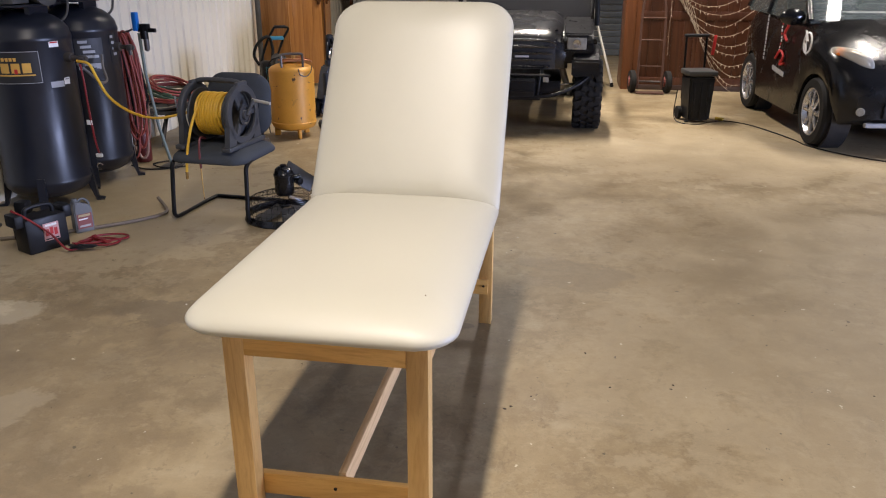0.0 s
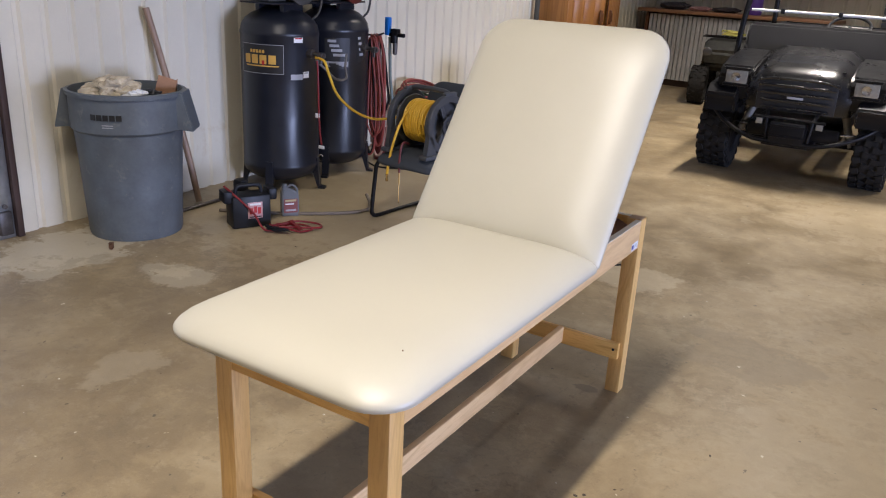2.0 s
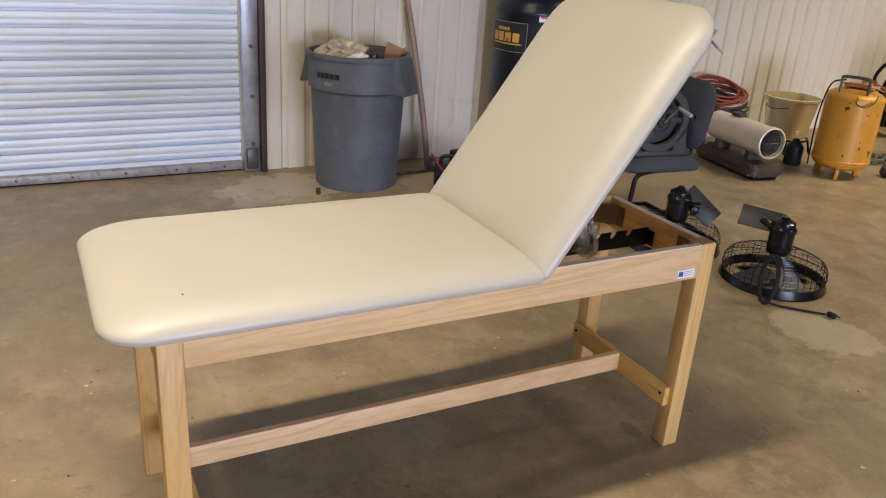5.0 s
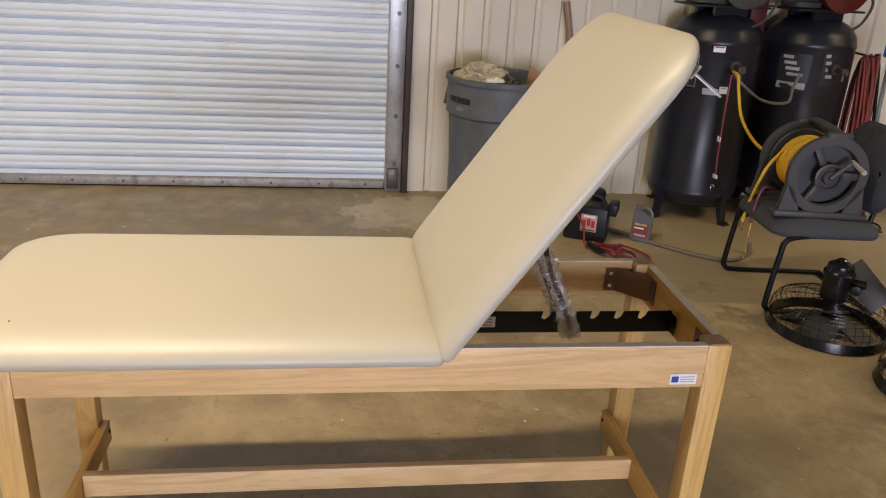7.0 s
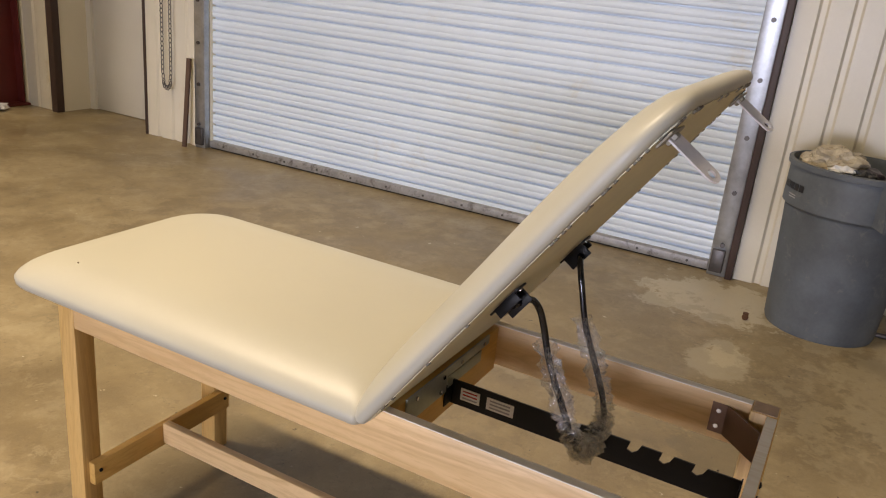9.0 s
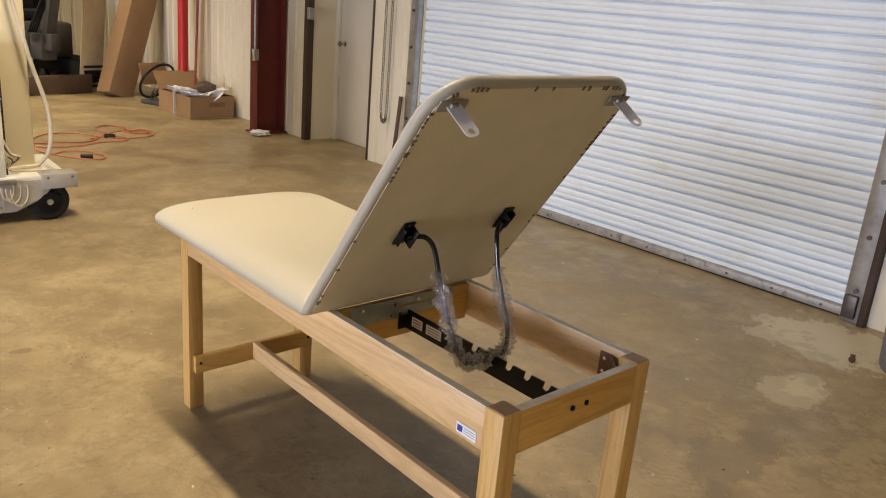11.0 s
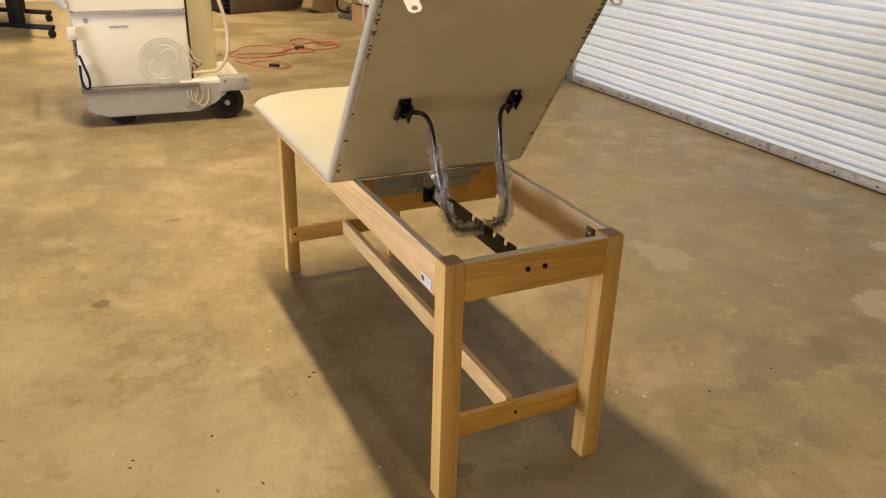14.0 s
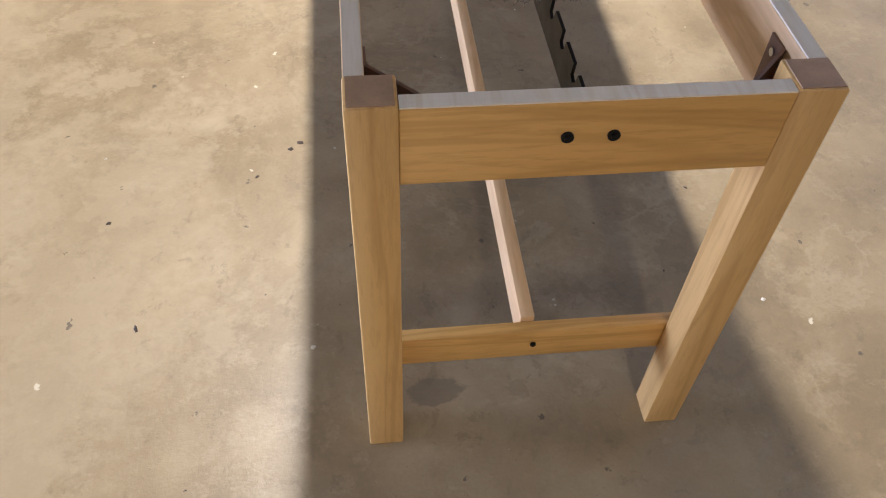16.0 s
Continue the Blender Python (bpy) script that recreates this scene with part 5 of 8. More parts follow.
# ---- heater, tanks and machines further along the west wall ----
IVORY = plain("ivory_heater_enamel", (0.72, 0.66, 0.54), 0.4, 0.1, 0.08, 8, 90, 0.08, dirt=(0.3, 0.24, 0.16), amount=0.25)
ORANGE = plain("chipped_orange_paint", (0.62, 0.29, 0.035), 0.45, 0.1, 0.1, 7, 60, 0.1, dirt=(0.06, 0.03, 0.02), amount=0.33)
kh = thing("space_heater", "ivory torpedo space heater on a dark oily fuel tank", "space heater", pose(-2.72, 6.06, 0, 0, 0, -9) @ Matrix.Scale(0.96, 4))
bm = bmesh.new()
prism(bm, ring_points(-0.36, 0.36, -0.145, 0.145, 0.05, 0.05), 0.03, 0.115, 2)
bmesh.ops.bevel(bm, geom=[e for e in bm.edges if abs(e.verts[0].co.z - e.verts[1].co.z) < 1e-5], offset=0.012, segments=2, affect="EDGES")
part("fuel_tank", bm, plain("oily_brown_tank", (0.075, 0.055, 0.038), 0.5, 0.2, 0.3, 9), kh, "dark oily fuel tank")
part("tank_rim", prism(bmesh.new(), ring_points(-0.372, 0.372, -0.157, 0.157, 0.06, 0.06), 0.066, 0.074, 2), STEELDARK, kh)
part("skid", box((0, 0, 0.015), (0.66, 0.22, 0.03), 0.004), BLACKSTEEL, kh)
for x in (-0.2, 0.16):
    part("saddle", box((x, 0, 0.14), (0.06, 0.12, 0.09), 0.006), DUSTY, kh)
bm = bmesh.new()
lathe(bm, [(0.085, -0.33), (0.108, -0.31), (0.112, -0.05), (0.114, 0.0), (0.112, 0.28), (0.118, 0.285), (0.118, 0.33), (0.108, 0.335), (0.104, 0.30), (0.104, 0.1), (0.02, 0.09)], 40, pose(0, 0, 0.275, 0, 90, 0))
part("barrel", bm, IVORY, kh, "ivory enamelled barrel")
bm = bmesh.new()
for k in range(5):
    tube(bm, circle((0.325, 0, 0.275), 0.02 + 0.02 * k, 24, (0, 1, 0), (0, 0, 1)), 0.002, 4, True)
for k in range(4):
    a = math.pi * k / 4
    rod(bm, (0.325, 0.1 * math.cos(a), 0.275 + 0.1 * math.sin(a)), (0.325, -0.1 * math.cos(a), 0.275 - 0.1 * math.sin(a)), 0.002, n=5)
part("mouth_grille", bm, STEELDARK, kh, "burnt steel mouth grille")
part("burner_cone", lathe(bmesh.new(), [(0.03, 0.1), (0.095, 0.25), (0.1, 0.3), (0.09, 0.29), (0.02, 0.12)], 30, pose(0, 0, 0.275, 0, 90, 0)), STEELDARK, kh)
part("control_box", box((-0.08, 0, 0.40), (0.1, 0.06, 0.03), 0.006), DUSTY, kh)
bm = bmesh.new()
tube(bm, smoothline([(-0.3, -0.08, 0.1), (-0.36, -0.08, 0.2), (-0.42, -0.06, 0.36), (-0.45, -0.02, 0.44)], 5), 0.009, 8)
part("wheel_handle", bm, CHROME, kh)
# orange portable tank
chips(ORANGE, 16.0, 0.66, (0.03, 0.018, 0.012))
ot = thing("portable_tank", "round orange portable air tank with chipped paint", "air tank", pose(-2.35, 6.71, -0.03, 0, 0, 25) @ Matrix.Diagonal((0.9, 0.9, 1.06, 1.0)))
bm = bmesh.new()
lathe(bm, [(0.02, 0.075)] + [(0.215 * math.sin(radians(a)), 0.135 - 0.06 * math.cos(radians(a))) for a in range(20, 91, 14)] + [(0.222, 0.15), (0.222, 0.158), (0.217, 0.163), (0.217, 0.57)] + [(0.217 * math.cos(radians(a)), 0.575 + 0.065 * math.sin(radians(a))) for a in range(0, 89, 14)] + [(0.02, 0.64)], 48)
part("tank", bm, ORANGE, ot, "orange paint chipped to rust")
for a in (40, 160, 280):
    bm = bmesh.new()
    bx(bm, (0.17, 0, 0.066), (0.06, 0.03, 0.075), 0.008, pose(0, 0, 0, 0, 0, a))
    part("foot", bm, ORANGE, ot)
bm = bmesh.new()
tube(bm, smoothline([(-0.1, -0.14, 0.60), (-0.1, -0.14, 0.69), (-0.085, -0.14, 0.715), (0.085, -0.14, 0.715), (0.1, -0.14, 0.69), (0.1, -0.14, 0.60)], 5), 0.011, 8)
part("handle", bm, STEELDARK, ot, "rusty bent handle")
part("top_plate", box((0.02, 0.0, 0.655), (0.22, 0.16, 0.012), 0.004), plain("rusty_orange", (0.34, 0.15, 0.05), 0.6), ot)
part("valve", bx(rod(rod(bmesh.new(), (0.03, 0.02, 0.64), (0.03, 0.02, 0.70), 0.014), (0.03, 0.02, 0.69), (0.12, 0.0, 0.69), 0.009), (0.03, 0.02, 0.69), (0.04, 0.03, 0.03), 0.004), BRASS, ot, "brass valve")
part("hose", tube(bmesh.new(), smoothline([(-0.1, 0.02, 0.68), (-0.2, 0.0, 0.64), (-0.245, 0.02, 0.45), (-0.25, 0.03, 0.25), (-0.24, 0.02, 0.06)], 6), 0.006, 6), RUBBER, ot)
part("copper_line", tube(bmesh.new(), smoothline([(-0.12, -0.06, 0.665), (-0.02, -0.12, 0.672), (0.12, -0.10, 0.667), (0.2, -0.03, 0.64), (0.16, 0.09, 0.655), (0.04, 0.08, 0.68)], 6), 0.006, 7), plain("old_copper", (0.42, 0.17, 0.07), 0.4, 0.7), ot, "bent copper line")
part("drip_loop", tube(bmesh.new(), smoothline([(0.05, -0.205, 0.60), (0.06, -0.235, 0.56), (0.12, -0.225, 0.545), (0.17, -0.185, 0.58), (0.18, -0.15, 0.62)], 6), 0.005, 7), STEELDARK, ot)
# brass pot on an iron stand
pt = thing("brass_pot", "large pale brass pot on a dark iron stand", "pot", pose(-3.04, 6.93, 0))
part("pot", lathe(bmesh.new(), [(0.001, 0.12), (0.15, 0.12), (0.162, 0.13), (0.205, 0.42), (0.215, 0.425), (0.217, 0.44), (0.205, 0.445), (0.196, 0.42), (0.155, 0.14), (0.001, 0.135)], 44), plain("pale_brass", (0.74, 0.63, 0.36), 0.24, 0.4, 0.1, 5, 80, 0.06), pt)
part("bail_handle", tube(bmesh.new(), smoothline([(-0.20, 0.02, 0.42), (-0.17, -0.06, 0.40), (-0.09, -0.185, 0.37), (0.0, -0.215, 0.355), (0.09, -0.185, 0.37), (0.17, -0.06, 0.40), (0.20, 0.02, 0.42)], 5), 0.004, 6), STEELDARK, pt)
part("stand_ring", tube(bmesh.new(), circle((0, 0, 0.11), 0.18, 32), 0.009, 8, True), BLACKSTEEL, pt)
for k in range(4):
    a = math.pi / 4 + k * math.pi / 2
    part("stand_leg", tube(bmesh.new(), [(0.18 * math.cos(a), 0.18 * math.sin(a), 0.11), (0.21 * math.cos(a), 0.21 * math.sin(a), 0.0)], 0.009, 8), BLACKSTEEL, pt)
# coils of hose on an old wheel stand
cs = thing("hose_coils", "heap of red and pale hoses coiled on an iron stand", "hose", pose(-3.30, 6.34, 0))
for k, (r, z, matl, tilt) in enumerate(((0.25, 0.30, STEELDARK, 6), (0.23, 0.34, plain("pale_hose", (0.42, 0.38, 0.28), 0.5), 10), (0.22, 0.40, REDHOSE, 10), (0.18, 0.45, REDHOSE, 14), (0.2, 0.37, plain("green_hose", (0.10, 0.16, 0.09), 0.5), 12))):
    mm = pose(0, 0, z, tilt, -tilt, 40 * k)
    pp = [mm @ p for p in coil((0, 0, 0), r, 3.4, 0.016, wobble=0.018, seed=20 + k)]
    part("coil", tube(bmesh.new(), pp, 0.0095, 7), matl, cs)
for k in range(3):
    a = 0.5 + k * 2.09
    part("stand_leg", tube(bmesh.new(), [(0.05 * math.cos(a), 0.05 * math.sin(a), 0.34), (0.24 * math.cos(a), 0.24 * math.sin(a), 0.0)], 0.012, 8), STEELDARK, cs)
part("stand_top", lathe(bmesh.new(), [(0.001, 0.27), (0.26, 0.27), (0.265, 0.285), (0.26, 0.3), (0.001, 0.3)], 30), DUSTY, cs)


def wheels(w, x, y, r):
    for s in (-1, 1):
        bm = bmesh.new()
        lathe(bm, [(0.02, -0.022), (r - 0.007, -0.022), (r, -0.012), (r, 0.012), (r - 0.007, 0.022), (0.02, 0.022)], 26, pose(s * x, y, r, 0, 90, 0))
        wh = part("wheel", bm, RUBBER, w)
        part("hub", lathe(bmesh.new(), [(0.001, -0.026), (0.03, -0.026), (0.036, -0.02), (0.036, 0.02), (0.03, 0.026), (0.001, 0.026)], 18, pose(s * x, y, r, 0, 90, 0)), DUSTY, wh)


def upright_washer(m, label):
    """A slim upright machine: wide foot, tapered body, neck with a hose drum."""
    w = thing("pressure_washer", label, "pressure washer", m, "pressure washers")
    navy = plain("navy_plastic", (0.011, 0.017, 0.046), 0.4, 0.0, 0.3, 7, 90, 0.1, dirt=(0.06, 0.055, 0.05), amount=0.3)
    bm = bmesh.new()
    prism(bm, [(-0.16, 0.025), (0.175, 0.025), (0.18, 0.075), (0.12, 0.12), (0.115, 0.26), (0.10, 0.43), (0.05, 0.475), (-0.05, 0.475), (-0.085, 0.40), (-0.115, 0.24), (-0.125, 0.12), (-0.165, 0.09)], -0.1, 0.1, 1)
    bmesh.ops.bevel(bm, geom=list(bm.edges), offset=0.014, segments=2, affect="EDGES")
    part("body", bm, navy, w, "navy plastic body")
    part("side_shell", bx(box((-0.075, -0.075, 0.30), (0.085, 0.09, 0.24), 0.02), (-0.06, -0.08, 0.15), (0.12, 0.10, 0.08), 0.02), BP, w, "black plastic shell")
    part("front_grille", box((0.055, -0.10, 0.33), (0.075, 0.02, 0.13), 0.008), BP, w)
    for k in range(4):
        part("slat", box((0.055, -0.112, 0.29 + k * 0.028), (0.06, 0.01, 0.008), 0.002), GREYINK, w)
    wheels(w, 0.165, 0.04, 0.085)
    part("neck", bx(rod(bmesh.new(), (-0.01, 0.0, 0.46), (0.01, 0.02, 0.72), 0.024, n=14), (-0.01, -0.01, 0.50), (0.07, 0.07, 0.06), 0.012), BP, w)
    part("grip", bx(box((0.03, 0.02, 0.735), (0.085, 0.06, 0.055), 0.02), (0.055, 0.0, 0.70), (0.04, 0.04, 0.06), 0.01), BP, w, "black moulded grip")
    part("gun_clip", rod(bx(bmesh.new(), (-0.005, -0.035, 0.585), (0.035, 0.03, 0.075), 0.008), (-0.005, -0.04, 0.54), (0.01, -0.05, 0.645), 0.009, n=10), CHROME, w, "shiny metal clip")
    drum = part("hose_drum", lathe(bmesh.new(), [(0.02, -0.055), (0.115, -0.055), (0.12, -0.045), (0.115, -0.035), (0.06, -0.03), (0.06, 0.03), (0.115, 0.035), (0.12, 0.045), (0.115, 0.055), (0.02, 0.055)], 30, pose(0.075, 0.02, 0.60, 90, 0, 48)), BP, w, "black hose drum")
    q = pose(0.075, 0.02, 0.60, 0, 0, 48).to_3x3()
    part("hose", tube(bmesh.new(), coil((0.075, 0.02, 0.60), 0.085, 5, 0.011, q @ Vector((1, 0, 0)), (0, 0, 1), q @ Vector((0, -1, 0)), 0.006, 6), 0.008, 6), RUBBER, drum)
    part("lead", tube(bmesh.new(), smoothline([(0.11, -0.06, 0.56), (0.145, -0.10, 0.40), (0.12, -0.14, 0.26), (0.16, -0.15, 0.13), (0.20, -0.10, 0.02), (0.15, -0.16, 0.01)], 6), 0.007, 6), RUBBER, w)
    return w


def cart_washer(m, label):
    """A low machine on a raked two-rail frame with a bright cross grip."""
    w = thing("pressure_washer", label, "pressure washer", m, "pressure washers")
    part("body", bx(box((-0.03, 0.0, 0.26), (0.20, 0.2, 0.28), 0.035), (-0.02, -0.03, 0.14), (0.22, 0.2, 0.10), 0.02), BP, w, "black plastic body")
    part("panel", box((-0.03, -0.105, 0.29), (0.12, 0.012, 0.13), 0.005), plain("teal_panel", (0.02, 0.10, 0.13), 0.4), w, "teal front panel")
    wheels(w, 0.135, -0.02, 0.085)
    for x in (-0.12, 0.045):
        part("handle_tube", tube(bmesh.new(), smoothline([(x, 0.06, 0.22), (x + 0.02, 0.07, 0.42), (x + 0.10, 0.10, 0.60), (x + 0.165, 0.11, 0.70), (x + 0.15 + (0.03 if x < 0 else -0.03), 0.11, 0.722)], 5), 0.013, 8), BLACKSTEEL, w)
    part("top_grip", rod(bmesh.new(), (0.06, 0.11, 0.722), (0.18, 0.11, 0.722), 0.015, n=12), BP, w)
    part("cross_grip", box((0.065, 0.085, 0.615), (0.17, 0.022, 0.038), 0.008, None), plain("bright_blue_plastic", (0.06, 0.30, 0.48), 0.4), w, "bright blue cross grip")
    part("hose_drum", lathe(bmesh.new(), [(0.001, -0.05), (0.05, -0.05), (0.078, -0.045), (0.082, -0.035), (0.05, -0.03), (0.05, 0.03), (0.082, 0.035), (0.078, 0.045), (0.001, 0.05)], 28, pose(0.055, -0.10, 0.40, 90, 0, 30)), DUSTY, w, "dull grey drum")
    part("hose", tube(bmesh.new(), smoothline([(-0.14, 0.02, 0.36), (-0.19, 0.03, 0.46), (-0.13, 0.05, 0.58), (-0.02, 0.07, 0.63), (0.02, 0.06, 0.52), (0.0, 0.0, 0.42)], 6), 0.016, 8), RUBBER, w)
    part("lead", tube(bmesh.new(), smoothline([(0.05, -0.15, 0.33), (0.11, -0.17, 0.24), (0.17, -0.15, 0.27), (0.16, -0.08, 0.36)], 6), 0.007, 6), RUBBER, w)
    return w


upright_washer(pose(-2.31, 7.73, 0, 0, 0, 42) @ Matrix.Diagonal((0.86, 0.9, 1.04, 1.0)), "slim navy and black upright pressure washer with hose drum")
cart_washer(pose(-3.17, 8.45, 0, 0, 0, 28) @ Matrix.Diagonal((1.0, 1.0, 1.09, 1.0)), "black pressure washer with raked handle and blue cross grip")
tagged(part("hand_weight", rod(rod(rod(bmesh.new(), (-2.22, 7.08, 0.04), (-2.14, 7.05, 0.04), 0.04, n=16), (-2.05, 7.02, 0.04), (-1.98, 6.99, 0.04), 0.04, n=16), (-2.14, 7.05, 0.04), (-2.05, 7.02, 0.04), 0.014, n=10), DUSTY), "dark iron hand weight on the floor", "hand weight")
tagged(part("hose_scrap", tube(bmesh.new(), coil((-2.62, 7.35, 0.015), 0.17, 2.2, 0.012, wobble=0.05, seed=8), 0.012, 7), plain("olive_hose", (0.10, 0.10, 0.07), 0.6)), "short coil of dull olive hose on the floor", "hose")
tagged(part("black_jug", lathe(bmesh.new(), [(0.001, 0), (0.06, 0), (0.065, 0.01), (0.065, 0.14), (0.03, 0.18), (0.02, 0.2), (0.001, 0.2)], 20, pose(-2.68, 6.62, 0)), BP), "small black container beside the orange tank", "container")

# ---- wooden wardrobe with ajar doors ----
OAK = wood("varnished_oak", (0.46, 0.215, 0.064), (0.27, 0.108, 0.028), 2, 9.0, 0.32)
OAKD = wood("dark_varnished_oak", (0.15, 0.06, 0.026), (0.075, 0.028, 0.012), 2, 9.0, 0.4)
wd = thing("wardrobe", "tall varnished oak wardrobe with both doors ajar", "wardrobe", Matrix())
part("carcass_back", box((-3.53, 9.95, 1.0), (0.02, 1.7, 2.0)), OAKD, wd)
part("carcass_side", box((-3.36, 9.11, 1.0), (0.36, 0.025, 2.0), 0.003), OAK, wd)
part("carcass_side", box((-3.36, 10.79, 1.0), (0.36, 0.025, 2.0), 0.003), OAK, wd)
part("carcass_top", box((-3.34, 9.95, 2.02), (0.42, 1.76, 0.04), 0.004), OAK, wd)
part("carcass_base", box((-3.36, 9.95, 0.05), (0.36, 1.66, 0.1), 0.003), OAKD, wd)


def door_leaf(a, b, z0, z1, hside, parts_of):
    """A planked leaf from hinge a to free edge b, with a pull near b."""
    a, b = Vector((*a, 0)), Vector((*b, 0))
    d = b - a
    w, ang = d.length, math.degrees(math.atan2(d.y, d.x))
    base = part("door", box((w / 2, 0, (z0 + z1) / 2), (w, 0.02, z1 - z0), 0.002), OAKD, parts_of, "oak plank door")
    base.matrix_local = pose(a.x, a.y, 0, 0, 0, ang)
    n = 6
    for k in range(n):
        p = part("plank", box(((k + 0.5) * w / n, hside * 0.012, (z0 + z1) / 2), (w / n - 0.0014, 0.006, z1 - z0 - 0.004), 0.0015), OAK, base)
    p = part("pull", bx(box((w - 0.05, hside * 0.03, 1.05), (0.035, 0.03, 0.16), 0.006), (w - 0.05, hside * 0.05, 1.05), (0.05, 0.014, 0.10), 0.004), OAKD, base, "dark wooden pull")
    return base


door_leaf((-3.52, 9.13), (-2.97, 9.70), 0.03, 1.98, -1, wd)
door_leaf((-3.15, 10.62), (-2.955, 9.77), 0.03, 1.98, 1, wd)
tagged(part("pipe_stand", rod(bmesh.new(), (-3.49, 8.95, 0), (-3.49, 8.95, 2.2), 0.03, n=14), DUSTY), "dark grey pipe upright beside the wardrobe", "pipe")

# ---- workbench with a corrugated front ----
bn = thing("workbench", "wooden-topped workbench with a corrugated metal front", "workbench", pose(-3.42, 12.55, 0, 0, 0, -4))
part("worktop", box((1.3, 0.3, 1.08), (2.75, 0.75, 0.05), 0.006), wood("bench_wood", (0.33, 0.17, 0.085), (0.2, 0.09, 0.045), 0, 8.0), bn)
for k in range(3):
    fr = part("front_sheet", corrugated(0.84, 0.93, 0.067, 0.03, 0.004), plain("dull_zinc_sheet", (0.50, 0.50, 0.49), 0.5, 0.1, 0.12, 6, 60), bn, "galvanised corrugated sheet", 60)
    fr.matrix_local = pose(0.1 + k * 0.845, 0.03, 0.1, 0, 0, -90)
part("kick_board", box((1.35, 0.09, 0.05), (2.5, 0.03, 0.1)), DARKTRIM, bn)
part("end_board", box((0.06, 0.3, 0.52), (0.04, 0.6, 1.05), 0.004), OAKD, bn)
part("back_body", box((1.4, 0.4, 0.52), (2.5, 0.5, 1.04)), DARKTRIM, bn)
tagged(part("leaning_board", box((0, 0, 0.36), (0.12, 0.025, 0.72), 0.003), OAKD), "short red-brown board leaning at the bench", "board").matrix_world = pose(-3.3, 12.46, 0.0, -6, 0, -10)
DARKCLOTH = plain("dark_cloth", (0.05, 0.04, 0.042), 0.9, 0, 0.3, 12, 200, 0.4)
tagged(part("folded_cloth", crumpled((-3.0, 12.7, 1.155), (0.22, 0.14, 0.055), 31, 3), DARKCLOTH, None, "", 60), "dark cloth heaped on the workbench", "cloth")
tagged(part("pink_cloth", crumpled((-2.62, 12.68, 1.135), (0.16, 0.12, 0.035), 33, 3), plain("pink_cloth", (0.5, 0.28, 0.26), 0.9), None, "", 60), "faded pink cloth on the workbench", "cloth")
tagged(part("dark_bag", crumpled((-2.25, 12.7, 1.14), (0.2, 0.14, 0.04), 35, 3), DARKCLOTH, None, "", 60), "dark bag on the workbench", "bag")
tagged(part("purple_jug", lathe(bmesh.new(), [(0.001, 0), (0.09, 0), (0.1, 0.015), (0.1, 0.24), (0.06, 0.3), (0.035, 0.32), (0.035, 0.36), (0.001, 0.36)], 24, pose(-1.85, 12.6, 1.106)), plain("purple_plastic", (0.13, 0.06, 0.36), 0.4)), "purple plastic jug on the workbench", "jug")
hose("extension_lead", [(-3.35, 11.6, 0.6), (-3.33, 11.55, 0.3), (-3.3, 11.6, 0.05), (-3.2, 11.7, 0.01), (-3.05, 11.5, 0.01), (-3.15, 11.3, 0.01)], 0.008, plain("grey_green_lead", (0.2, 0.24, 0.2), 0.5), "grey lead hanging by the wall", "lead")


# ---- utility vehicle ----
UB = plain("black_vehicle_plastic", (0.005, 0.005, 0.006), 0.32, 0.0, 0.2, 9, 120, 0.1, spec=0.28)
UG = plain("glossy_black_hood", (0.006, 0.006, 0.007), 0.27, 0.0, 0.15, 3, 60, 0.05, dirt=(0.022, 0.02, 0.018), amount=0.25, coat=0.4)
LENS = plain("cloudy_headlamp", (0.27, 0.255, 0.215), 0.2, 0.2, 0.25, 20)
uv = thing("utility_vehicle", "black side-by-side utility vehicle with muddy off-road tyres", "utility vehicle", pose(-0.36, 7.5, 0))
TYRE = plain("dusty_tyre", (0.014, 0.013, 0.012), 0.8, 0.0, 0.3, 10, 90, 0.2, spec=0.25)


def tyre_mesh(R, W, lugs):
    bm = bmesh.new()
    lathe(bm, [(R * 0.56, -W * 0.42), (R * 0.62, -W * 0.5), (R * 0.86, -W * 0.5), (R * 0.94, -W * 0.44), (R * 0.955, -W * 0.2), (R * 0.955, W * 0.2), (R * 0.94, W * 0.44), (R * 0.86, W * 0.5), (R * 0.62, W * 0.5), (R * 0.56, W * 0.42)], 44, pose(0, 0, 0, 0, 90, 0), False)
    for k in range(lugs):
        a = 360 * k / lugs
        for q, off, w, l, turn in ((-0.37, 0.0, 0.2, 0.15, 14), (-0.125, 0.5, 0.19, 0.14, -16), (0.125, 0.0, 0.19, 0.14, -16), (0.37, 0.5, 0.2, 0.15, 14)):
            mm = pose(0, 0, 0, a + off * 360 / lugs) @ Matrix.Translation((q * W, 0, R * 0.962))
            bx(bm, (0, 0, 0), (W * w, R * l, R * 0.075), 0, mm @ pose(0, 0, 0, 0, 0, turn))
        for q, off in ((-0.485, 0.0), (0.485, 0.5)):
            bx(bm, (q * W, 0, R * 0.875), (W * 0.07, R * 0.13, R * 0.11), 0, pose(0, 0, 0, a + off * 360 / lugs))
    return bm


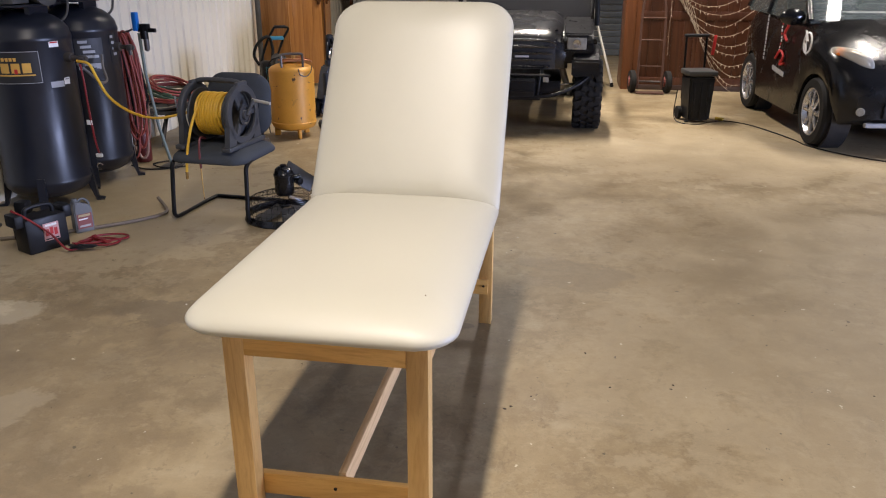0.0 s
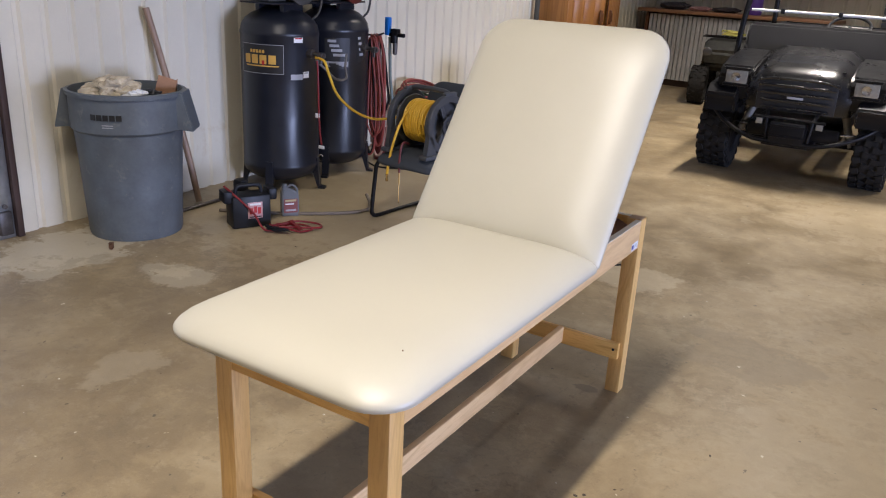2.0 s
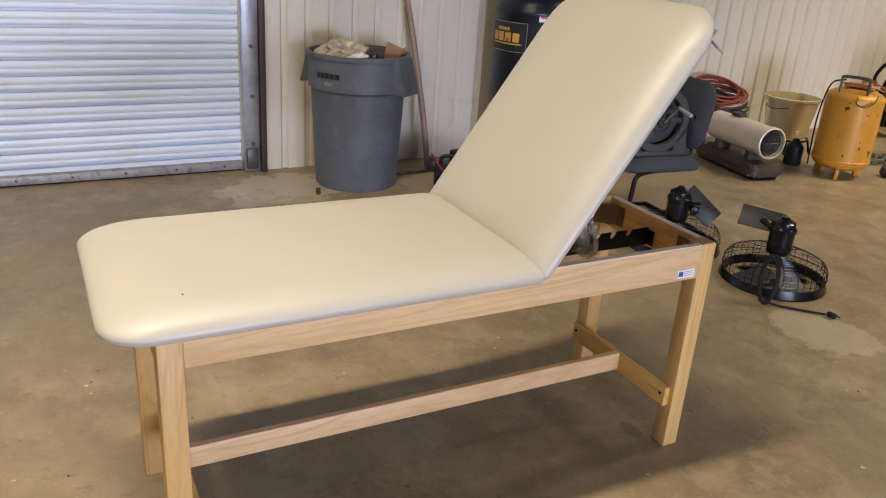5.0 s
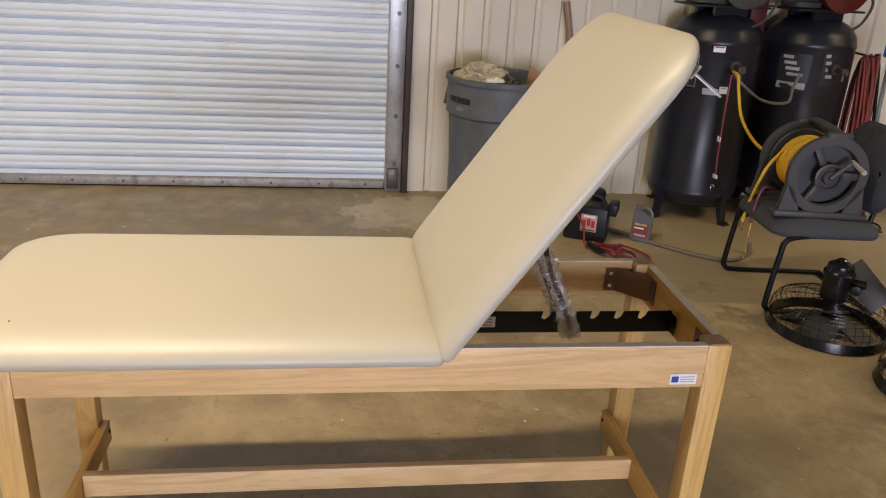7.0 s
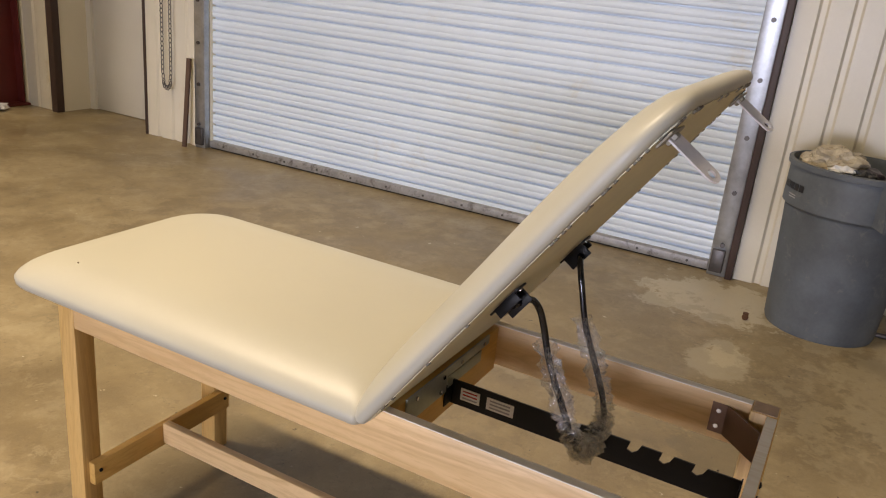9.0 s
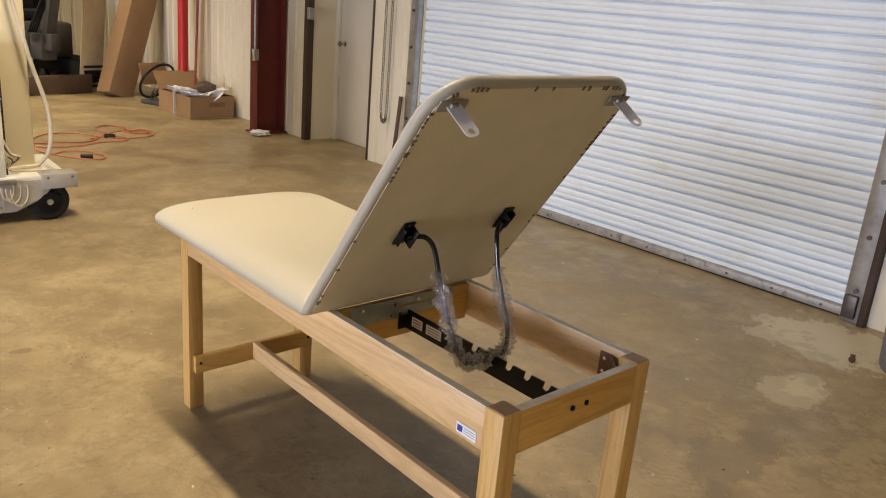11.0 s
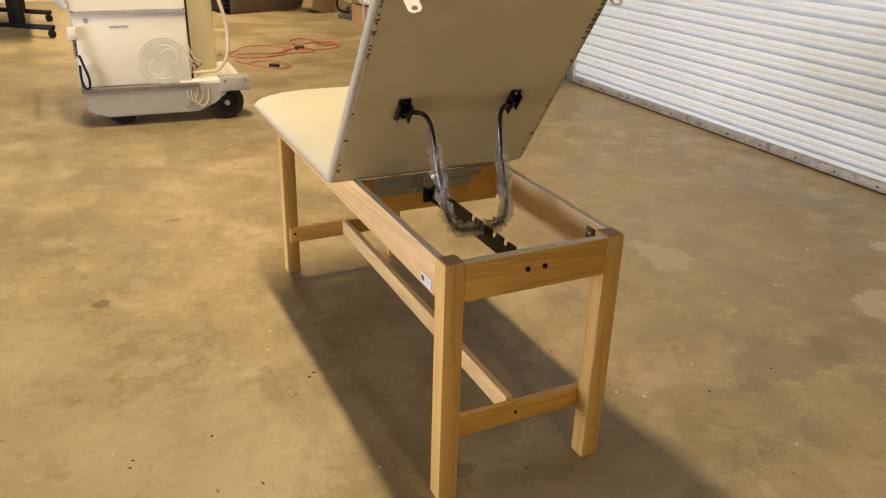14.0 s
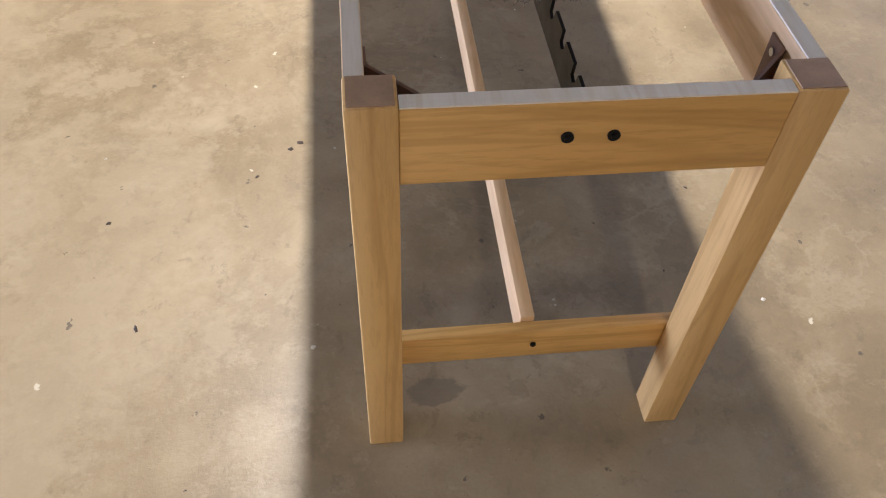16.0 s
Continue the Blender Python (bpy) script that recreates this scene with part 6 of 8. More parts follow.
for x, y in ((-0.595, 0), (0.597, 0), (-0.6, 1.95), (0.6, 1.95)):
    wh = part("wheel", tyre_mesh(0.318, 0.245, 22), TYRE, uv, "knobbly off-road tyre", 30)
    wh.matrix_local = pose(x, y, 0.318)
    s = 1 if x > 0 else -1
    part("rim", lathe(bmesh.new(), [(0.02, s * 0.05), (0.06, s * 0.05), (0.07, s * 0.03), (0.15, s * 0.02), (0.185, s * 0.09), (0.19, s * 0.1), (0.185, -s * 0.1), (0.03, -s * 0.09)], 30, pose(0, 0, 0, 0, 90, 0)), BLACKSTEEL, wh)
# hood and front bodywork
bm = bmesh.new()
hood_rows = []
for y, z in ((-0.335, 0.58), (-0.35, 0.70), (-0.335, 0.80), (-0.29, 0.855), (-0.22, 0.888), (-0.1, 0.918), (0.1, 0.958), (0.26, 0.99), (0.38, 1.015), (0.42, 1.005), (0.42, 0.6)):
    lift = 1.0 if z > 0.84 else 0.0
    hood_rows.append([bm.verts.new((0.40 * i / 10, y + 0.05 * (i / 10) ** 4, z + lift * (0.022 * math.cos(i / 10 * 1.57) - 0.075 * abs(i / 10) ** 5 + 0.012 * math.exp(-((abs(i) - 6.5) / 1.6) ** 2)))) for i in range(-10, 11)])
for a_, b_ in zip(hood_rows, hood_rows[1:]):
    for i in range(20):
        bm.faces.new((a_[i], a_[i + 1], b_[i + 1], b_[i]))
bm.faces.new([r[0] for r in hood_rows]), bm.faces.new([r[-1] for r in hood_rows])
part("hood", bm, UG, uv, "glossy black hood, lightly scratched", 50)
for s in (-1, 1):
    bm = bmesh.new()
    prism(bm, [(-0.30, 0.62), (-0.31, 0.80), (-0.25, 0.88), (0.0, 0.925), (0.38, 0.985), (0.40, 0.56), (0.33, 0.60), (0.28, 0.66), (0.12, 0.715), (-0.12, 0.70), (-0.22, 0.64)], s * 0.35, s * 0.62, 0)
    bmesh.ops.bevel(bm, geom=list(bm.edges), offset=0.02, segments=2, affect="EDGES")
    part("fender_inner", bm, UB, uv)
    bm = bmesh.new()
    prism(bm, [(-0.36, 0.60), (-0.38, 0.66), (-0.28, 0.735), (0.0, 0.765), (0.28, 0.74), (0.38, 0.66), (0.34, 0.66), (0.24, 0.70), (0.0, 0.70), (-0.26, 0.665), (-0.35, 0.52), (-0.38, 0.52)], s * 0.44, s * 0.685, 0)
    bmesh.ops.bevel(bm, geom=list(bm.edges), offset=0.014, segments=3, affect="EDGES")
    part("fender_flare", bm, UB, uv, "black plastic fender flare")
    hl = part("headlight", box((s * 0.475, -0.315, 0.80), (0.17, 0.03, 0.105), 0.012, None), LENS, uv, "cloudy rectangular headlight")
    part("reflector", lathe(bmesh.new(), [(0.001, 0.0), (0.02, 0.0), (0.034, 0.008), (0.034, 0.01), (0.001, 0.004)], 20, pose(s * 0.475, -0.326, 0.80, 90, 0, 0)), CHROME, hl)
    for z in (0.863, 0.737):
        part("headlight_bezel", box((s * 0.475, -0.305, z), (0.20, 0.04, 0.022), 0.006), UB, uv)
    part("hood_latch", bx(box((s * 0.29, -0.17, 0.905), (0.02, 0.05, 0.02), 0.004, pose(0, 0, 0)), (s * 0.29, -0.2, 0.90), (0.03, 0.02, 0.015), 0.003), BLACKSTEEL, uv)
    sl = part("marker_light", box((s * 0.22, -0.45, 0.50), (0.05, 0.03, 0.045), 0.005), LENS, uv, "small square driving light")
    part("shock", rod(rod(bmesh.new(), (s * 0.33, -0.02, 0.62), (s * 0.42, -0.08, 0.36), 0.03, n=14), (s * 0.32, -0.01, 0.66), (s * 0.43, -0.09, 0.32), 0.014, n=12), plain("pale_shock", (0.28, 0.27, 0.24), 0.5), uv, "pale front shock absorber")
    part("control_arm", tube(bmesh.new(), [(s * 0.16, -0.12, 0.33), (s * 0.46, -0.06, 0.32)], 0.018, 8), BLACKSTEEL, uv)
    part("steering_rod", tube(bmesh.new(), [(s * 0.1, -0.16, 0.40), (s * 0.46, -0.12, 0.42)], 0.01, 8), CHROME, uv, "bright steering rod")
    part("guard_tube", tube(bmesh.new(), smoothline([(0, -0.47, 0.35), (s * 0.12, -0.47, 0.35), (s * 0.30, -0.45, 0.37), (s * 0.50, -0.37, 0.45), (s * 0.64, -0.26, 0.55)], 6), 0.017, 10), BLACKSTEEL, uv, "black bumper tube")
    part("guard_upright", tube(bmesh.new(), smoothline([(s * 0.15, -0.45, 0.33), (s * 0.16, -0.46, 0.45), (s * 0.17, -0.44, 0.54), (s * 0.18, -0.36, 0.57)], 5), 0.014, 10), BLACKSTEEL, uv)
    part("cage_post", tube(bmesh.new(), smoothline([(s * 0.66, 0.40, 0.90), (s * 0.65, 0.47, 1.25), (s * 0.615, 0.60, 1.65), (s * 0.59, 0.75, 1.88), (s * 0.58, 1.2, 1.92), (s * 0.59, 1.55, 1.88), (s * 0.6, 1.6, 1.4), (s * 0.6, 1.62, 0.8)], 6), 0.024, 10), BLACKSTEEL, uv, "black roll cage tube")
    part("side_sill", box((s * 0.6, 0.95, 0.45), (0.1, 1.1, 0.1), 0.02), UB, uv)
# grille
gr = part("grille_backing", box((0, -0.352, 0.70), (0.58, 0.02, 0.24), 0.006), BLACKINK, uv)
for k in range(4):
    part("grille_bar", tube(bmesh.new(), smoothline([(-(0.245 + 0.012 * k), -0.352, 0.605 + k * 0.055), (-0.18, -0.378, 0.603 + k * 0.057), (0.18, -0.378, 0.603 + k * 0.057), (0.245 + 0.012 * k, -0.352, 0.605 + k * 0.055)], 5), 0.0125, 8), UG, gr)
part("grille_trim", tube(bmesh.new(), smoothline([(-0.3, -0.352, 0.80), (-0.2, -0.372, 0.826), (0, -0.378, 0.832), (0.2, -0.372, 0.826), (0.3, -0.352, 0.80)], 5), 0.011, 8), UG, gr, "glossy black grille edge")
part("badge", box((0, -0.393, 0.69), (0.12, 0.006, 0.018), 0.002), GREYINK, gr, "plain silver maker's badge")
part("winch_box", box((0, -0.42, 0.43), (0.26, 0.14, 0.16), 0.015), BLACKSTEEL, uv)
part("winch_plate", bx(box((0, -0.495, 0.485), (0.26, 0.012, 0.016), 0.003), (0, -0.495, 0.40), (0.26, 0.012, 0.016), 0.003), BLACKSTEEL, uv)
part("guard_bar", tube(bmesh.new(), [(-0.26, -0.45, 0.535), (0.26, -0.45, 0.535)], 0.012, 10), BLACKSTEEL, uv)
part("skid_plate", box((0, -0.2, 0.33), (0.36, 0.5, 0.03), 0.01, None), BLACKSTEEL, uv)
part("frame", box((0, 1.0, 0.4), (0.7, 2.4, 0.12), 0.02), BLACKSTEEL, uv)
bm = bmesh.new()
prism(bm, [(0.42, 0.93), (0.44, 1.0), (0.52, 1.19), (0.60, 1.20), (0.68, 1.12), (0.68, 0.93)], -0.61, 0.61, 0)
bmesh.ops.bevel(bm, geom=list(bm.edges), offset=0.02, segments=2, affect="EDGES")
part("dashboard", bm, plain("grey_dash_plastic", (0.018, 0.017, 0.017), 0.6, 0.0, 0.2, 9, 120, 0.1, spec=0.3), uv, "dull dark grey dashboard panel")
for s in (-1, 1):
    st_ = part("seat", bx(box((s * 0.3, 1.1, 0.80), (0.5, 0.5, 0.16), 0.05), (s * 0.3, 1.38, 0.98), (0.5, 0.14, 0.40), 0.05), UB, uv, "black vinyl bucket seat")
part("steering_wheel", bx(rod(tube(bmesh.new(), circle((0.17, 0.74, 1.20), 0.165, 30, (1, 0, 0), (0, 0.86, 0.5)), 0.013, 8, True), (0.17, 0.74, 1.20), (0.17, 0.66, 1.06), 0.02, n=12), (0, 0, 0), (0.3, 0.03, 0.012), 0.004, pose(0.17, 0.74, 1.20, 30)), BP, uv, "black steering wheel")
part("cage_cross", tube(bmesh.new(), [(-0.62, 0.55, 1.30), (0.62, 0.55, 1.30)], 0.012, 10), plain("white_tube", (0.72, 0.72, 0.7), 0.4), uv, "white windscreen edge tube")
for x in (-0.36, 0.1):
    part("clip", box((x, 0.545, 1.30), (0.035, 0.035, 0.04), 0.006), BP, uv)
part("cage_top", tube(bmesh.new(), [(-0.58, 0.86, 1.885), (0.58, 0.86, 1.885)], 0.022, 10), BLACKSTEEL, uv)
bm = bmesh.new()
bx(bm, (0, 2.1, 0.86), (1.3, 0.95, 0.03), 0.005)
for s in (-1, 1):
    bx(bm, (s * 0.65, 2.1, 1.0), (0.03, 0.95, 0.3), 0.005)
    bx(bm, (0, 2.1 + s * 0.475, 1.0), (1.3, 0.03, 0.3), 0.005)
part("cargo_bed", bm, UB, uv, "black cargo bed")
# four-wheeler behind it
qb = thing("quad_bike", "dark camouflage quad bike parked behind the utility vehicle", "quad bike", pose(-1.90, 11.62, 0, 0, 0, 8) @ Matrix.Scale(0.9, 4))
CAMO = plain("camouflage_plastic", (0.022, 0.022, 0.018), 0.45, 0.0, 0.8, 14, 60, 0.1, dirt=(0.07, 0.066, 0.05), amount=0.35)
bm = bmesh.new()
prism(bm, [(-0.55, 0.55), (-0.6, 0.75), (-0.45, 0.9), (0.0, 0.84), (0.4, 0.92), (0.62, 0.8), (0.6, 0.6), (0.3, 0.45), (-0.3, 0.45)], -0.3, 0.3, 0)
bmesh.ops.bevel(bm, geom=list(bm.edges), offset=0.04, segments=2, affect="EDGES")
part("body", bm, CAMO, qb, "camouflage printed body")
for x in (-0.30, 0.30):
    for y in (-0.55, 0.6):
        w2 = part("wheel", tyre_mesh(0.27, 0.22, 18), TYRE, qb, "", 30)
        w2.matrix_local = pose(x, y, 0.27)
part("tail_light", box((-0.36, -0.585, 0.42), (0.05, 0.03, 0.14), 0.008), plain("red_lens", (0.2, 0.012, 0.012), 0.25), qb, "red tail light")
part("front_light", lathe(bmesh.new(), [(0.001, 0), (0.06, 0), (0.066, 0.02), (0.05, 0.03), (0.001, 0.03)], 20, pose(-0.235, -0.56, 0.74, 90, 0, 0)), plain("dull_lamp", (0.10, 0.10, 0.10), 0.2, 0.6), qb)
part("rack", bx(bx(box((0, -0.35, 0.94), (0.7, 0.02, 0.02)), (0, -0.1, 0.94), (0.7, 0.02, 0.02)), (0, -0.22, 0.94), (0.02, 0.3, 0.02)), BLACKSTEEL, qb)
part("yellow_rope", tube(bmesh.new(), coil((0.05, -0.25, 0.97), 0.12, 3.5, 0.015, wobble=0.04, seed=12), 0.012, 6), plain("yellow_rope", (0.5, 0.47, 0.12), 0.7), qb, "yellow rope on the rack")

# ---- wooden doors with string lights, dolly and tool case ----
DOORWOOD = wood("red_brown_wood", (0.105, 0.036, 0.016), (0.05, 0.017, 0.008), 2, 7.0, 0.42)
DOORWOOD2 = wood("warm_brown_wood", (0.21, 0.075, 0.026), (0.12, 0.04, 0.014), 2, 7.0, 0.42)
ws = thing("wooden_cupboard", "tall red-brown wooden cupboard hung with string lights", "cupboard", pose(0.70, 9.98, 0, 0, 0, 0))
part("side_panel", box((0.012, 0.3, 1.1), (0.03, 0.62, 2.2), 0.003), DOORWOOD2, ws)
part("corner_post", box((0.06, -0.02, 1.1), (0.12, 0.05, 2.2), 0.004), DOORWOOD2, ws)
part("carcass", box((1.2, 0.32, 1.1), (2.34, 0.56, 2.18)), DARKTRIM, ws)
part("plinth", box((1.2, -0.01, 0.03), (2.3, 0.05, 0.06), 0.003), DARKTRIM, ws)
for k in range(3):
    x0 = 0.13 + k * 0.74
    dr = part("door", box((x0 + 0.36, 0.005, 1.1), (0.72, 0.03, 2.08), 0.003), DOORWOOD, ws, "framed wooden door")
    for i in range(5):
        part("plank", box((x0 + 0.1 + i * 0.13, -0.013, 1.1), (0.126, 0.008, 2.04), 0.002), DOORWOOD, dr)
    part("stile", box((x0 + 0.02, -0.02, 1.1), (0.07, 0.016, 2.08), 0.003), DOORWOOD2 if k == 0 else DOORWOOD, dr)
    part("stile", box((x0 + 0.70, -0.02, 1.1), (0.05, 0.016, 2.08), 0.003), DOORWOOD, dr)
    for z in (0.1, 0.87, 2.08):
        part("rail", box((x0 + 0.36, -0.021, z), (0.62, 0.014, 0.1), 0.003), DOORWOOD, dr)
CLEAR = plain("clear_cord", (0.34, 0.27, 0.19), 0.35)
BULB = plain("clear_bulb", (0.50, 0.42, 0.31), 0.25)
sl = thing("string_lights", "strings of small clear fairy lights in swags", "string lights", pose(0.70, 9.98, 0))
rng = random.Random(21)
bulbs = bmesh.new()
strands = [[(0.50, -0.05, 1.25), (0.52, -0.05, 0.95), (0.515, -0.05, 0.7), (0.525, -0.05, 0.44)]]
for k in range(11):
    x0, x1 = 0.36 + 0.04 * k, 1.55 + 0.14 * rng.uniform(0, 1) + 0.05 * k
    zt, sag = 1.35 - 0.02 * k, 0.25 + 0.085 * k
    strands.append([(x0 + (x1 - x0) * f, -0.05 - 0.012 * rng.uniform(0, 1), zt - sag * (1 - (2 * f - 1) ** 2) - 0.18 * (1 - f) * (k / 11) + rng.uniform(-0.015, 0.015)) for f in (0, 0.12, 0.25, 0.4, 0.55, 0.7, 0.85, 1)])
for n_, p in enumerate(strands):
    line = smoothline(p, 8)
    part("strand", tube(bmesh.new(), line, 0.0032, 5), CLEAR, sl)
    for q in line[::2]:
        d = Vector((rng.uniform(-0.012, 0.012), -0.01, rng.uniform(-0.028, 0.012)))
        rod(bulbs, q, q + d * 1.2, 0.0055, 0.003, n=5)
tagged(part("bulb_cluster", bulbs, BULB, sl, "tiny clear bulbs", 60), kind="stuff")
# hand truck
HT = thing("hand_truck", "old brown hand truck standing against the cupboard", "hand truck", pose(1.02, 9.70, 0))
BRN = plain("brown_paint", (0.10, 0.05, 0.035), 0.5, 0.2, 0.3, 12)
for s in (-1, 1):
    part("upright", tube(bmesh.new(), smoothline([(s * 0.14, 0.0, 0.05), (s * 0.14, 0.06, 0.4), (s * 0.13, 0.16, 0.95), (s * 0.08, 0.19, 1.1), (0, 0.2, 1.13)], 5), 0.014, 8), BRN, HT)
    bm = bmesh.new()
    lathe(bm, [(0.03, -0.03), (0.1, -0.035), (0.125, -0.028), (0.13, 0.0), (0.125, 0.028), (0.1, 0.035), (0.03, 0.03)], 28, pose(s * 0.205, 0.02, 0.13, 0, 90, 8))
    wl = part("wheel", bm, TYRE, HT)
    part("hub", rod(bmesh.new(), (s * 0.205 - 0.04, 0.02, 0.13), (s * 0.205 + 0.04, 0.02, 0.13), 0.06, n=18), plain("red_hub", (0.2, 0.05, 0.04), 0.5), wl)
part("axle", rod(bmesh.new(), (-0.2, 0.02, 0.13), (0.2, 0.02, 0.13), 0.011), STEELDARK, HT)
part("toe_plate", box((0, -0.06, 0.012), (0.32, 0.16, 0.012), 0.002), BRN, HT)
for z in (0.3, 0.6, 0.85):
    part("crossbar", rod(bmesh.new(), (-0.14, 0.05 + z * 0.1, z), (0.14, 0.05 + z * 0.1, z), 0.009), BRN, HT)
# rolling case
RC = thing("rolling_case", "black rolling tool case with its handle pulled up", "rolling case", pose(1.31, 8.02, 0, 0, 0, 12))
bm = bmesh.new()
prism(bm, [(-0.105, 0.02), (0.105, 0.02), (0.125, 0.44), (-0.125, 0.44)], -0.12, 0.12, 1)
bmesh.ops.bevel(bm, geom=list(bm.edges), offset=0.014, segments=2, affect="EDGES")
part("body", bm, BP, RC)
for x in (-0.07, 0.0, 0.07):
    part("rib", box((x, -0.122, 0.22), (0.022, 0.012, 0.34), 0.004), BP, RC)
part("lid", box((0, 0, 0.47), (0.28, 0.28, 0.05), 0.014), plain("dusty_lid", (0.04, 0.04, 0.04), 0.45), RC, "dusty black lid")
for s in (-1, 1):
    part("handle_tube", rod(bmesh.new(), (s * 0.10, 0.13, 0.2), (s * 0.10, 0.16, 0.80), 0.011), BLACKSTEEL, RC)
    bm = bmesh.new()
    lathe(bm, [(0.01, -0.018), (0.06, -0.018), (0.066, 0.0), (0.06, 0.018), (0.01, 0.018)], 24, pose(s * 0.135, 0.09, 0.066, 0, 90, 0))
    part("wheel", bm, RUBBER, RC)
part("handle_grip", rod(bmesh.new(), (-0.12, 0.16, 0.80), (0.12, 0.16, 0.80), 0.017), BP, RC)
part("foot", box((-0.11, -0.08, 0.01), (0.03, 0.06, 0.02), 0.003), BP, RC)
tagged(part("red_strap_tag", box((0.0, 0.0, 0.0), (0.03, 0.012, 0.19), 0.004), REDINK), "bright red tag strap hanging from the case handle", "strap").matrix_world = pose(1.45, 8.19, 0.71, 0, 4, 10)
ec = thing("extension_cable", "thin dark extension cord across the concrete with a yellow plug", "extension cord", Matrix())
part("cord", tube(bmesh.new(), smoothline([(1.12, 8.0, 0.30), (1.10, 7.93, 0.06), (1.16, 7.84, 0.006), (1.32, 7.8, 0.006), (1.44, 7.92, 0.006), (1.60, 8.0, 0.006), (1.78, 7.86, 0.006), (1.93, 7.55, 0.006), (2.05, 7.2, 0.006), (2.12, 6.95, 0.006), (2.4, 6.6, 0.006), (2.9, 6.3, 0.006)], 7), 0.005, 6), RUBBER, ec)
part("plug", rod(bmesh.new(), (1.52, 8.05, 0.02), (1.58, 8.0, 0.02), 0.016, n=12), plain("yellow_plug", (0.6, 0.42, 0.05), 0.5), ec, "yellow plug")
ls = thing("light_stand", "white telescopic pole leaning beside the cupboard", "pole", Matrix())
part("pole", tube(bmesh.new(), [(0.61, 10.1, 0.02), (0.30, 10.2, 1.0), (0.1, 10.27, 1.65)], 0.016, 10), plain("white_pole", (0.66, 0.65, 0.6), 0.4), ls)
part("foot", rod(bmesh.new(), (0.61, 10.1, 0.0), (0.6, 10.103, 0.05), 0.02, n=12), RUBBER, ls)
# slatted grey door in the north wall
nd = thing("door_3", "closed blue-grey slatted roll-up door", "roll-up door", pose(0, NY - 0.05, 0), kind="structure")
GREYDOOR = plain("grey_slats", (0.17, 0.19, 0.22), 0.4, 0.3, 0.12, 5)
for k in range(32):
    part("slat", box((1.4, 0, 0.05 + 0.1 * k), (3.4, 0.03, 0.092), 0.01), GREYDOOR, nd)


# ---- small black car ----
CAR = thing("small_car", "small black two-door car with printed stickers", "car", pose(2.845, 7.12, 0, 0, 0, 4.7))
CP = plain("black_car_paint", (0.004, 0.004, 0.0045), 0.24, 0.0, 0.15, 4, 60, 0.0, coat=0.08, spec=0.4)
GLS = glassy("car_glass", (0.10, 0.12, 0.12), 0.03, 0.55)


def lerp(tab, v):
    for (a, x), (b, y) in zip(tab, tab[1:]):
        if v <= b:
            return x + (y - x) * (v - a) / (b - a)
    return tab[-1][1]


TOPC = [(-0.43, 0.52), (-0.38, 0.66), (-0.25, 0.80), (-0.05, 0.90), (0.18, 0.97), (0.32, 1.02), (1.9, 1.06), (2.05, 1.04), (2.18, 0.9), (2.24, 0.7)]
BOTC = [(-0.43, 0.30), (-0.3, 0.20), (0.4, 0.19), (1.4, 0.19), (2.0, 0.24), (2.24, 0.34)]
WIDC = [(-0.43, 0.50), (-0.40, 0.63), (-0.33, 0.715), (-0.2, 0.75), (0.1, 0.775), (1.0, 0.775), (1.8, 0.775), (2.1, 0.72), (2.24, 0.55)]
bm = bmesh.new()
rings = []
for i in range(41):
    y = -0.43 + 2.67 * i / 40
    w, zb, zt = lerp(WIDC, y), lerp(BOTC, y), lerp(TOPC, y)
    arch = max((math.sqrt(max(0, 0.315 ** 2 - (y - c) ** 2)) for c in (0.0, 1.83)), default=0)
    lo = max(zb, 0.285 + arch) if arch > 0.02 else zb
    lo = min(lo, zt - 0.12)
    ring = []
    for s in (1, -1):
        sec = [(w * 0.80, zb if arch <= 0.02 else max(zb, lo - 0.02)), (w * 0.97, lo), (w, lo + (zt - lo) * 0.35), (w * 0.985, lo + (zt - lo) * 0.65), (w * 0.93, lo + (zt - lo) * 0.86), (w * 0.82, zt - 0.015), (w * 0.5, zt)]
        ring += [(s * x, z) for x, z in (sec if s == 1 else sec[::-1])]
    rings.append([bm.verts.new((x, y, z)) for x, z in ring])
for a, b in zip(rings, rings[1:]):
    for k in range(len(a)):
        bm.faces.new((a[k], a[(k + 1) % len(a)], b[(k + 1) % len(a)], b[k]))
bm.faces.new(rings[0]), bm.faces.new(rings[-1])
part("body", bm, CP, CAR, "glossy black bodywork", 35)
# cabin: dark glass between black pillars, roof on top
ROOF = [(0.32, 1.0), (0.62, 1.22), (0.95, 1.42), (1.3, 1.5), (1.8, 1.5), (2.05, 1.38), (2.12, 1.04)]
bm = bmesh.new()
for s in (1, -1):
    pass
poly = ROOF + [(2.12, 1.0), (0.32, 0.98)]
def cabin_at(y, z):
    return 0.74 - (z - 1.0) * 0.28
outer = {}
vs = {s: [bm.verts.new((s * cabin_at(y, z), y, z)) for y, z in poly] for s in (1, -1)}
n = len(poly)
for k in range(n):
    bm.faces.new((vs[1][k], vs[1][(k + 1) % n], vs[-1][(k + 1) % n], vs[-1][k]))
bm.faces.new(vs[1]), bm.faces.new(vs[-1])
part("glasshouse", bm, GLS, CAR, "tinted glass")
part("interior", box((0, 1.25, 0.98), (1.2, 1.4, 0.1), 0.03), BP, CAR)
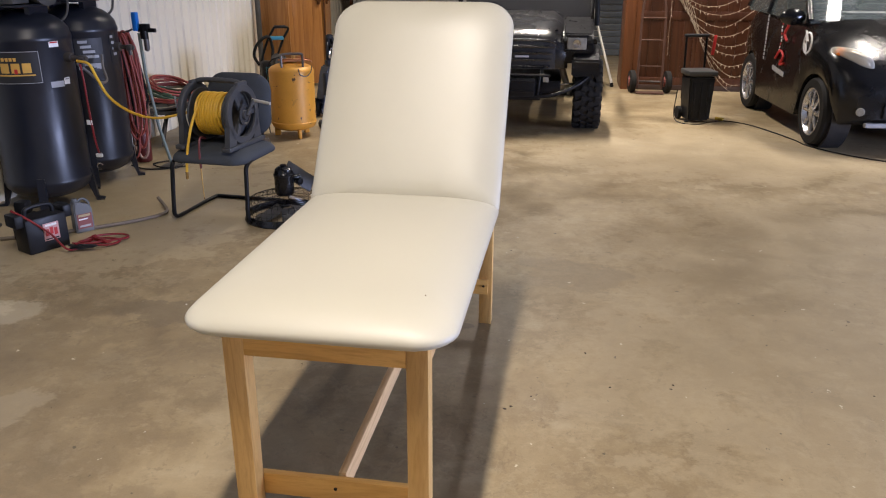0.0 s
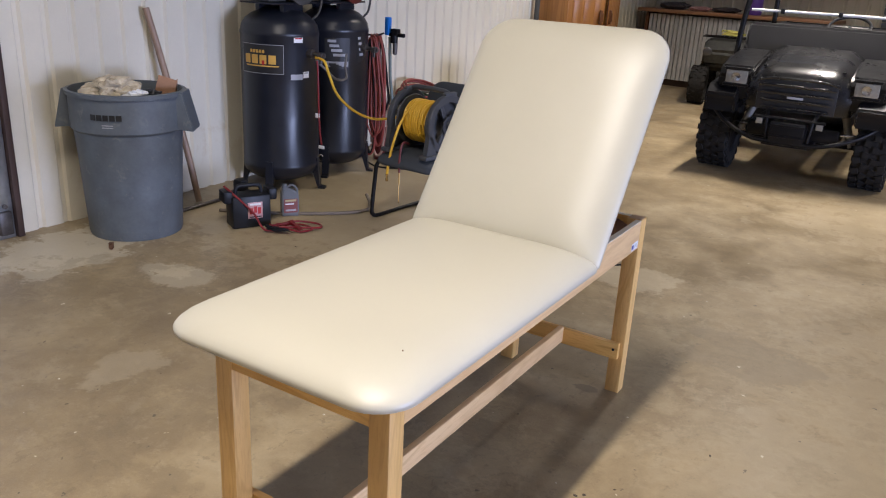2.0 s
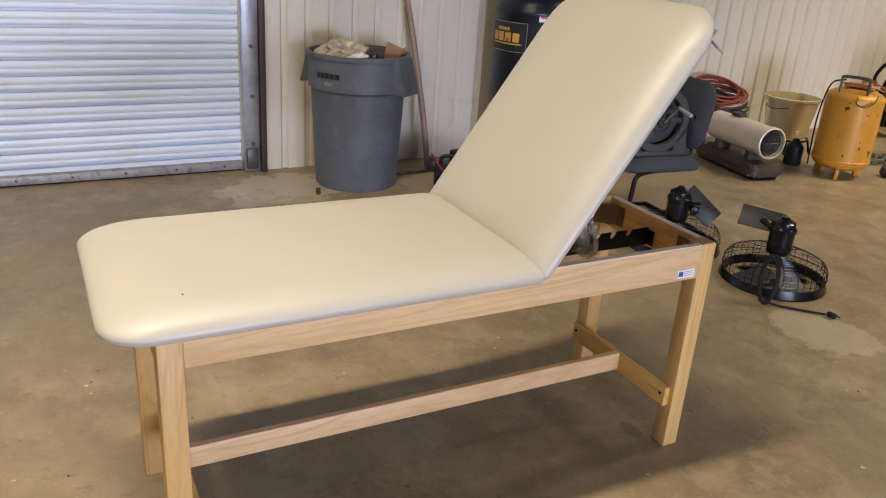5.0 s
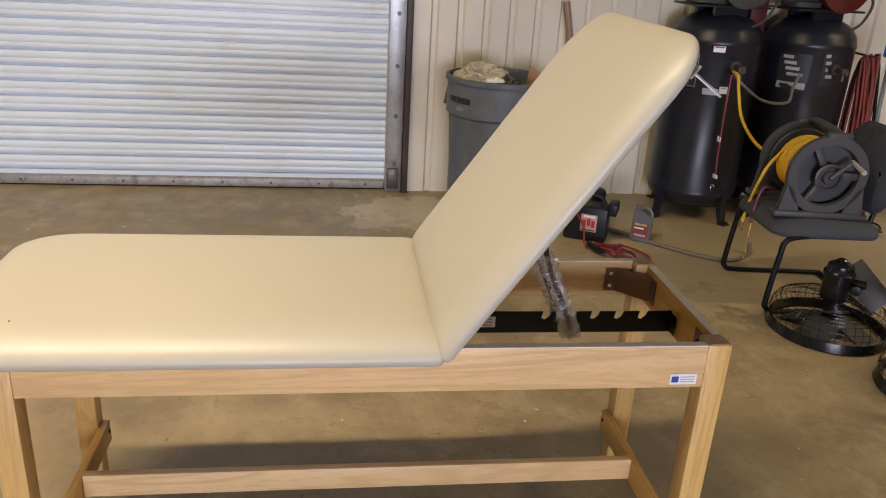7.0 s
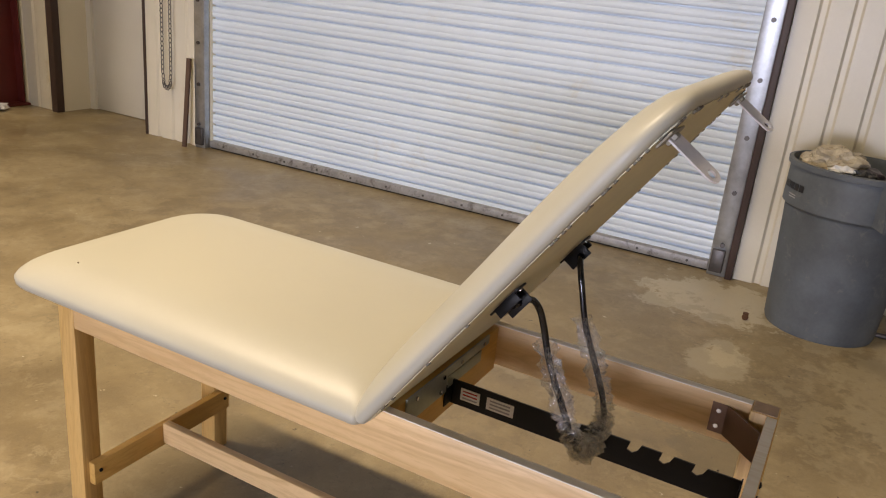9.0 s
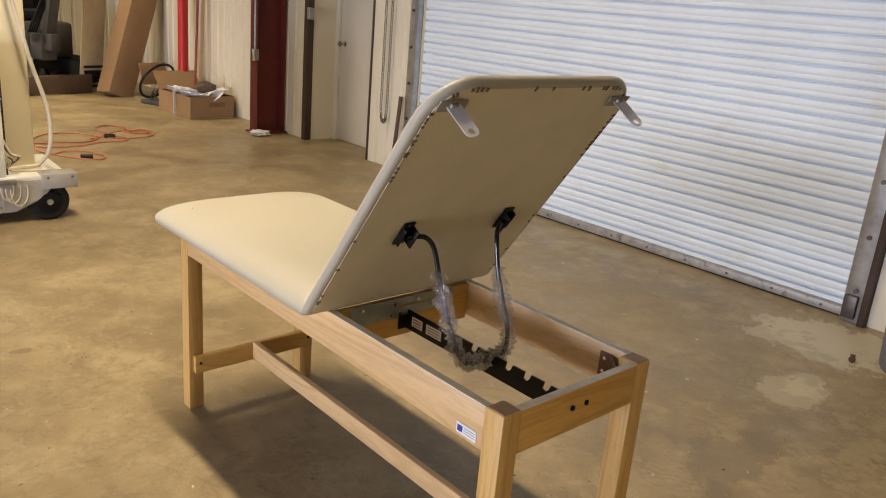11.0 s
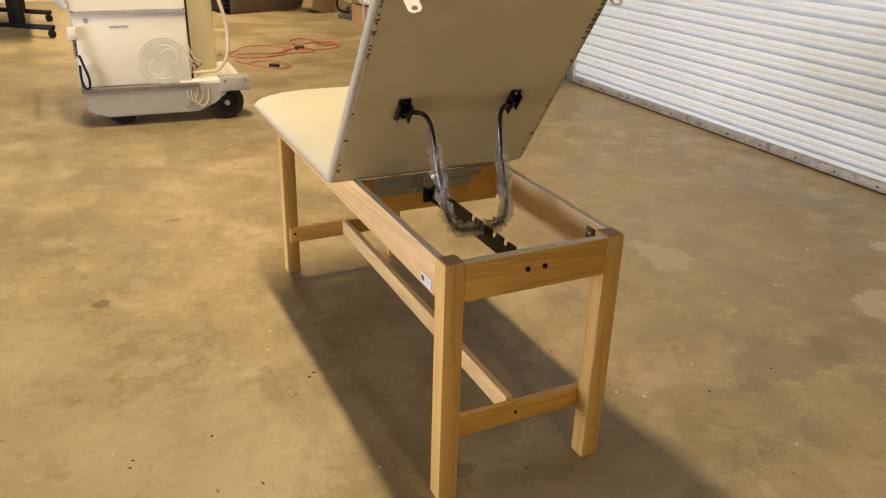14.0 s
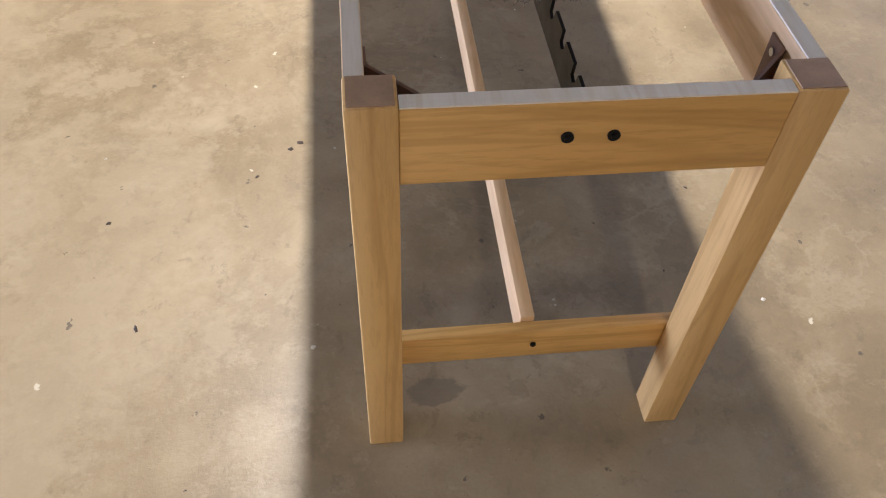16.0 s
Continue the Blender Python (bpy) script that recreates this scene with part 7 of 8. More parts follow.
def teardrop(s, long, high, deep, along=0.0):
    """A lamp shape lying on the wing, its long axis rising outwards and back."""
    bm = crumpled((along, 0, 0), (long, deep, high), 3, 3, 0.0)
    for v in bm.verts:
        v.co.z *= 1.0 - 0.35 * (v.co.x / 0.17)
    bmesh.ops.transform(bm, matrix=Matrix.LocRotScale((s * 0.575, -0.235, 0.745), None, (s, 1, 1)) @ pose(0, 0, 0, 22, -24, 34), verts=bm.verts)
    return bm


for s in (-1, 1):
    part("seat", bx(box((s * 0.33, 1.25, 1.02), (0.46, 0.45, 0.16), 0.05), (s * 0.33, 1.5, 1.22), (0.44, 0.14, 0.4), 0.05), BP, CAR)
    part("roof_pillar", tube(bmesh.new(), smoothline([(s * 0.735, 0.33, 1.0), (s * 0.68, 0.63, 1.225), (s * 0.625, 0.96, 1.425), (s * 0.605, 1.3, 1.505), (s * 0.605, 1.8, 1.505), (s * 0.635, 2.06, 1.385), (s * 0.73, 2.13, 1.03)], 5), 0.028, 10), CP, CAR, "black roof pillar")
    part("door_pillar", tube(bmesh.new(), [(s * 0.735, 1.42, 1.0), (s * 0.605, 1.5, 1.5)], 0.035, 8), CP, CAR)
    mr = part("door_mirror", crumpled((s * 0.86, 0.42, 1.03), (0.11, 0.06, 0.07), 3, 3, 0.0), CP, CAR, "black door mirror", 60)
    hl = part("headlight", teardrop(s, 0.185, 0.092, 0.055), glassy("headlamp_cover", (0.80, 0.78, 0.70), 0.06, 0.35), CAR, "large clear headlight", 60)
    part("reflector", teardrop(s, 0.155, 0.074, 0.045), plain("lamp_bowl", (0.42, 0.37, 0.27), 0.25, 0.5, 0.3, 25), hl, "", 60)
    part("indicator", teardrop(s, 0.05, 0.06, 0.05, 0.095), plain("amber_lens", (0.7, 0.2, 0.02), 0.2), hl, "amber indicator", 60)
    part("fog_light", lathe(bmesh.new(), [(0.001, 0), (0.03, 0), (0.034, 0.012), (0.028, 0.02), (0.001, 0.02)], 20, pose(s * 0.52, -0.425, 0.36, 90, 0, s * 20)), LENS, CAR)
    for y in (0.0, 1.83):
        bm = bmesh.new()
        R = 0.285
        lathe(bm, [(R * 0.68, -0.08), (R * 0.74, -0.09), (R * 0.94, -0.085), (R, -0.06), (R, 0.06), (R * 0.94, 0.085), (R * 0.74, 0.09), (R * 0.68, 0.08)], 44, pose(0, 0, 0, 0, 90, 0), False)
        w_ = part("wheel", bm, RUBBER, CAR, "", 30)
        w_.matrix_local = pose(s * 0.66, y, R)
        bm = bmesh.new()
        lathe(bm, [(0.165, s * 0.05), (0.19, s * 0.085), (0.198, s * 0.085), (0.2, s * 0.0), (0.19, -s * 0.07), (0.16, -s * 0.03)], 36, pose(0, 0, 0, 0, 90, 0), False)
        rod(bm, (s * 0.03, 0, 0), (s * 0.082, 0, 0), 0.045, n=20)
        for k in range(8):
            mm = pose(0, 0, 0, 45 * k)
            bx(bm, (s * 0.066, 0, 0.11), (0.025, 0.034, 0.16), 0.006, mm)
        part("rim", bm, plain("silver_alloy", (0.5, 0.5, 0.52), 0.25, 0.8, 0.08), w_, "silver eight-spoke rim")
        part("wheel_well", rod(bmesh.new(), (-s * 0.14, 0, 0), (s * 0.02, 0, 0), 0.31, n=28), BLACKINK, w_)
    # stickers on the flank: plain shapes
x = -0.776
part("flank_sticker", tube(bmesh.new(), circle((-0.772, 0.22, 0.83), 0.085, 28, (0, 1, 0), (0.04, 0, 1)), 0.008, 6, True), PAPER, CAR, "white ring sticker")
bm = bmesh.new()
prism(bm, [(0.24, 0.93), (0.18, 0.845), (0.225, 0.85), (0.19, 0.73), (0.27, 0.825), (0.22, 0.82), (0.27, 0.93)], -0.786, -0.779, 0)
part("flank_sticker", bm, PAPER, CAR, "white bolt sticker")
for k in range(9):
    part("flank_sticker", box((-0.782, 0.86 + 0.012 * math.sin(k), 0.94 - k * 0.03), (0.004, 0.018, 0.02)), PAPER if k % 3 else REDINK, CAR)
part("flank_sticker", tube(bmesh.new(), smoothline([(-0.783, 0.80, 1.0), (-0.783, 0.70, 0.95), (-0.783, 0.78, 0.86), (-0.783, 0.70, 0.80)], 6), 0.012, 6), REDINK, CAR, "red curl sticker")
part("flank_sticker", tube(bmesh.new(), smoothline([(-0.783, 0.95, 0.62), (-0.783, 0.84, 0.70), (-0.783, 0.74, 0.66), (-0.783, 0.80, 0.58), (-0.783, 0.70, 0.60)], 6), 0.012, 6), REDINK, CAR, "red curl sticker")
for k in range(8):
    part("flank_sticker", box((-0.781, 0.98 - k * 0.042, 0.53 - 0.004 * k), (0.004, 0.032, 0.045)), GREYINK, CAR)
for k in range(12):
    part("flank_sticker", box((-0.779, 1.30, 0.98 - k * 0.036), (0.004, 0.03, 0.026)), GREYINK, CAR)
part("front_grille", box((0, -0.435, 0.37), (0.7, 0.03, 0.13), 0.01), BLACKINK, CAR)
part("bumper_lip", box((0, -0.43, 0.255), (0.95, 0.05, 0.04), 0.012), GREYINK, CAR, "grey lower bumper lip")
part("number_plate", box((0, -0.455, 0.50), (0.3, 0.006, 0.1), 0.002), PAPER, CAR, "white plate with plain bars")
part("dash_papers", box((-0.15, 0.62, 1.06), (0.4, 0.2, 0.004), 0), PAPER, CAR, "white papers on the dashboard")


# ---- south end: mobile x-ray cart ----
CREAM = plain("off_white_enamel", (0.70, 0.68, 0.61), 0.38, 0.0, 0.04, 3, 90, 0.04)
CARTGREY = plain("warm_grey_enamel", (0.33, 0.315, 0.285), 0.4, 0.0, 0.08, 5, 90, 0.05, dirt=(0.25, 0.21, 0.16), amount=0.2)
YELLOWED = plain("yellowed_enamel", (0.70, 0.62, 0.42), 0.4, 0.0, 0.05, 3, 90, 0.04)
XC = thing("xray_cart", "off-white mobile x-ray machine on wheels, cables hanging", "x-ray machine", pose(0.0, -0.98, 0, 0, 0, -3) @ Matrix.Scale(1.06, 4))
bm = bmesh.new()
prism(bm, [(0.335, 0.24), (0.335, 0.11), (0.22, 0.065), (-0.34, 0.065), (-0.50, 0.14), (-0.56, 0.24)], -0.62, 0.0, 1)
bmesh.ops.bevel(bm, geom=list(bm.edges), offset=0.008, segments=2, affect="EDGES")
part("chassis", bm, CARTGREY, XC, "warm grey chassis skirt")
part("chassis_ledge", box((-0.0, -0.31, 0.241), (0.70, 0.646, 0.026), 0.004), plain("grey_metal_strip", (0.22, 0.21, 0.19), 0.4, 0.4, 0.2, 9), XC, "grey metal strip round the skirt")
part("skirt_seam", box((-0.28, 0.0015, 0.155), (0.003, 0.003, 0.16)), GREYINK, XC)
for z in (0.10, 0.21):
    part("skirt_screw", rod(bmesh.new(), (-0.265, 0.0, z), (-0.265, 0.005, z), 0.005, n=8), STEELDARK, XC)
body = part("cabinet", box((0.015, -0.32, 0.475), (0.65, 0.6, 0.44), 0.012), CREAM, XC, "off-white enamelled cabinet")
part("side_strip", box((0.345, -0.32, 0.475), (0.012, 0.5, 0.40), 0.004), plain("blue_white_panel", (0.50, 0.53, 0.62), 0.4), XC)
bm = bmesh.new()
prism(bm, [(0.34, 0.70), (0.345, 0.80), (0.30, 0.845), (0.12, 0.87), (0.0, 0.955), (-0.10, 0.955), (-0.305, 0.86), (-0.312, 0.70)], -0.62, -0.015, 1)
bmesh.ops.bevel(bm, geom=list(bm.edges), offset=0.012, segments=2, affect="EDGES")
part("hood", bm, CREAM, XC, "off-white sloped hood")
part("hood_seam", box((0.017, -0.31, 0.70), (0.657, 0.615, 0.008)), GREYINK, XC)
part("control_panel", box((0.24, -0.36, 0.93), (0.2, 0.3, 0.14), 0.012), GREYINK, XC, "grey control box")
part("panel_face", box((0.24, -0.208, 0.93), (0.15, 0.006, 0.09), 0.004), plain("pale_panel", (0.55, 0.54, 0.5), 0.4), XC)
part("push_handle", tube(bmesh.new(), smoothline([(0.36, -0.08, 0.72), (0.43, -0.08, 0.80), (0.45, -0.08, 0.84), (0.45, -0.3, 0.845), (0.45, -0.55, 0.84), (0.43, -0.55, 0.80), (0.36, -0.55, 0.72)], 6), 0.018, 10), plain("blue_grey_handle", (0.45, 0.46, 0.52), 0.35), XC, "blue-grey push handle")
part("hand_switch", tube(bmesh.new(), smoothline([(0.335, 0.014, 0.40), (0.338, 0.016, 0.32), (0.325, 0.018, 0.265), (0.30, 0.02, 0.262), (0.295, 0.02, 0.32), (0.315, 0.018, 0.40), (0.33, 0.016, 0.46)], 6), 0.008, 7), RUBBER, XC, "black coiled hand switch lead")
part("switch_coil", tube(bmesh.new(), coil((0.345, 0.014, 0.45), 0.010, 9, 0.012, (1, 0, 0), (0, 1, 0), (0, 0, 1), 0.001, 6, 10), 0.003, 5), RUBBER, XC, "black coiled lead")
part("switch_holder", box((0.352, -0.01, 0.585), (0.05, 0.05, 0.075), 0.01), CREAM, XC, "white hand switch holder")
part("name_bar", box((0.085, -0.0185, 0.615), (0.11, 0.003, 0.012)), GREYINK, XC, "small plain grey name bar")
part("small_badge", lathe(bmesh.new(), [(0.001, 0), (0.016, 0), (0.016, 0.002), (0.001, 0.002)], 18, pose(0.265, -0.0195, 0.655, 90, 0, 0)), GREYINK, XC)
LOGO = plain("pale_grey_print", (0.53, 0.52, 0.475), 0.4)
part("round_mark", tube(bmesh.new(), circle((-0.15, -0.0205, 0.39), 0.150, 40, (1, 0, 0), (0, 0, 1)), 0.003, 5, True), LOGO, XC, "large pale grey ring mark")
lm = part("round_mark", lathe(bmesh.new(), [(0.001, 0), (0.138, 0), (0.138, 0.0015), (0.001, 0.0015)], 40, pose(-0.15, -0.0195, 0.39, 90, 0, 0)), LOGO, XC, "pale grey disc mark")
for k, (cx, cz, r, a0, a1) in enumerate(((-0.185, 0.42, 0.05, 0.6, 4.4), (-0.115, 0.36, 0.05, 3.7, 7.5), (-0.15, 0.39, 0.105, 1.2, 2.6), (-0.15, 0.39, 0.105, 4.3, 5.7))):
    part("mark_stroke", tube(bmesh.new(), circle((cx, -0.0215, cz), r, 16, (1, 0, 0), (0, 0, 1), a0, a1, True), 0.0048, 5), CREAM, lm)
part("column", box((-0.415, -0.33, 1.02), (0.17, 0.22, 1.56), 0.014), YELLOWED, XC, "yellowed tall column")
# solid black strip in place of the shade between cabinet and column
part("column_gap", box((-0.322, -0.30, 0.62), (0.014, 0.44, 0.72)), BLACKINK, XC, "black strip standing in for the shaded gap beside the column")
part("column_base", box((-0.42, -0.33, 0.262), (0.22, 0.30, 0.03), 0.008), YELLOWED, XC)
part("deck", box((-0.43, -0.31, 0.25), (0.40, 0.60, 0.028), 0.006), CREAM, XC, "off-white front deck")
dg = part("deck_guard", box((-0.575, -0.05, 0.232), (0.19, 0.13, 0.085), 0.005), CARTGREY, XC, "grey metal corner guard")
for x in (-0.64, -0.51):
    part("guard_screw", rod(bmesh.new(), (x, 0.014, 0.255), (x, 0.019, 0.255), 0.006, n=8), STEELDARK, dg)
for x, r in ((-0.515, 0.112), (0.13, 0.09)):
    for y in (-0.045 if x < 0 else -0.10, -0.56):
        bm = bmesh.new()
        lathe(bm, [(r * 0.3, -0.035), (r * 0.9, -0.035), (r, -0.022), (r, 0.022), (r * 0.9, 0.035), (r * 0.3, 0.035)], 30, pose(x, y, r, 90, 0, 0))
        wv = part("wheel", bm, RUBBER, XC, "black rubber wheel")
        part("hub", lathe(bmesh.new(), [(0.001, 0.0), (r * 0.55, 0.0), (r * 0.55, 0.012), (r * 0.3, 0.02), (0.001, 0.02)], 22, pose(x, y + 0.03, r, -90, 0, 0)), BLACKSTEEL, wv)
        part("axle_nut", rod(bmesh.new(), (x, y + 0.045, r), (x, y + 0.06, r), r * 0.16, n=8), GALV, wv)
part("caster_fork", box((-0.5, -0.09, 0.16), (0.12, 0.04, 0.12), 0.01), BLACKSTEEL, XC)
for k in range(5):
    r_ = random.Random(50 + k)
    o = r_.uniform(-0.05, 0.05)
    pts = [(-0.12 + o, -0.10, 1.02), (-0.2 + o * 0.6, -0.06, 0.90 + o), (-0.255 + o * 0.3, -0.05, 0.72), (-0.265 - o * 0.3, -0.06, 0.52 + o), (-0.29 - abs(o), -0.05, 0.40), (-0.34 - o, -0.06, 0.34 + o * 0.5), (-0.30, -0.10, 0.28)]
    part("cable", tube(bmesh.new(), smoothline(pts, 6), 0.0065 if k < 3 else 0.0045, 7), plain("cream_cable", (0.55, 0.49, 0.36), 0.45) if k < 3 else STEELDARK, XC)
part("cable", tube(bmesh.new(), smoothline([(-0.40, -0.16, 1.35), (-0.49, -0.12, 0.9), (-0.56, -0.10, 0.62), (-0.56, -0.10, 0.42), (-0.50, -0.12, 0.31), (-0.40, -0.14, 0.29), (-0.30, -0.12, 0.285)], 6), 0.012, 8), plain("cream_cable_heavy", (0.6, 0.54, 0.42), 0.45), XC, "thick cream cable")
for k in range(3):
    part("cable", tube(bmesh.new(), circle((-0.30 - 0.03 * k, 0.012, 0.20 - 0.01 * k), 0.055 + 0.01 * k, 18, (0.6, 0.1, 0), (0, 0, 1), 2.6, 6.6, True), 0.0035, 6), bpy.data.materials["cream_cable"], XC)
part("tube_arm", tube(bmesh.new(), [(-0.415, -0.3, 1.55), (0.15, -0.36, 1.5)], 0.06, 16), YELLOWED, XC)
part("tube_head", bx(rod(bmesh.new(), (0.12, -0.5, 1.47), (0.12, -0.2, 1.47), 0.1, n=24), (0.12, -0.35, 1.33), (0.18, 0.18, 0.14), 0.01), CREAM, XC)

# ---- south-west corner clutter ----
bxx = thing("cardboard_box", "open cardboard box stuffed with white papers", "cardboard box", pose(-3.2, -4.6, 0, 0, 0, 4))
W_, D_, H_ = 0.54, 0.72, 0.24
for c, s in (((0, D_ / 2, H_ / 2), (W_, 0.006, H_)), ((0, -D_ / 2, H_ / 2), (W_, 0.006, H_)), ((W_ / 2, 0, H_ / 2), (0.006, D_, H_)), ((-W_ / 2, 0, H_ / 2), (0.006, D_, H_))):
    part("side", box(c, s), CARDBOARD, bxx)
part("bottom", box((0, 0, 0.004), (W_, D_, 0.006)), CARDBOARD, bxx)
fl = part("flap", box((0, 0.12, 0), (W_ * 0.98, 0.24, 0.005)), CARDBOARD, bxx)
fl.matrix_local = pose(0, -D_ / 2, H_, 130, 0, 0)
part("print_band", box((-0.05, D_ / 2 + 0.004, 0.15), (0.2, 0.002, 0.05)), plain("dark_brown_print", (0.2, 0.11, 0.05), 0.8), bxx, "plain printed bars")
for k, (x, y, z, a, b) in enumerate(((0.08, 0.16, 0.22, 14, -8), (-0.10, 0.14, 0.24, 20, 8), (0.10, -0.05, 0.25, -8, -16), (-0.05, 0.20, 0.21, 30, 4))):
    sp_ = tagged(part("paper_sheet", crumpled((0, 0, 0), (0.17, 0.18, 0.03), 60 + k, 3, 0.4), PAPER, None, "", 0), "crumpled white packing paper in the box", "paper", "packing paper")
    sp_.matrix_world = pose(-3.2 + x, -4.6 + y, z, a, b, 30 * k)
tagged(part("brown_bag", crumpled((-3.26, -4.48, 0.30), (0.11, 0.09, 0.08), 71, 3), plain("brown_bag", (0.1, 0.065, 0.045), 0.7), None, "", 0), "crumpled brown bag on the packing paper", "bag")
tagged(part("small_strip", box((0, 0, 0.15), (0.035, 0.004, 0.3)), PAPER), "narrow white strip propped against the box", "strip").matrix_world = pose(-2.9, -4.5, 0, 8, -6, 20)
tagged(part("tall_carton", box((0, 0, 0.8), (0.34, 0.26, 1.6), 0.004), CARDBOARD), "tall brown carton leaning against the wall", "carton").matrix_world = pose(-2.80, -6.05, 0.0, 6, -22, 12)
tagged(part("tall_board", box((0, 0, 0.85), (0.3, 0.02, 1.7), 0.003), plain("pale_board", (0.52, 0.40, 0.24), 0.7)), "pale board leaning behind the carton", "board").matrix_world = pose(-2.62, -6.38, 0.0, 7, -10, 12)
tj = thing("wire_reel", "dark reel of steel hoops and hose by the wall", "reel", pose(-3.1, -5.45, 0, 0, 0, 20))
part("hoop", tube(bmesh.new(), circle((0, 0, 0.26), 0.24, 30, (1, 0, 0), (0, 0.5, 0.87)), 0.016, 8, True), BP, tj)
for k in range(3):
    part("hoop", tube(bmesh.new(), circle((0.02 * k, 0.05 * k + 0.06, 0.13 + 0.03 * k), 0.13 - 0.015 * k, 24, (1, 0, 0), (0, 0.6, 0.8)), 0.011, 7, True), CHROME if k % 2 else STEELDARK, tj)
part("base", box((0, 0.1, 0.025), (0.4, 0.34, 0.05), 0.01), DUSTY, tj)
part("brown_flap", box((-0.12, -0.1, 0.36), (0.4, 0.02, 0.26), 0.004, pose(0, 0, 0, 14, 0, 0)), CARDBOARD, tj)
part("red_cap", rod(bmesh.new(), (0.02, 0.16, 0.30), (-0.1, 0.16, 0.32), 0.03, n=14), REDINK, tj)
tagged(part("red_tube", rod(bmesh.new(), (-3.28, -5.12, 0.0), (-3.40, -5.35, 1.9), 0.06, n=20), plain("bright_red_tube", (0.5, 0.025, 0.025), 0.45)), "bright red tube leaning in the corner", "tube")
tagged(part("red_rod", rod(bmesh.new(), (-3.36, -5.0, 0.0), (-3.47, -5.05, 1.8), 0.014, n=10), plain("dull_red", (0.3, 0.05, 0.04), 0.5)), "thin red rod leaning on the wall", "rod")
tagged(part("wood_strip", box((0, 0, 0.9), (0.045, 0.02, 1.8), 0.003), plain("pale_strip_wood", (0.5, 0.36, 0.22), 0.6)), "thin wooden strip leaning on the wall", "strip").matrix_world = pose(-3.38, -4.9, 0, 3, -4, 0)
# column outlet, conduit and paper scrap
ob_ = thing("outlet_box", "grey metal outlet box on the red column", "outlet", pose(WX + 0.365, -3.27, 0))
part("box", box((0, 0, 0.80), (0.045, 0.075, 0.11), 0.006), GALV, ob_)
part("cover", box((0.025, 0, 0.80), (0.006, 0.082, 0.118), 0.003), CHROME, ob_)
part("conduit", rod(bmesh.new(), (0, 0, 0.855), (0, 0, 2.6), 0.011, n=12), GALV, ob_)
tagged(part("paper_scrap", crumpled((-3.20, -3.15, 0.03), (0.09, 0.07, 0.03), 77, 3, 0.5), PAPER, None, "", 0), "scrap of crumpled white paper on the floor", "paper")
tagged(part("switch_box", box((WX + 0.06, -2.74, 1.25), (0.05, 0.07, 0.11), 0.006), GALV), "small grey switch box by the entry", "switch")
# door chain
chn = thing("door_chain", "looped steel hand chain hanging beside the roll-up door", "chain", pose(WX + 0.07, -1.50, 0))
bm = bmesh.new()
for side in (-1, 1):
    for k in range(62):
        z = 0.46 + k * 0.034
        c = (0, side * (0.042 - 0.010 * max(0, (0.52 - z) / 0.06)), z)
        tube(bm, circle(c, 0.013, 8, (1, 0, 0) if k % 2 else (0, 1, 0), (0, 0, 1.5)), 0.0036, 5, True)
for k in range(6):
    a = math.pi + math.pi * (k + 0.5) / 6
    tube(bm, circle((0, 0.036 * math.cos(a), 0.455 + 0.045 * math.sin(a)), 0.013, 8, (1, 0, 0) if k % 2 else (0, 1, 0), (0, 0, 1.4)), 0.0036, 5, True)
tagged(part("links", bm, STEELDARK, chn, "dark steel links"), kind="stuff")
part("hook", box((-0.03, 0, 2.58), (0.08, 0.09, 0.02), 0.004), STEELDARK, chn)
tagged(part("rusty_bar", box((0, 0, 0.33), (0.02, 0.035, 0.66), 0.003), plain("rust", (0.10, 0.055, 0.035), 0.7)), "rusty flat bar leaning by the door rail", "steel bar").matrix_world = pose(WX + 0.11, -1.29, 0.0, 0, -5, 0)
# orange cord loops
oc = thing("orange_cord", "tangled orange extension cord on the concrete", "extension cord", Matrix())
OCM = plain("orange_cord", (0.50, 0.14, 0.07), 0.45)
LOOPS = (
    [(-1.06, -3.38), (-1.30, -3.68), (-1.57, -3.70), (-1.70, -3.46), (-1.88, -3.33), (-2.08, -3.32), (-2.22, -3.47), (-2.14, -3.68), (-1.97, -3.70), (-1.80, -3.55), (-1.56, -3.27), (-1.30, -3.28), (-1.10, -3.30)],
    [(-1.85, -3.60), (-1.80, -3.84), (-1.95, -4.02), (-2.09, -3.86), (-2.02, -3.66), (-2.12, -3.52), (-2.25, -3.58), (-2.20, -3.74), (-2.04, -3.62)],
    [(-1.09, -3.25), (-1.05, -2.95), (-1.16, -2.72), (-1.34, -2.50), (-1.46, -2.60), (-1.40, -2.82), (-1.22, -2.90), (-1.10, -2.78)],
    [(-0.95, -3.35), (-1.15, -3.12), (-1.40, -3.08), (-1.62, -3.20), (-1.84, -3.20), (-1.92, -3.36), (-1.78, -3.46), (-1.60, -3.38)],
)
for k, loop in enumerate(LOOPS):
    part("loop", tube(bmesh.new(), smoothline([(x, y, 0.007 + 0.004 * ((i + k) % 2)) for i, (x, y) in enumerate(loop)], 6), 0.0055, 6), OCM, oc)
for x, y in ((-1.74, -3.42), (-1.26, -2.60)):
    part("connector", rod(bmesh.new(), (x, y, 0.02), (x - 0.09, y + 0.03, 0.02), 0.02, n=12), BP, oc, "black connector")
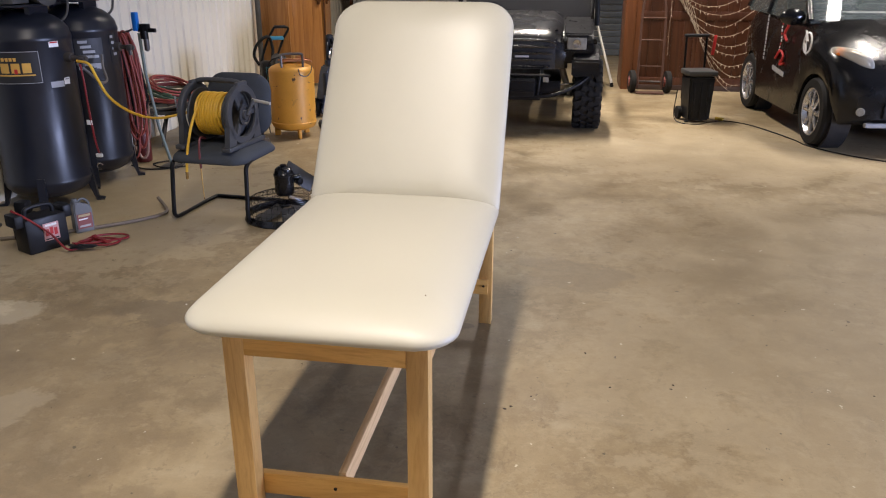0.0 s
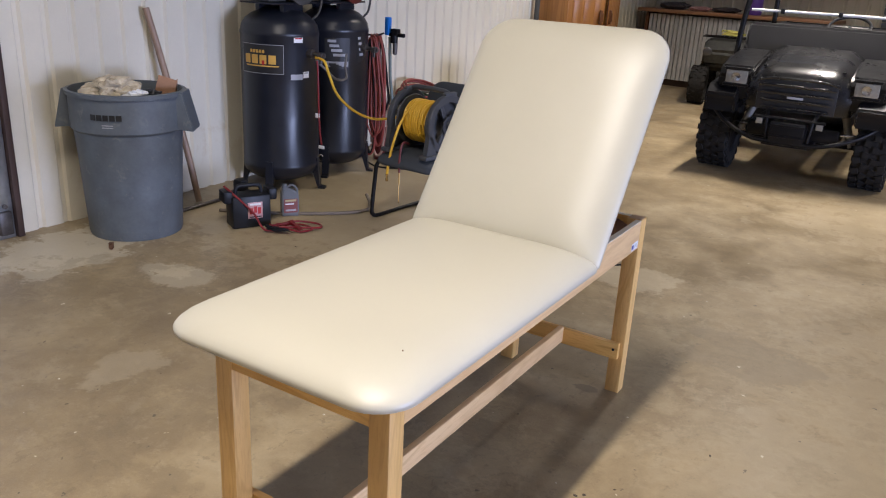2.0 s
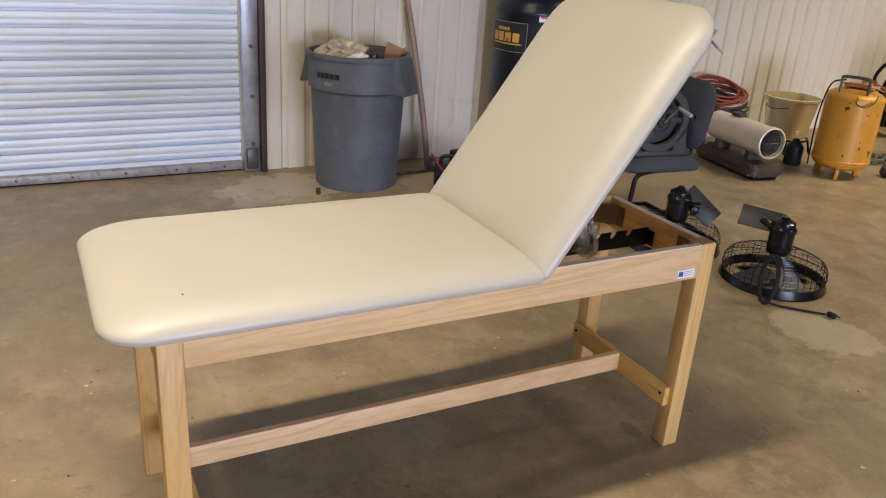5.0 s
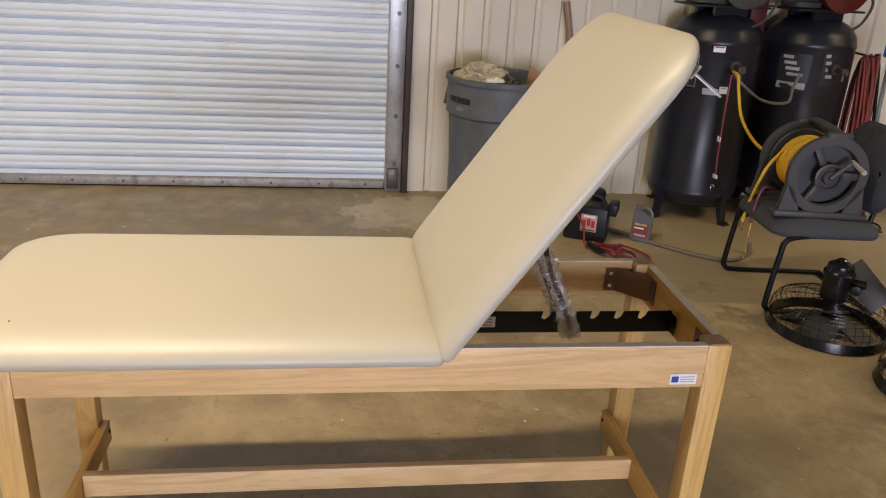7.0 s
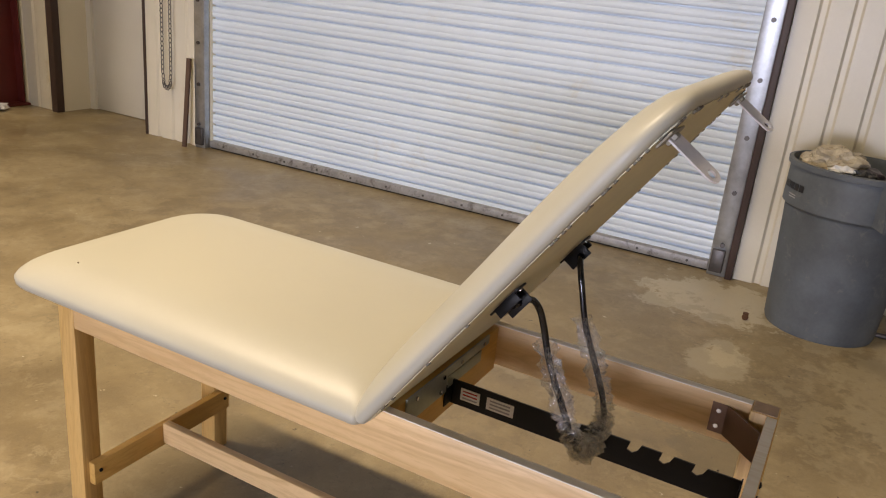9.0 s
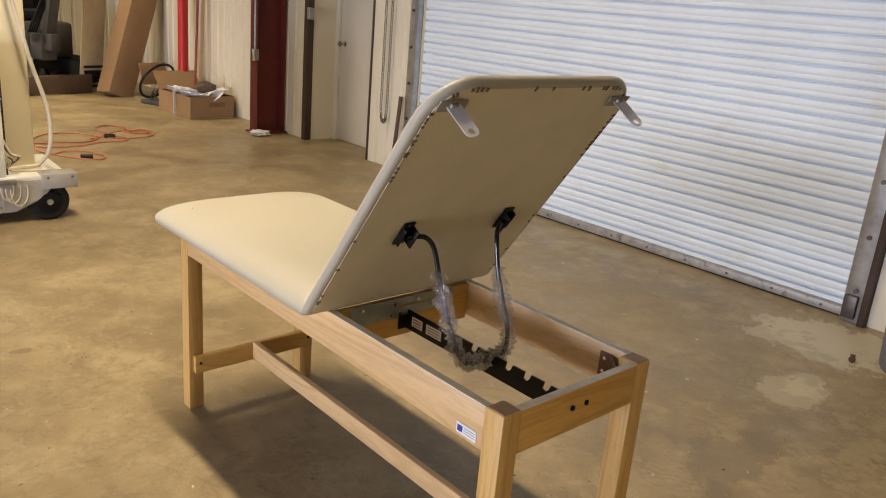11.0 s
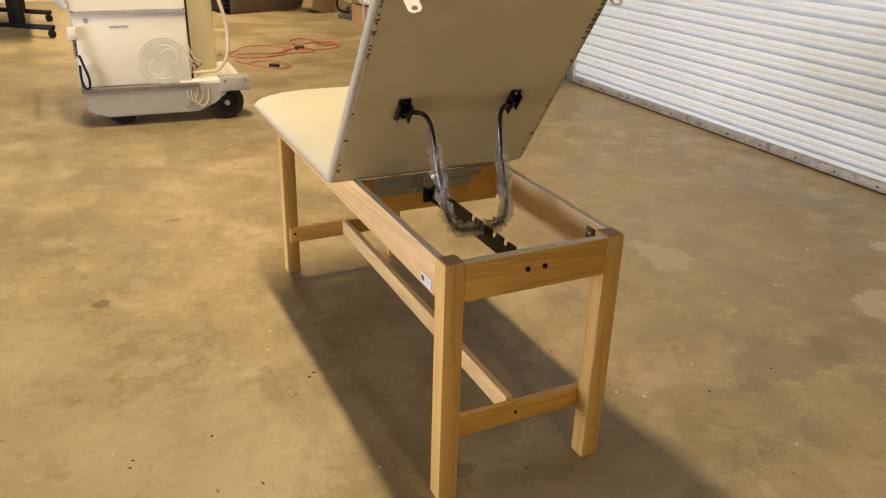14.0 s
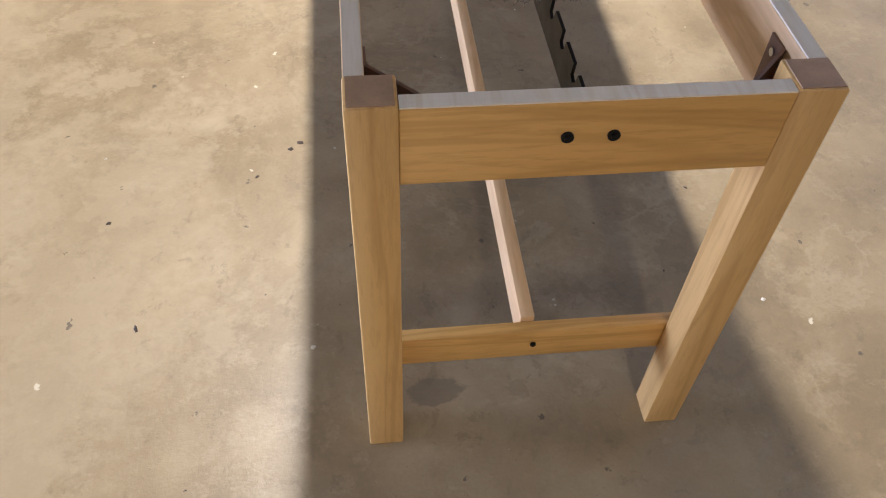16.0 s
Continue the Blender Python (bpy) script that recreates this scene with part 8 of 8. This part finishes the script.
# mini excavator
EX_ = thing("mini_excavator", "dark mini excavator with rubber tracks and a blade", "excavator", pose(-2.05, -6.85, 0, 0, 0, 14))
part("blade", box((0.05, 0.62, 0.12), (1.0, 0.04, 0.22), 0.01), plain("muddy_steel", (0.13, 0.085, 0.055), 0.6, 0.3, 0.3, 8), EX_, "muddy steel blade")
for s in (-1, 1):
    part("blade_arm", box((s * 0.25, 0.35, 0.16), (0.08, 0.5, 0.08), 0.01), BLACKSTEEL, EX_)
    bm = bmesh.new()
    prism(bm, [(-0.6, 0.19), (-0.55, 0.06), (-0.42, 0.0), (0.42, 0.0), (0.55, 0.06), (0.6, 0.19), (0.55, 0.32), (0.42, 0.38), (-0.42, 0.38), (-0.55, 0.32)], s * 0.5 - 0.13, s * 0.5 + 0.13, 0)
    bmesh.ops.bevel(bm, geom=list(bm.edges), offset=0.015, segments=2, affect="EDGES")
    tr = part("track", bm, RUBBER, EX_, "black rubber track")
    for k in range(12):
        part("track_lug", box((s * 0.5, -0.5 + k * 0.09, 0.392), (0.27, 0.035, 0.03), 0.004), RUBBER, tr)
    for k in range(5):
        part("track_lug", box((s * 0.5, 0.605, 0.08 + k * 0.06), (0.27, 0.03, 0.03), 0.004), RUBBER, tr)
    for k in range(3):
        part("roller", rod(bmesh.new(), (s * 0.37, -0.3 + 0.3 * k, 0.12), (s * 0.34, -0.3 + 0.3 * k, 0.12), 0.08, n=18), STEELDARK, tr)
part("turret", box((0, -0.15, 0.62), (0.85, 0.95, 0.42), 0.05), DUSTY, EX_, "dark machine body")
part("engine_cover", box((0, -0.45, 0.95), (0.8, 0.4, 0.4), 0.06), BLACKSTEEL, EX_)
part("seat", bx(box((0, 0.0, 0.9), (0.42, 0.42, 0.12), 0.04), (0, -0.2, 1.1), (0.42, 0.12, 0.4), 0.04), BP, EX_)
for s in (-1, 1):
    part("canopy_post", rod(bmesh.new(), (s * 0.38, -0.5, 0.9), (s * 0.38, -0.45, 2.1), 0.022), BLACKSTEEL, EX_)
    part("lever", rod(bmesh.new(), (s * 0.2, 0.28, 0.8), (s * 0.22, 0.32, 1.12), 0.01), STEELDARK, EX_)
part("boom_mount", bx(box((0.05, 0.45, 0.55), (0.2, 0.25, 0.3), 0.02), (0.05, 0.62, 0.62), (0.12, 0.2, 0.2), 0.02), DUSTY, EX_)
part("boom", prism(bmesh.new(), [(0.6, 0.6), (0.85, 1.4), (0.6, 2.0), (0.5, 1.95), (0.72, 1.4), (0.5, 0.7)], -0.01, 0.11, 0), DUSTY, EX_)
for k in range(4):
    part("hydraulic_hose", tube(bmesh.new(), smoothline([(0.1 + 0.03 * k, 0.4, 0.72), (0.15 + 0.03 * k, 0.58, 0.85), (0.1 + 0.02 * k, 0.66, 1.1), (0.06, 0.7, 1.35)], 6), 0.011, 7), RUBBER, EX_)
# rolling steel table at the south end
RK = thing("rolling_table", "dark steel rolling table on two caster feet", "table", pose(0.78, -5.7, 0))
for y in (0.60, -0.60):
    ft = part("foot", box((0, 0, 0), (0.86, 0.06, 0.05), 0.008, pose(0, y, 0.105, 0, 0, -39)), BLACKSTEEL, RK, "dark steel foot")
    part("post", box((0, 0, 0), (0.16, 0.07, 0.92), 0.008, pose(0.0, y, 0.58, 0, 0, -39)), BLACKSTEEL, RK)
    for q in (-0.40, 0.40):
        x_, y_ = q * math.cos(radians(-39)), y + q * math.sin(radians(-39))
        part("caster", rod(bmesh.new(), (x_ - 0.012, y_ - 0.012, 0.04), (x_ + 0.012, y_ + 0.012, 0.04), 0.04, n=16), RUBBER, ft)
        part("caster_stem", rod(bmesh.new(), (x_, y_, 0.06), (x_, y_, 0.10), 0.012, n=8), STEELDARK, ft)
part("cross_beam", box((0, 0, 0.62), (0.05, 1.2, 0.08), 0.006), BLACKSTEEL, RK)
part("table_top", box((0, 0, 1.055), (0.70, 1.7, 0.03), 0.006), DUSTY, RK)


# ---- grit, chips and leaf bits on the floor ----
def grit(name, label, count, seed, material, lo, hi, spots):
    rng = random.Random(seed)
    bm = bmesh.new()
    where = [(x, y, rng.uniform(0.8, 1.4) * hi) for x, y in spots]
    for _ in range(count):
        where.append((rng.uniform(-3.3, 2.6), rng.uniform(-0.6, 8.0), lo + (hi - lo) * rng.random() ** 2.5))
    for x, y, r in where:
        k, a0, flat = rng.randint(4, 6), rng.uniform(0, 6.28), rng.uniform(0.3, 1.0)
        turn = rng.uniform(0, 3.14)
        ring = []
        for i in range(k):
            a, q = a0 + 6.283 * i / k, r * rng.uniform(0.6, 1.1)
            u, w = q * math.cos(a), q * math.sin(a) * flat
            ring.append((x + u * math.cos(turn) - w * math.sin(turn), y + u * math.sin(turn) + w * math.cos(turn)))
        h = r * rng.uniform(0.25, 0.6)
        low = [bm.verts.new((p, q, 0.0)) for p, q in ring]
        top = bm.verts.new((x, y, h))
        for i in range(k):
            bm.faces.new((low[i], low[(i + 1) % k], top))
        bm.faces.new(low[::-1])
    tagged(part(name, bm, material, None, "", 0), label, "grit", kind="stuff")


grit("pale_grit", "pale chips and crumbs scattered over the concrete", 120, 5, plain("pale_chip", (0.55, 0.51, 0.43), 0.7), 0.002, 0.006, ((-0.14, 5.56), (-1.03, 2.30), (-1.64, 3.07), (-0.99, 2.91), (-0.19, 4.24)))
grit("dark_grit", "dark crumbs and leaf bits scattered over the concrete", 130, 9, plain("dark_chip", (0.05, 0.035, 0.025), 0.8), 0.0022, 0.008, ((-0.12, 2.40), (0.48, 2.63), (-1.58, 3.01), (0.49, 2.66), (-0.03, 2.50), (-0.10, 2.42), (0.17, 2.87), (-1.28, 3.03)))
# worn metal caster lost beside the bin
ca = thing("loose_caster", "small rusty caster wheel beside the bin", "caster", pose(-2.985, 2.89, 0, 0, 0, 35) @ Matrix.Scale(0.75, 4))
RUSTY = plain("rusty_steel", (0.16, 0.08, 0.045), 0.7, 0.4, 0.3, 30)
part("wheel", lathe(bmesh.new(), [(0.006, -0.009), (0.019, -0.009), (0.021, -0.004), (0.021, 0.004), (0.019, 0.009), (0.006, 0.009)], 20, pose(0, 0, 0.021, 0, 90, 0)), RUSTY, ca)
part("fork", bx(bx(box((0.013, 0, 0.03), (0.003, 0.022, 0.04), 0.001), (-0.013, 0, 0.03), (0.003, 0.022, 0.04), 0.001), (0, 0, 0.05), (0.03, 0.03, 0.003), 0.001), RUSTY, ca)
